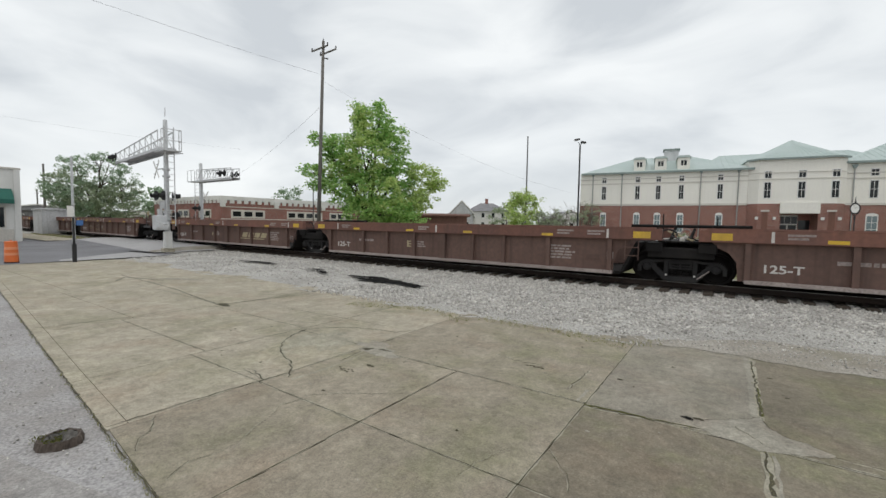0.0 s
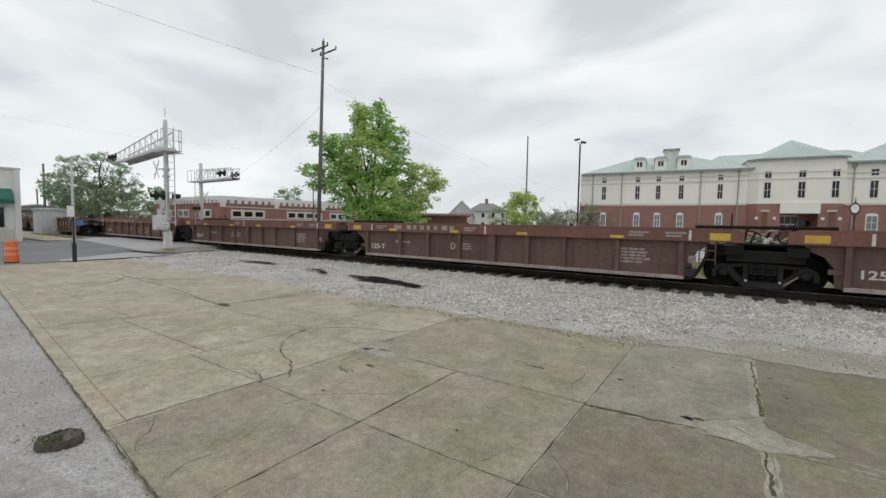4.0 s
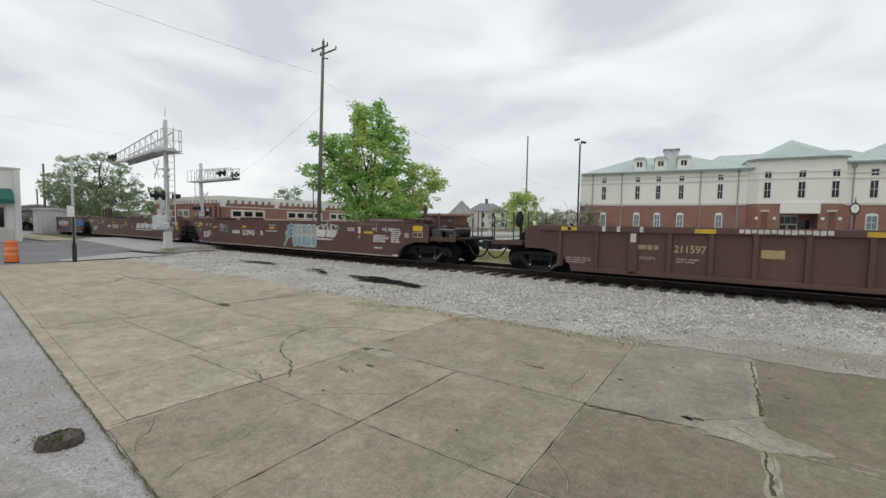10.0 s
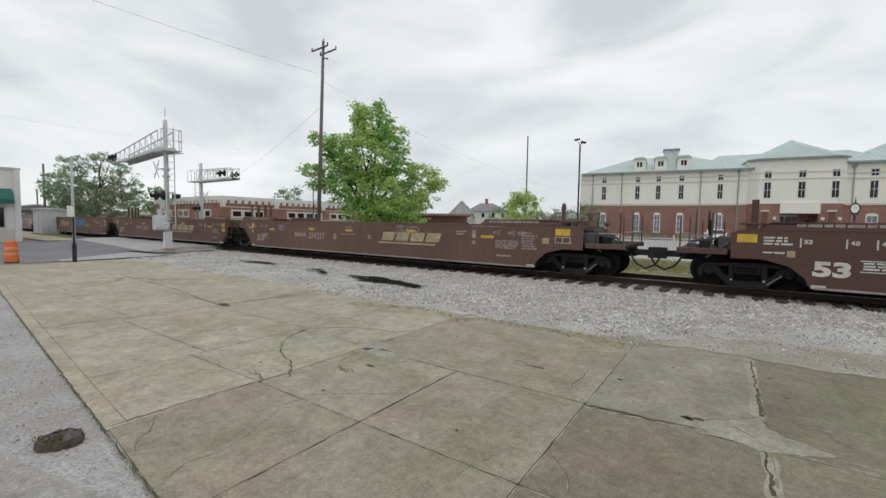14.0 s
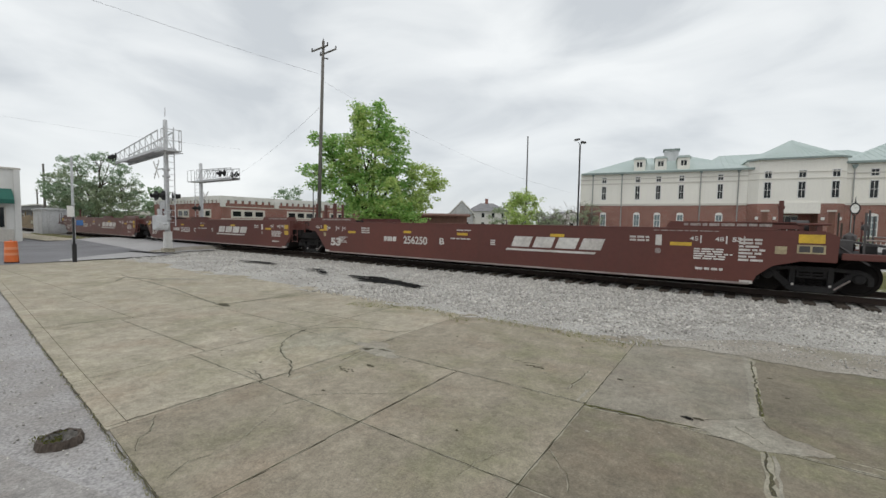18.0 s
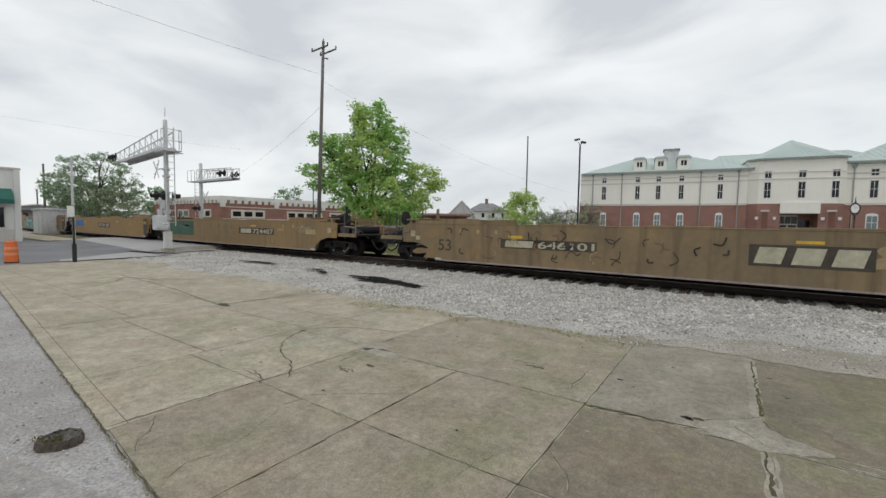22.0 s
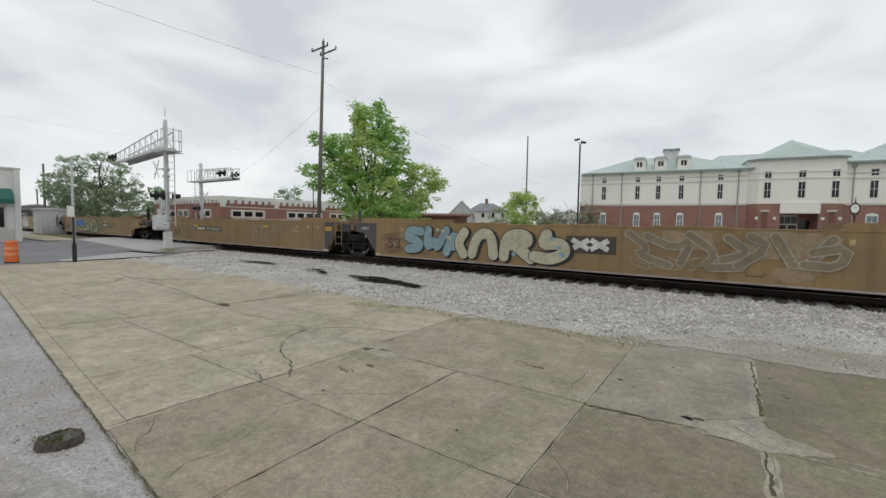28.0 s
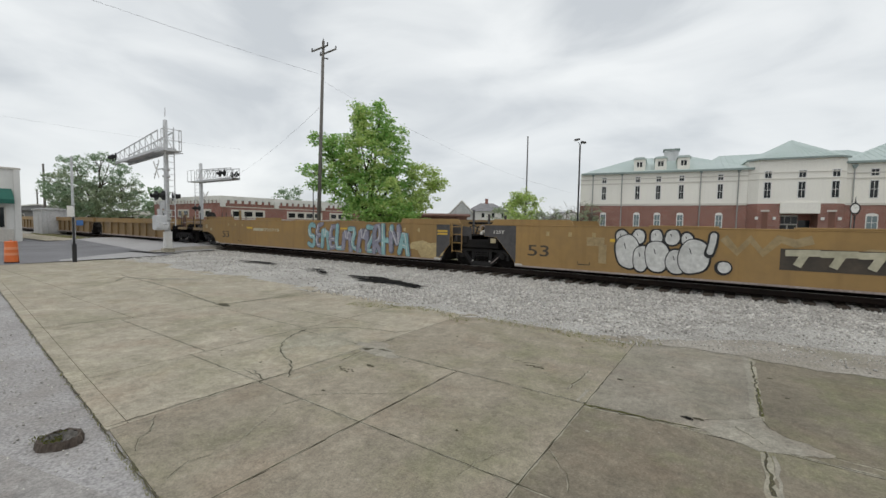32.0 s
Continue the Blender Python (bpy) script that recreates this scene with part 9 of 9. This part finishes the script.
# ---- brick building with the toothed white parapet ----
def brick_store():
    b = thing("brick_building", "low red brick building with white toothed parapet", "building", pose(-58.0, 30.4, 0.15))
    part("wall", box(B(), -21, 0, 0, 40, -0.3, 4.3), "brick_hazed", b)
    part("parapet", box(B(), -21.1, 0.1, -0.1, 40.1, 4.42, 4.95), "white", b, "white painted parapet")
    tooth = to_mesh("parapet_tooth", box(B(), -0.06, 0.06, -0.3, 0.3, -0.5, 0), "white")
    for i in range(38):
        put("parapet_tooth", tooth, b, at=pose(0.07, 0.5 + 1.04 * i, 4.45))
    for i in range(20):
        put("parapet_tooth", tooth, b, at=pose(-0.5 - 1.04 * i, -0.07, 4.45, 0, 0, 90))
    for y in (0.2, 8.5, 17.5, 26.5, 35.5):
        part("pilaster", box(B(), 0.02, 0.18, y - 0.35, y + 0.35, 3.5, 4.6), "white", b)
    for y0, n in ((1.5, 3), (10.5, 4), (19, 3), (27.5, 4)):
        w = part("window", box(B(), 0.0, 0.05, y0 - 0.1, y0 + n * 1.7, 1.9, 3.1), "trim", b, "band of cream framed windows")
        for k in range(n):
            part("pane", box(B(), 0.05, 0.06, y0 + 0.15 + 1.7 * k, y0 + 1.35 + 1.7 * k, 2.15, 2.85), "darkglass", w)
    for x0, n in ((-18, 2), (-12.5, 2), (-6, 2)):
        w = part("window", box(B(), x0 - 0.1, x0 + n * 1.7, -0.05, 0.0, 1.9, 3.1), "trim", b)
        for k in range(n):
            part("pane", box(B(), x0 + 0.15 + 1.7 * k, x0 + 1.35 + 1.7 * k, -0.06, -0.05, 2.15, 2.85), "darkglass", w)
    for z in (3.4, 1.7):
        part("stone_band", box(B(), 0.0, 0.03, 0, 40, z, z + 0.12), "trim", b)
    part("roof", box(B(), -20.9, -0.1, 0.1, 39.9, 4.3, 4.45), "roofgrey", b)
    return b


brick_store()


def shed():
    b = thing("shed", "long low reddish-brown shed behind the track", "building", pose(-29.3, 28.6, 0.17, 0, 0, 34.5))
    part("wall", box(B(), 0, 10.2, 0, 4, -0.2, 2.3), "rustwall", b)
    for i in range(34):
        part("board", box(B(), 0.02 + 0.3 * i, 0.29 + 0.3 * i, -0.02, 0.0, -0.1, 2.28), "rustwall", b)
    part("roof", prism(B(), [(-0.3, 2.3), (4.3, 2.3), (4.3, 2.42), (2, 2.62), (-0.3, 2.42)], -0.3, 10.5, "x"), "rustwall", b, "rusty brown roof")
    return b


shed()


# ---- houses far behind ----
def house(at, w, d, hw, hr, wall, label, gable=True, chimney=False):
    b = thing("house", label, "house", pose(*at), "far houses")
    part("wall", box(B(), -w / 2, w / 2, -d / 2, d / 2, -0.3, hw), wall, b)
    o = 0.4
    if gable:
        part("roof", prism(B(), [(-w / 2 - o, hw - 0.1), (w / 2 + o, hw - 0.1), (0, hr)], -d / 2 - o, d / 2 + o), "roofgrey", b)
        part("gable", prism(B(), [(-w / 2, hw - 0.05), (w / 2, hw - 0.05), (0, hr - 0.35)], -d / 2 - o - 0.03, -d / 2 - o + 0.02), wall, b)
        for s in (-1, 1):
            part("bargeboard", tube(B(), (s * (w / 2 + o), -d / 2 - o - 0.05, hw - 0.1), (0, -d / 2 - o - 0.05, hr), 0.16, 4), "white", b)
    else:
        bm = B()
        a = [bm.verts.new(p) for p in ((-w / 2 - o, -d / 2 - o, hw), (w / 2 + o, -d / 2 - o, hw), (w / 2 + o, d / 2 + o, hw), (-w / 2 - o, d / 2 + o, hw))]
        t = [bm.verts.new(p) for p in ((-w / 6, 0, hr), (w / 6, 0, hr))]
        for f in ((a[0], a[1], t[1], t[0]), (a[1], a[2], t[1]), (a[2], a[3], t[0], t[1]), (a[3], a[0], t[0]), tuple(a[::-1])):
            bm.faces.new(f)
        part("roof", bm, "roofgrey", b)
    n = max(2, int(w / 2.4))
    for i in range(n):
        x = -w / 2 + w * (i + 0.5) / n
        for z in (0.9, 3.4):
            if z + 1.3 < hw:
                win = part("window", box(B(), x - 0.5, x + 0.5, -d / 2 - 0.04, -d / 2, z, z + 1.4), "white", b)
                part("pane", box(B(), x - 0.38, x + 0.38, -d / 2 - 0.055, -d / 2 - 0.042, z + 0.12, z + 1.28), "darkglass", win)
    if chimney:
        part("chimney", box(B(), -0.4, 0.4, -0.4, 0.4, hr - 0.6, hr + 1.3), "brick_hazed", b)
    return b


house((-58.9, 93.8, 0, 0, 0, 34), 5.6, 12, 4.2, 7.4, "hut_grey", "grey gabled house with white bargeboards")
house((-60.2, 97, 0, 0, 0, 34), 5.5, 8, 3.4, 6.2, "white", "small gabled house with white bargeboards")
house((-58.0, 106, 0, 0, 0, 34), 11, 10, 5.2, 7.6, "white", "white house with a grey hipped roof", False, True)
house((-30.5, 92, 0, 0, 0, 34), 9, 9, 3.0, 4.8, "white", "low pale house behind the shrubs", True)
house((-105, 40, 0, 0, 0, 60), 16, 9, 2.6, 3.6, "white", "low pale building beyond the crossing", True)
house((-118, 25, 0, 0, 0, 70), 18, 9, 3.0, 4.2, "roofgrey", "low grey building beyond the crossing", True)


# ---- things at the street corner ----
def corner_shop():
    b = thing("corner_shop", "white painted corner shop with a green awning", "building", pose(-42.0, 7.7, 0.0))
    part("wall", box(B(), -16, 0, -16, 0, -0.1, 5.1), "white", b)
    part("parapet_cap", box(B(), -16.1, 0.08, -16.1, 0.08, 5.1, 5.25), "trim", b, bevel=0.02)
    part("pilaster", box(B(), 0.0, 0.1, -0.32, 0.02, -0.05, 5.1), "white", b)
    aw = part("awning", prism(B(), [(0.0, 3.75), (0.75, 3.0), (0.75, 2.7), (0.0, 2.75)], -8.0, -0.42, "y"), "awning", b, "deep green canvas awning")
    part("plinth", box(B(), 0, 0.06, -16, -0.4, -0.05, 0.9), "trim", b)
    win = part("shop_window", box(B(), 0.0, 0.05, -3.0, -0.75, 0.95, 2.55), "trim", b)
    part("pane", box(B(), 0.05, 0.06, -2.9, -0.85, 1.05, 2.45), "darkglass", win)
    return b


corner_shop()


def bungalow():
    b = thing("signal_cabinet", "plain grey metal railway signal hut", "cabinet", pose(-56.7, 12.6, 0.0, 0, 0, 0))
    part("base", box(B(), -1.6, 1.6, -1.15, 1.15, -0.15, 0.12), "concrete", b)
    part("body", box(B(), -1.5, 1.5, -1.05, 1.05, 0.12, 2.5), "hut_grey", b, bevel=0.03)
    part("roof", prism(B(), [(-1.15, 2.5), (1.15, 2.5), (1.15, 2.58), (0, 2.72), (-1.15, 2.58)], -1.6, 1.6, "x"), "hut_grey", b)
    dr = part("door", box(B(), 1.5, 1.53, -0.5, 0.45, 0.3, 2.3), "hut_grey", b, bevel=0.01)
    part("handle", box(B(), 1.53, 1.57, 0.3, 0.34, 1.2, 1.4), "black", dr)
    part("panel", box(B(), -0.6, 0.6, -1.07, -1.05, 0.4, 2.2), "hut_grey", b)
    return b


bungalow()


def barrel():
    p = thing("traffic_drum", "orange plastic traffic drum with faded bands", "traffic drum", pose(-23.21, 3.94, 0.005) @ Matrix.Diagonal((0.74, 0.74, 0.86, 1)))
    part("base", lathe(B(), [(0.30, 0), (0.30, 0.05), (0.28, 0.06)], 20), "rubber", p)
    part("body", lathe(B(), [(0.285, 0.06), (0.285, 0.3), (0.275, 0.31), (0.272, 0.55), (0.265, 0.56), (0.262, 0.8), (0.255, 0.81), (0.25, 0.98), (0.2, 1.0), (0.1, 1.0)], 20), "orange", p, smooth=False)
    for z, r in ((0.36, 0.279), (0.62, 0.268)):
        part("band", lathe(B(), [(r, z), (r, z + 0.12)], 20), "pale_orange", p, "worn pale orange band")
    part("handle", box(B(), -0.1, 0.1, -0.02, 0.02, 0.98, 1.06), "orange", p, bevel=0.01)
    return p


barrel()


def street_sign():
    p = thing("sign_post", "dark steel sign post with small signs on its back", "sign", pose(-22.2, 5.6, 0.0))
    part("post", box(B(), -0.035, 0.035, -0.035, 0.035, -0.1, 2.32), "black", p, bevel=0.006)
    part("sleeve", box(B(), -0.065, 0.065, -0.065, 0.065, -0.05, 0.75), "black", p, bevel=0.01)
    part("sign_plate", box(B(), 0.055, 0.07, -0.2, 0.02, 1.85, 2.3), "white", p, "small white sign plate")
    part("sign_plate", box(B(), 0.055, 0.07, 0.08, 0.3, 1.5, 1.72), "blue", p, "small blue sign plate")
    return p


street_sign()


def stump(at, r, label):
    """Low rotten stump: dark bark wall, hollow mossy top."""
    p = thing("stump", label, "stump", pose(*at))
    rnd = random.Random(77)
    n = 40
    ph = [rnd.uniform(0, 6.28) for _ in range(4)]

    def rim(k, f, z, jag):
        a = 2 * math.pi * k / n
        w = 1 + 0.07 * math.sin(2 * a + ph[0]) + 0.05 * math.sin(3 * a + ph[1]) + 0.03 * math.sin(7 * a + ph[2])
        j = rnd.uniform(-jag, jag)
        return (1.25 * r * f * w * (1 + j) * math.cos(a), r * f * w * (1 + j) * math.sin(a), z + rnd.uniform(-jag, jag) * 0.12)

    def rings(name, levels, mat):
        verts = [rim(k, f, z, jag) for f, z, jag in levels for k in range(n)]
        faces = [(j * n + k, j * n + (k + 1) % n, (j + 1) * n + (k + 1) % n, (j + 1) * n + k) for j in range(len(levels) - 1) for k in range(n)]
        return raw(name, verts, faces, mat, p)

    rings("bark", [(1.04, -0.05, 0.03), (1.06, 0.0, 0.06), (1.04, 0.055, 0.07), (0.95, 0.085, 0.07), (0.82, 0.08, 0.08)], "bark")
    rings("rotten_top", [(0.84, 0.074, 0.03), (0.7, 0.045, 0.10), (0.5, 0.05, 0.12), (0.3, 0.03, 0.10), (0.02, 0.02, 0.0)], "wood_pole")
    V, F = [], []
    for _ in range(620):
        a, q = rnd.uniform(1.9, 5.2), r * rnd.random() ** 0.6 * 0.95
        x, y, h = 1.25 * q * math.cos(a), q * math.sin(a), rnd.uniform(0.004, 0.018)
        if rnd.random() < 0.12:
            x, y = -1.3 * r + rnd.uniform(-0.05, 0.03), rnd.uniform(-0.05, 0.03)
        k = len(V)
        dx, dy = rnd.uniform(-0.008, 0.008), rnd.uniform(-0.008, 0.008)
        z = 0.07 if q > 0.75 * r else 0.045
        V += [(x - dx, y - dy, z), (x + dx, y + dy, z), (x + rnd.uniform(-0.012, 0.012), y + rnd.uniform(-0.012, 0.012), z + h)]
        F.append((k, k + 1, k + 2))
    raw("moss", V, F, "weed", p)
    return p


stump((-4.46, 0.99, -0.03, 0, 0, 34), 0.125, "rotten flat stump with mossy top in the gravel")
stump((-5.1, 0.62, -0.03, 0, 0, 10), 0.05, "small rotten stump in the gravel")


# ---- what moves ----
def motions():
    for ob, x0 in MOVING:
        m = Matrix.Translation((0.08, 0, 0)) @ ob.matrix_basis
        walk(ob, [(0, m), (32, Matrix.Translation((SPEED * 32, 0, 0)) @ m)])
    # wheels roll without slipping while their truck passes the camera
    radius = 0.43
    for w, x0, off in WHEELSETS:
        rows = []
        t0, t1 = max(0.0, (-45 - x0) / SPEED), min(32.0, (8 - x0) / SPEED)
        if t1 <= t0:
            t0, t1 = 0.0, 0.1
        f0, f1 = math.floor(t0 * FPS), math.ceil(t1 * FPS)
        times = [k / FPS for k in range(f0, min(f1, 960) + 1)]
        for t in times:
            rows.append((t, pose(off, 0, 0.43) @ Matrix.Rotation(SPEED * (t - t0) / radius, 4, "Y")))
        if times[0] > 0.05:
            rows.insert(0, (0, rows[0][1]))
        if times[-1] < 31.95:
            rows.append((32, rows[-1][1]))
        walk(w, rows)


motions()
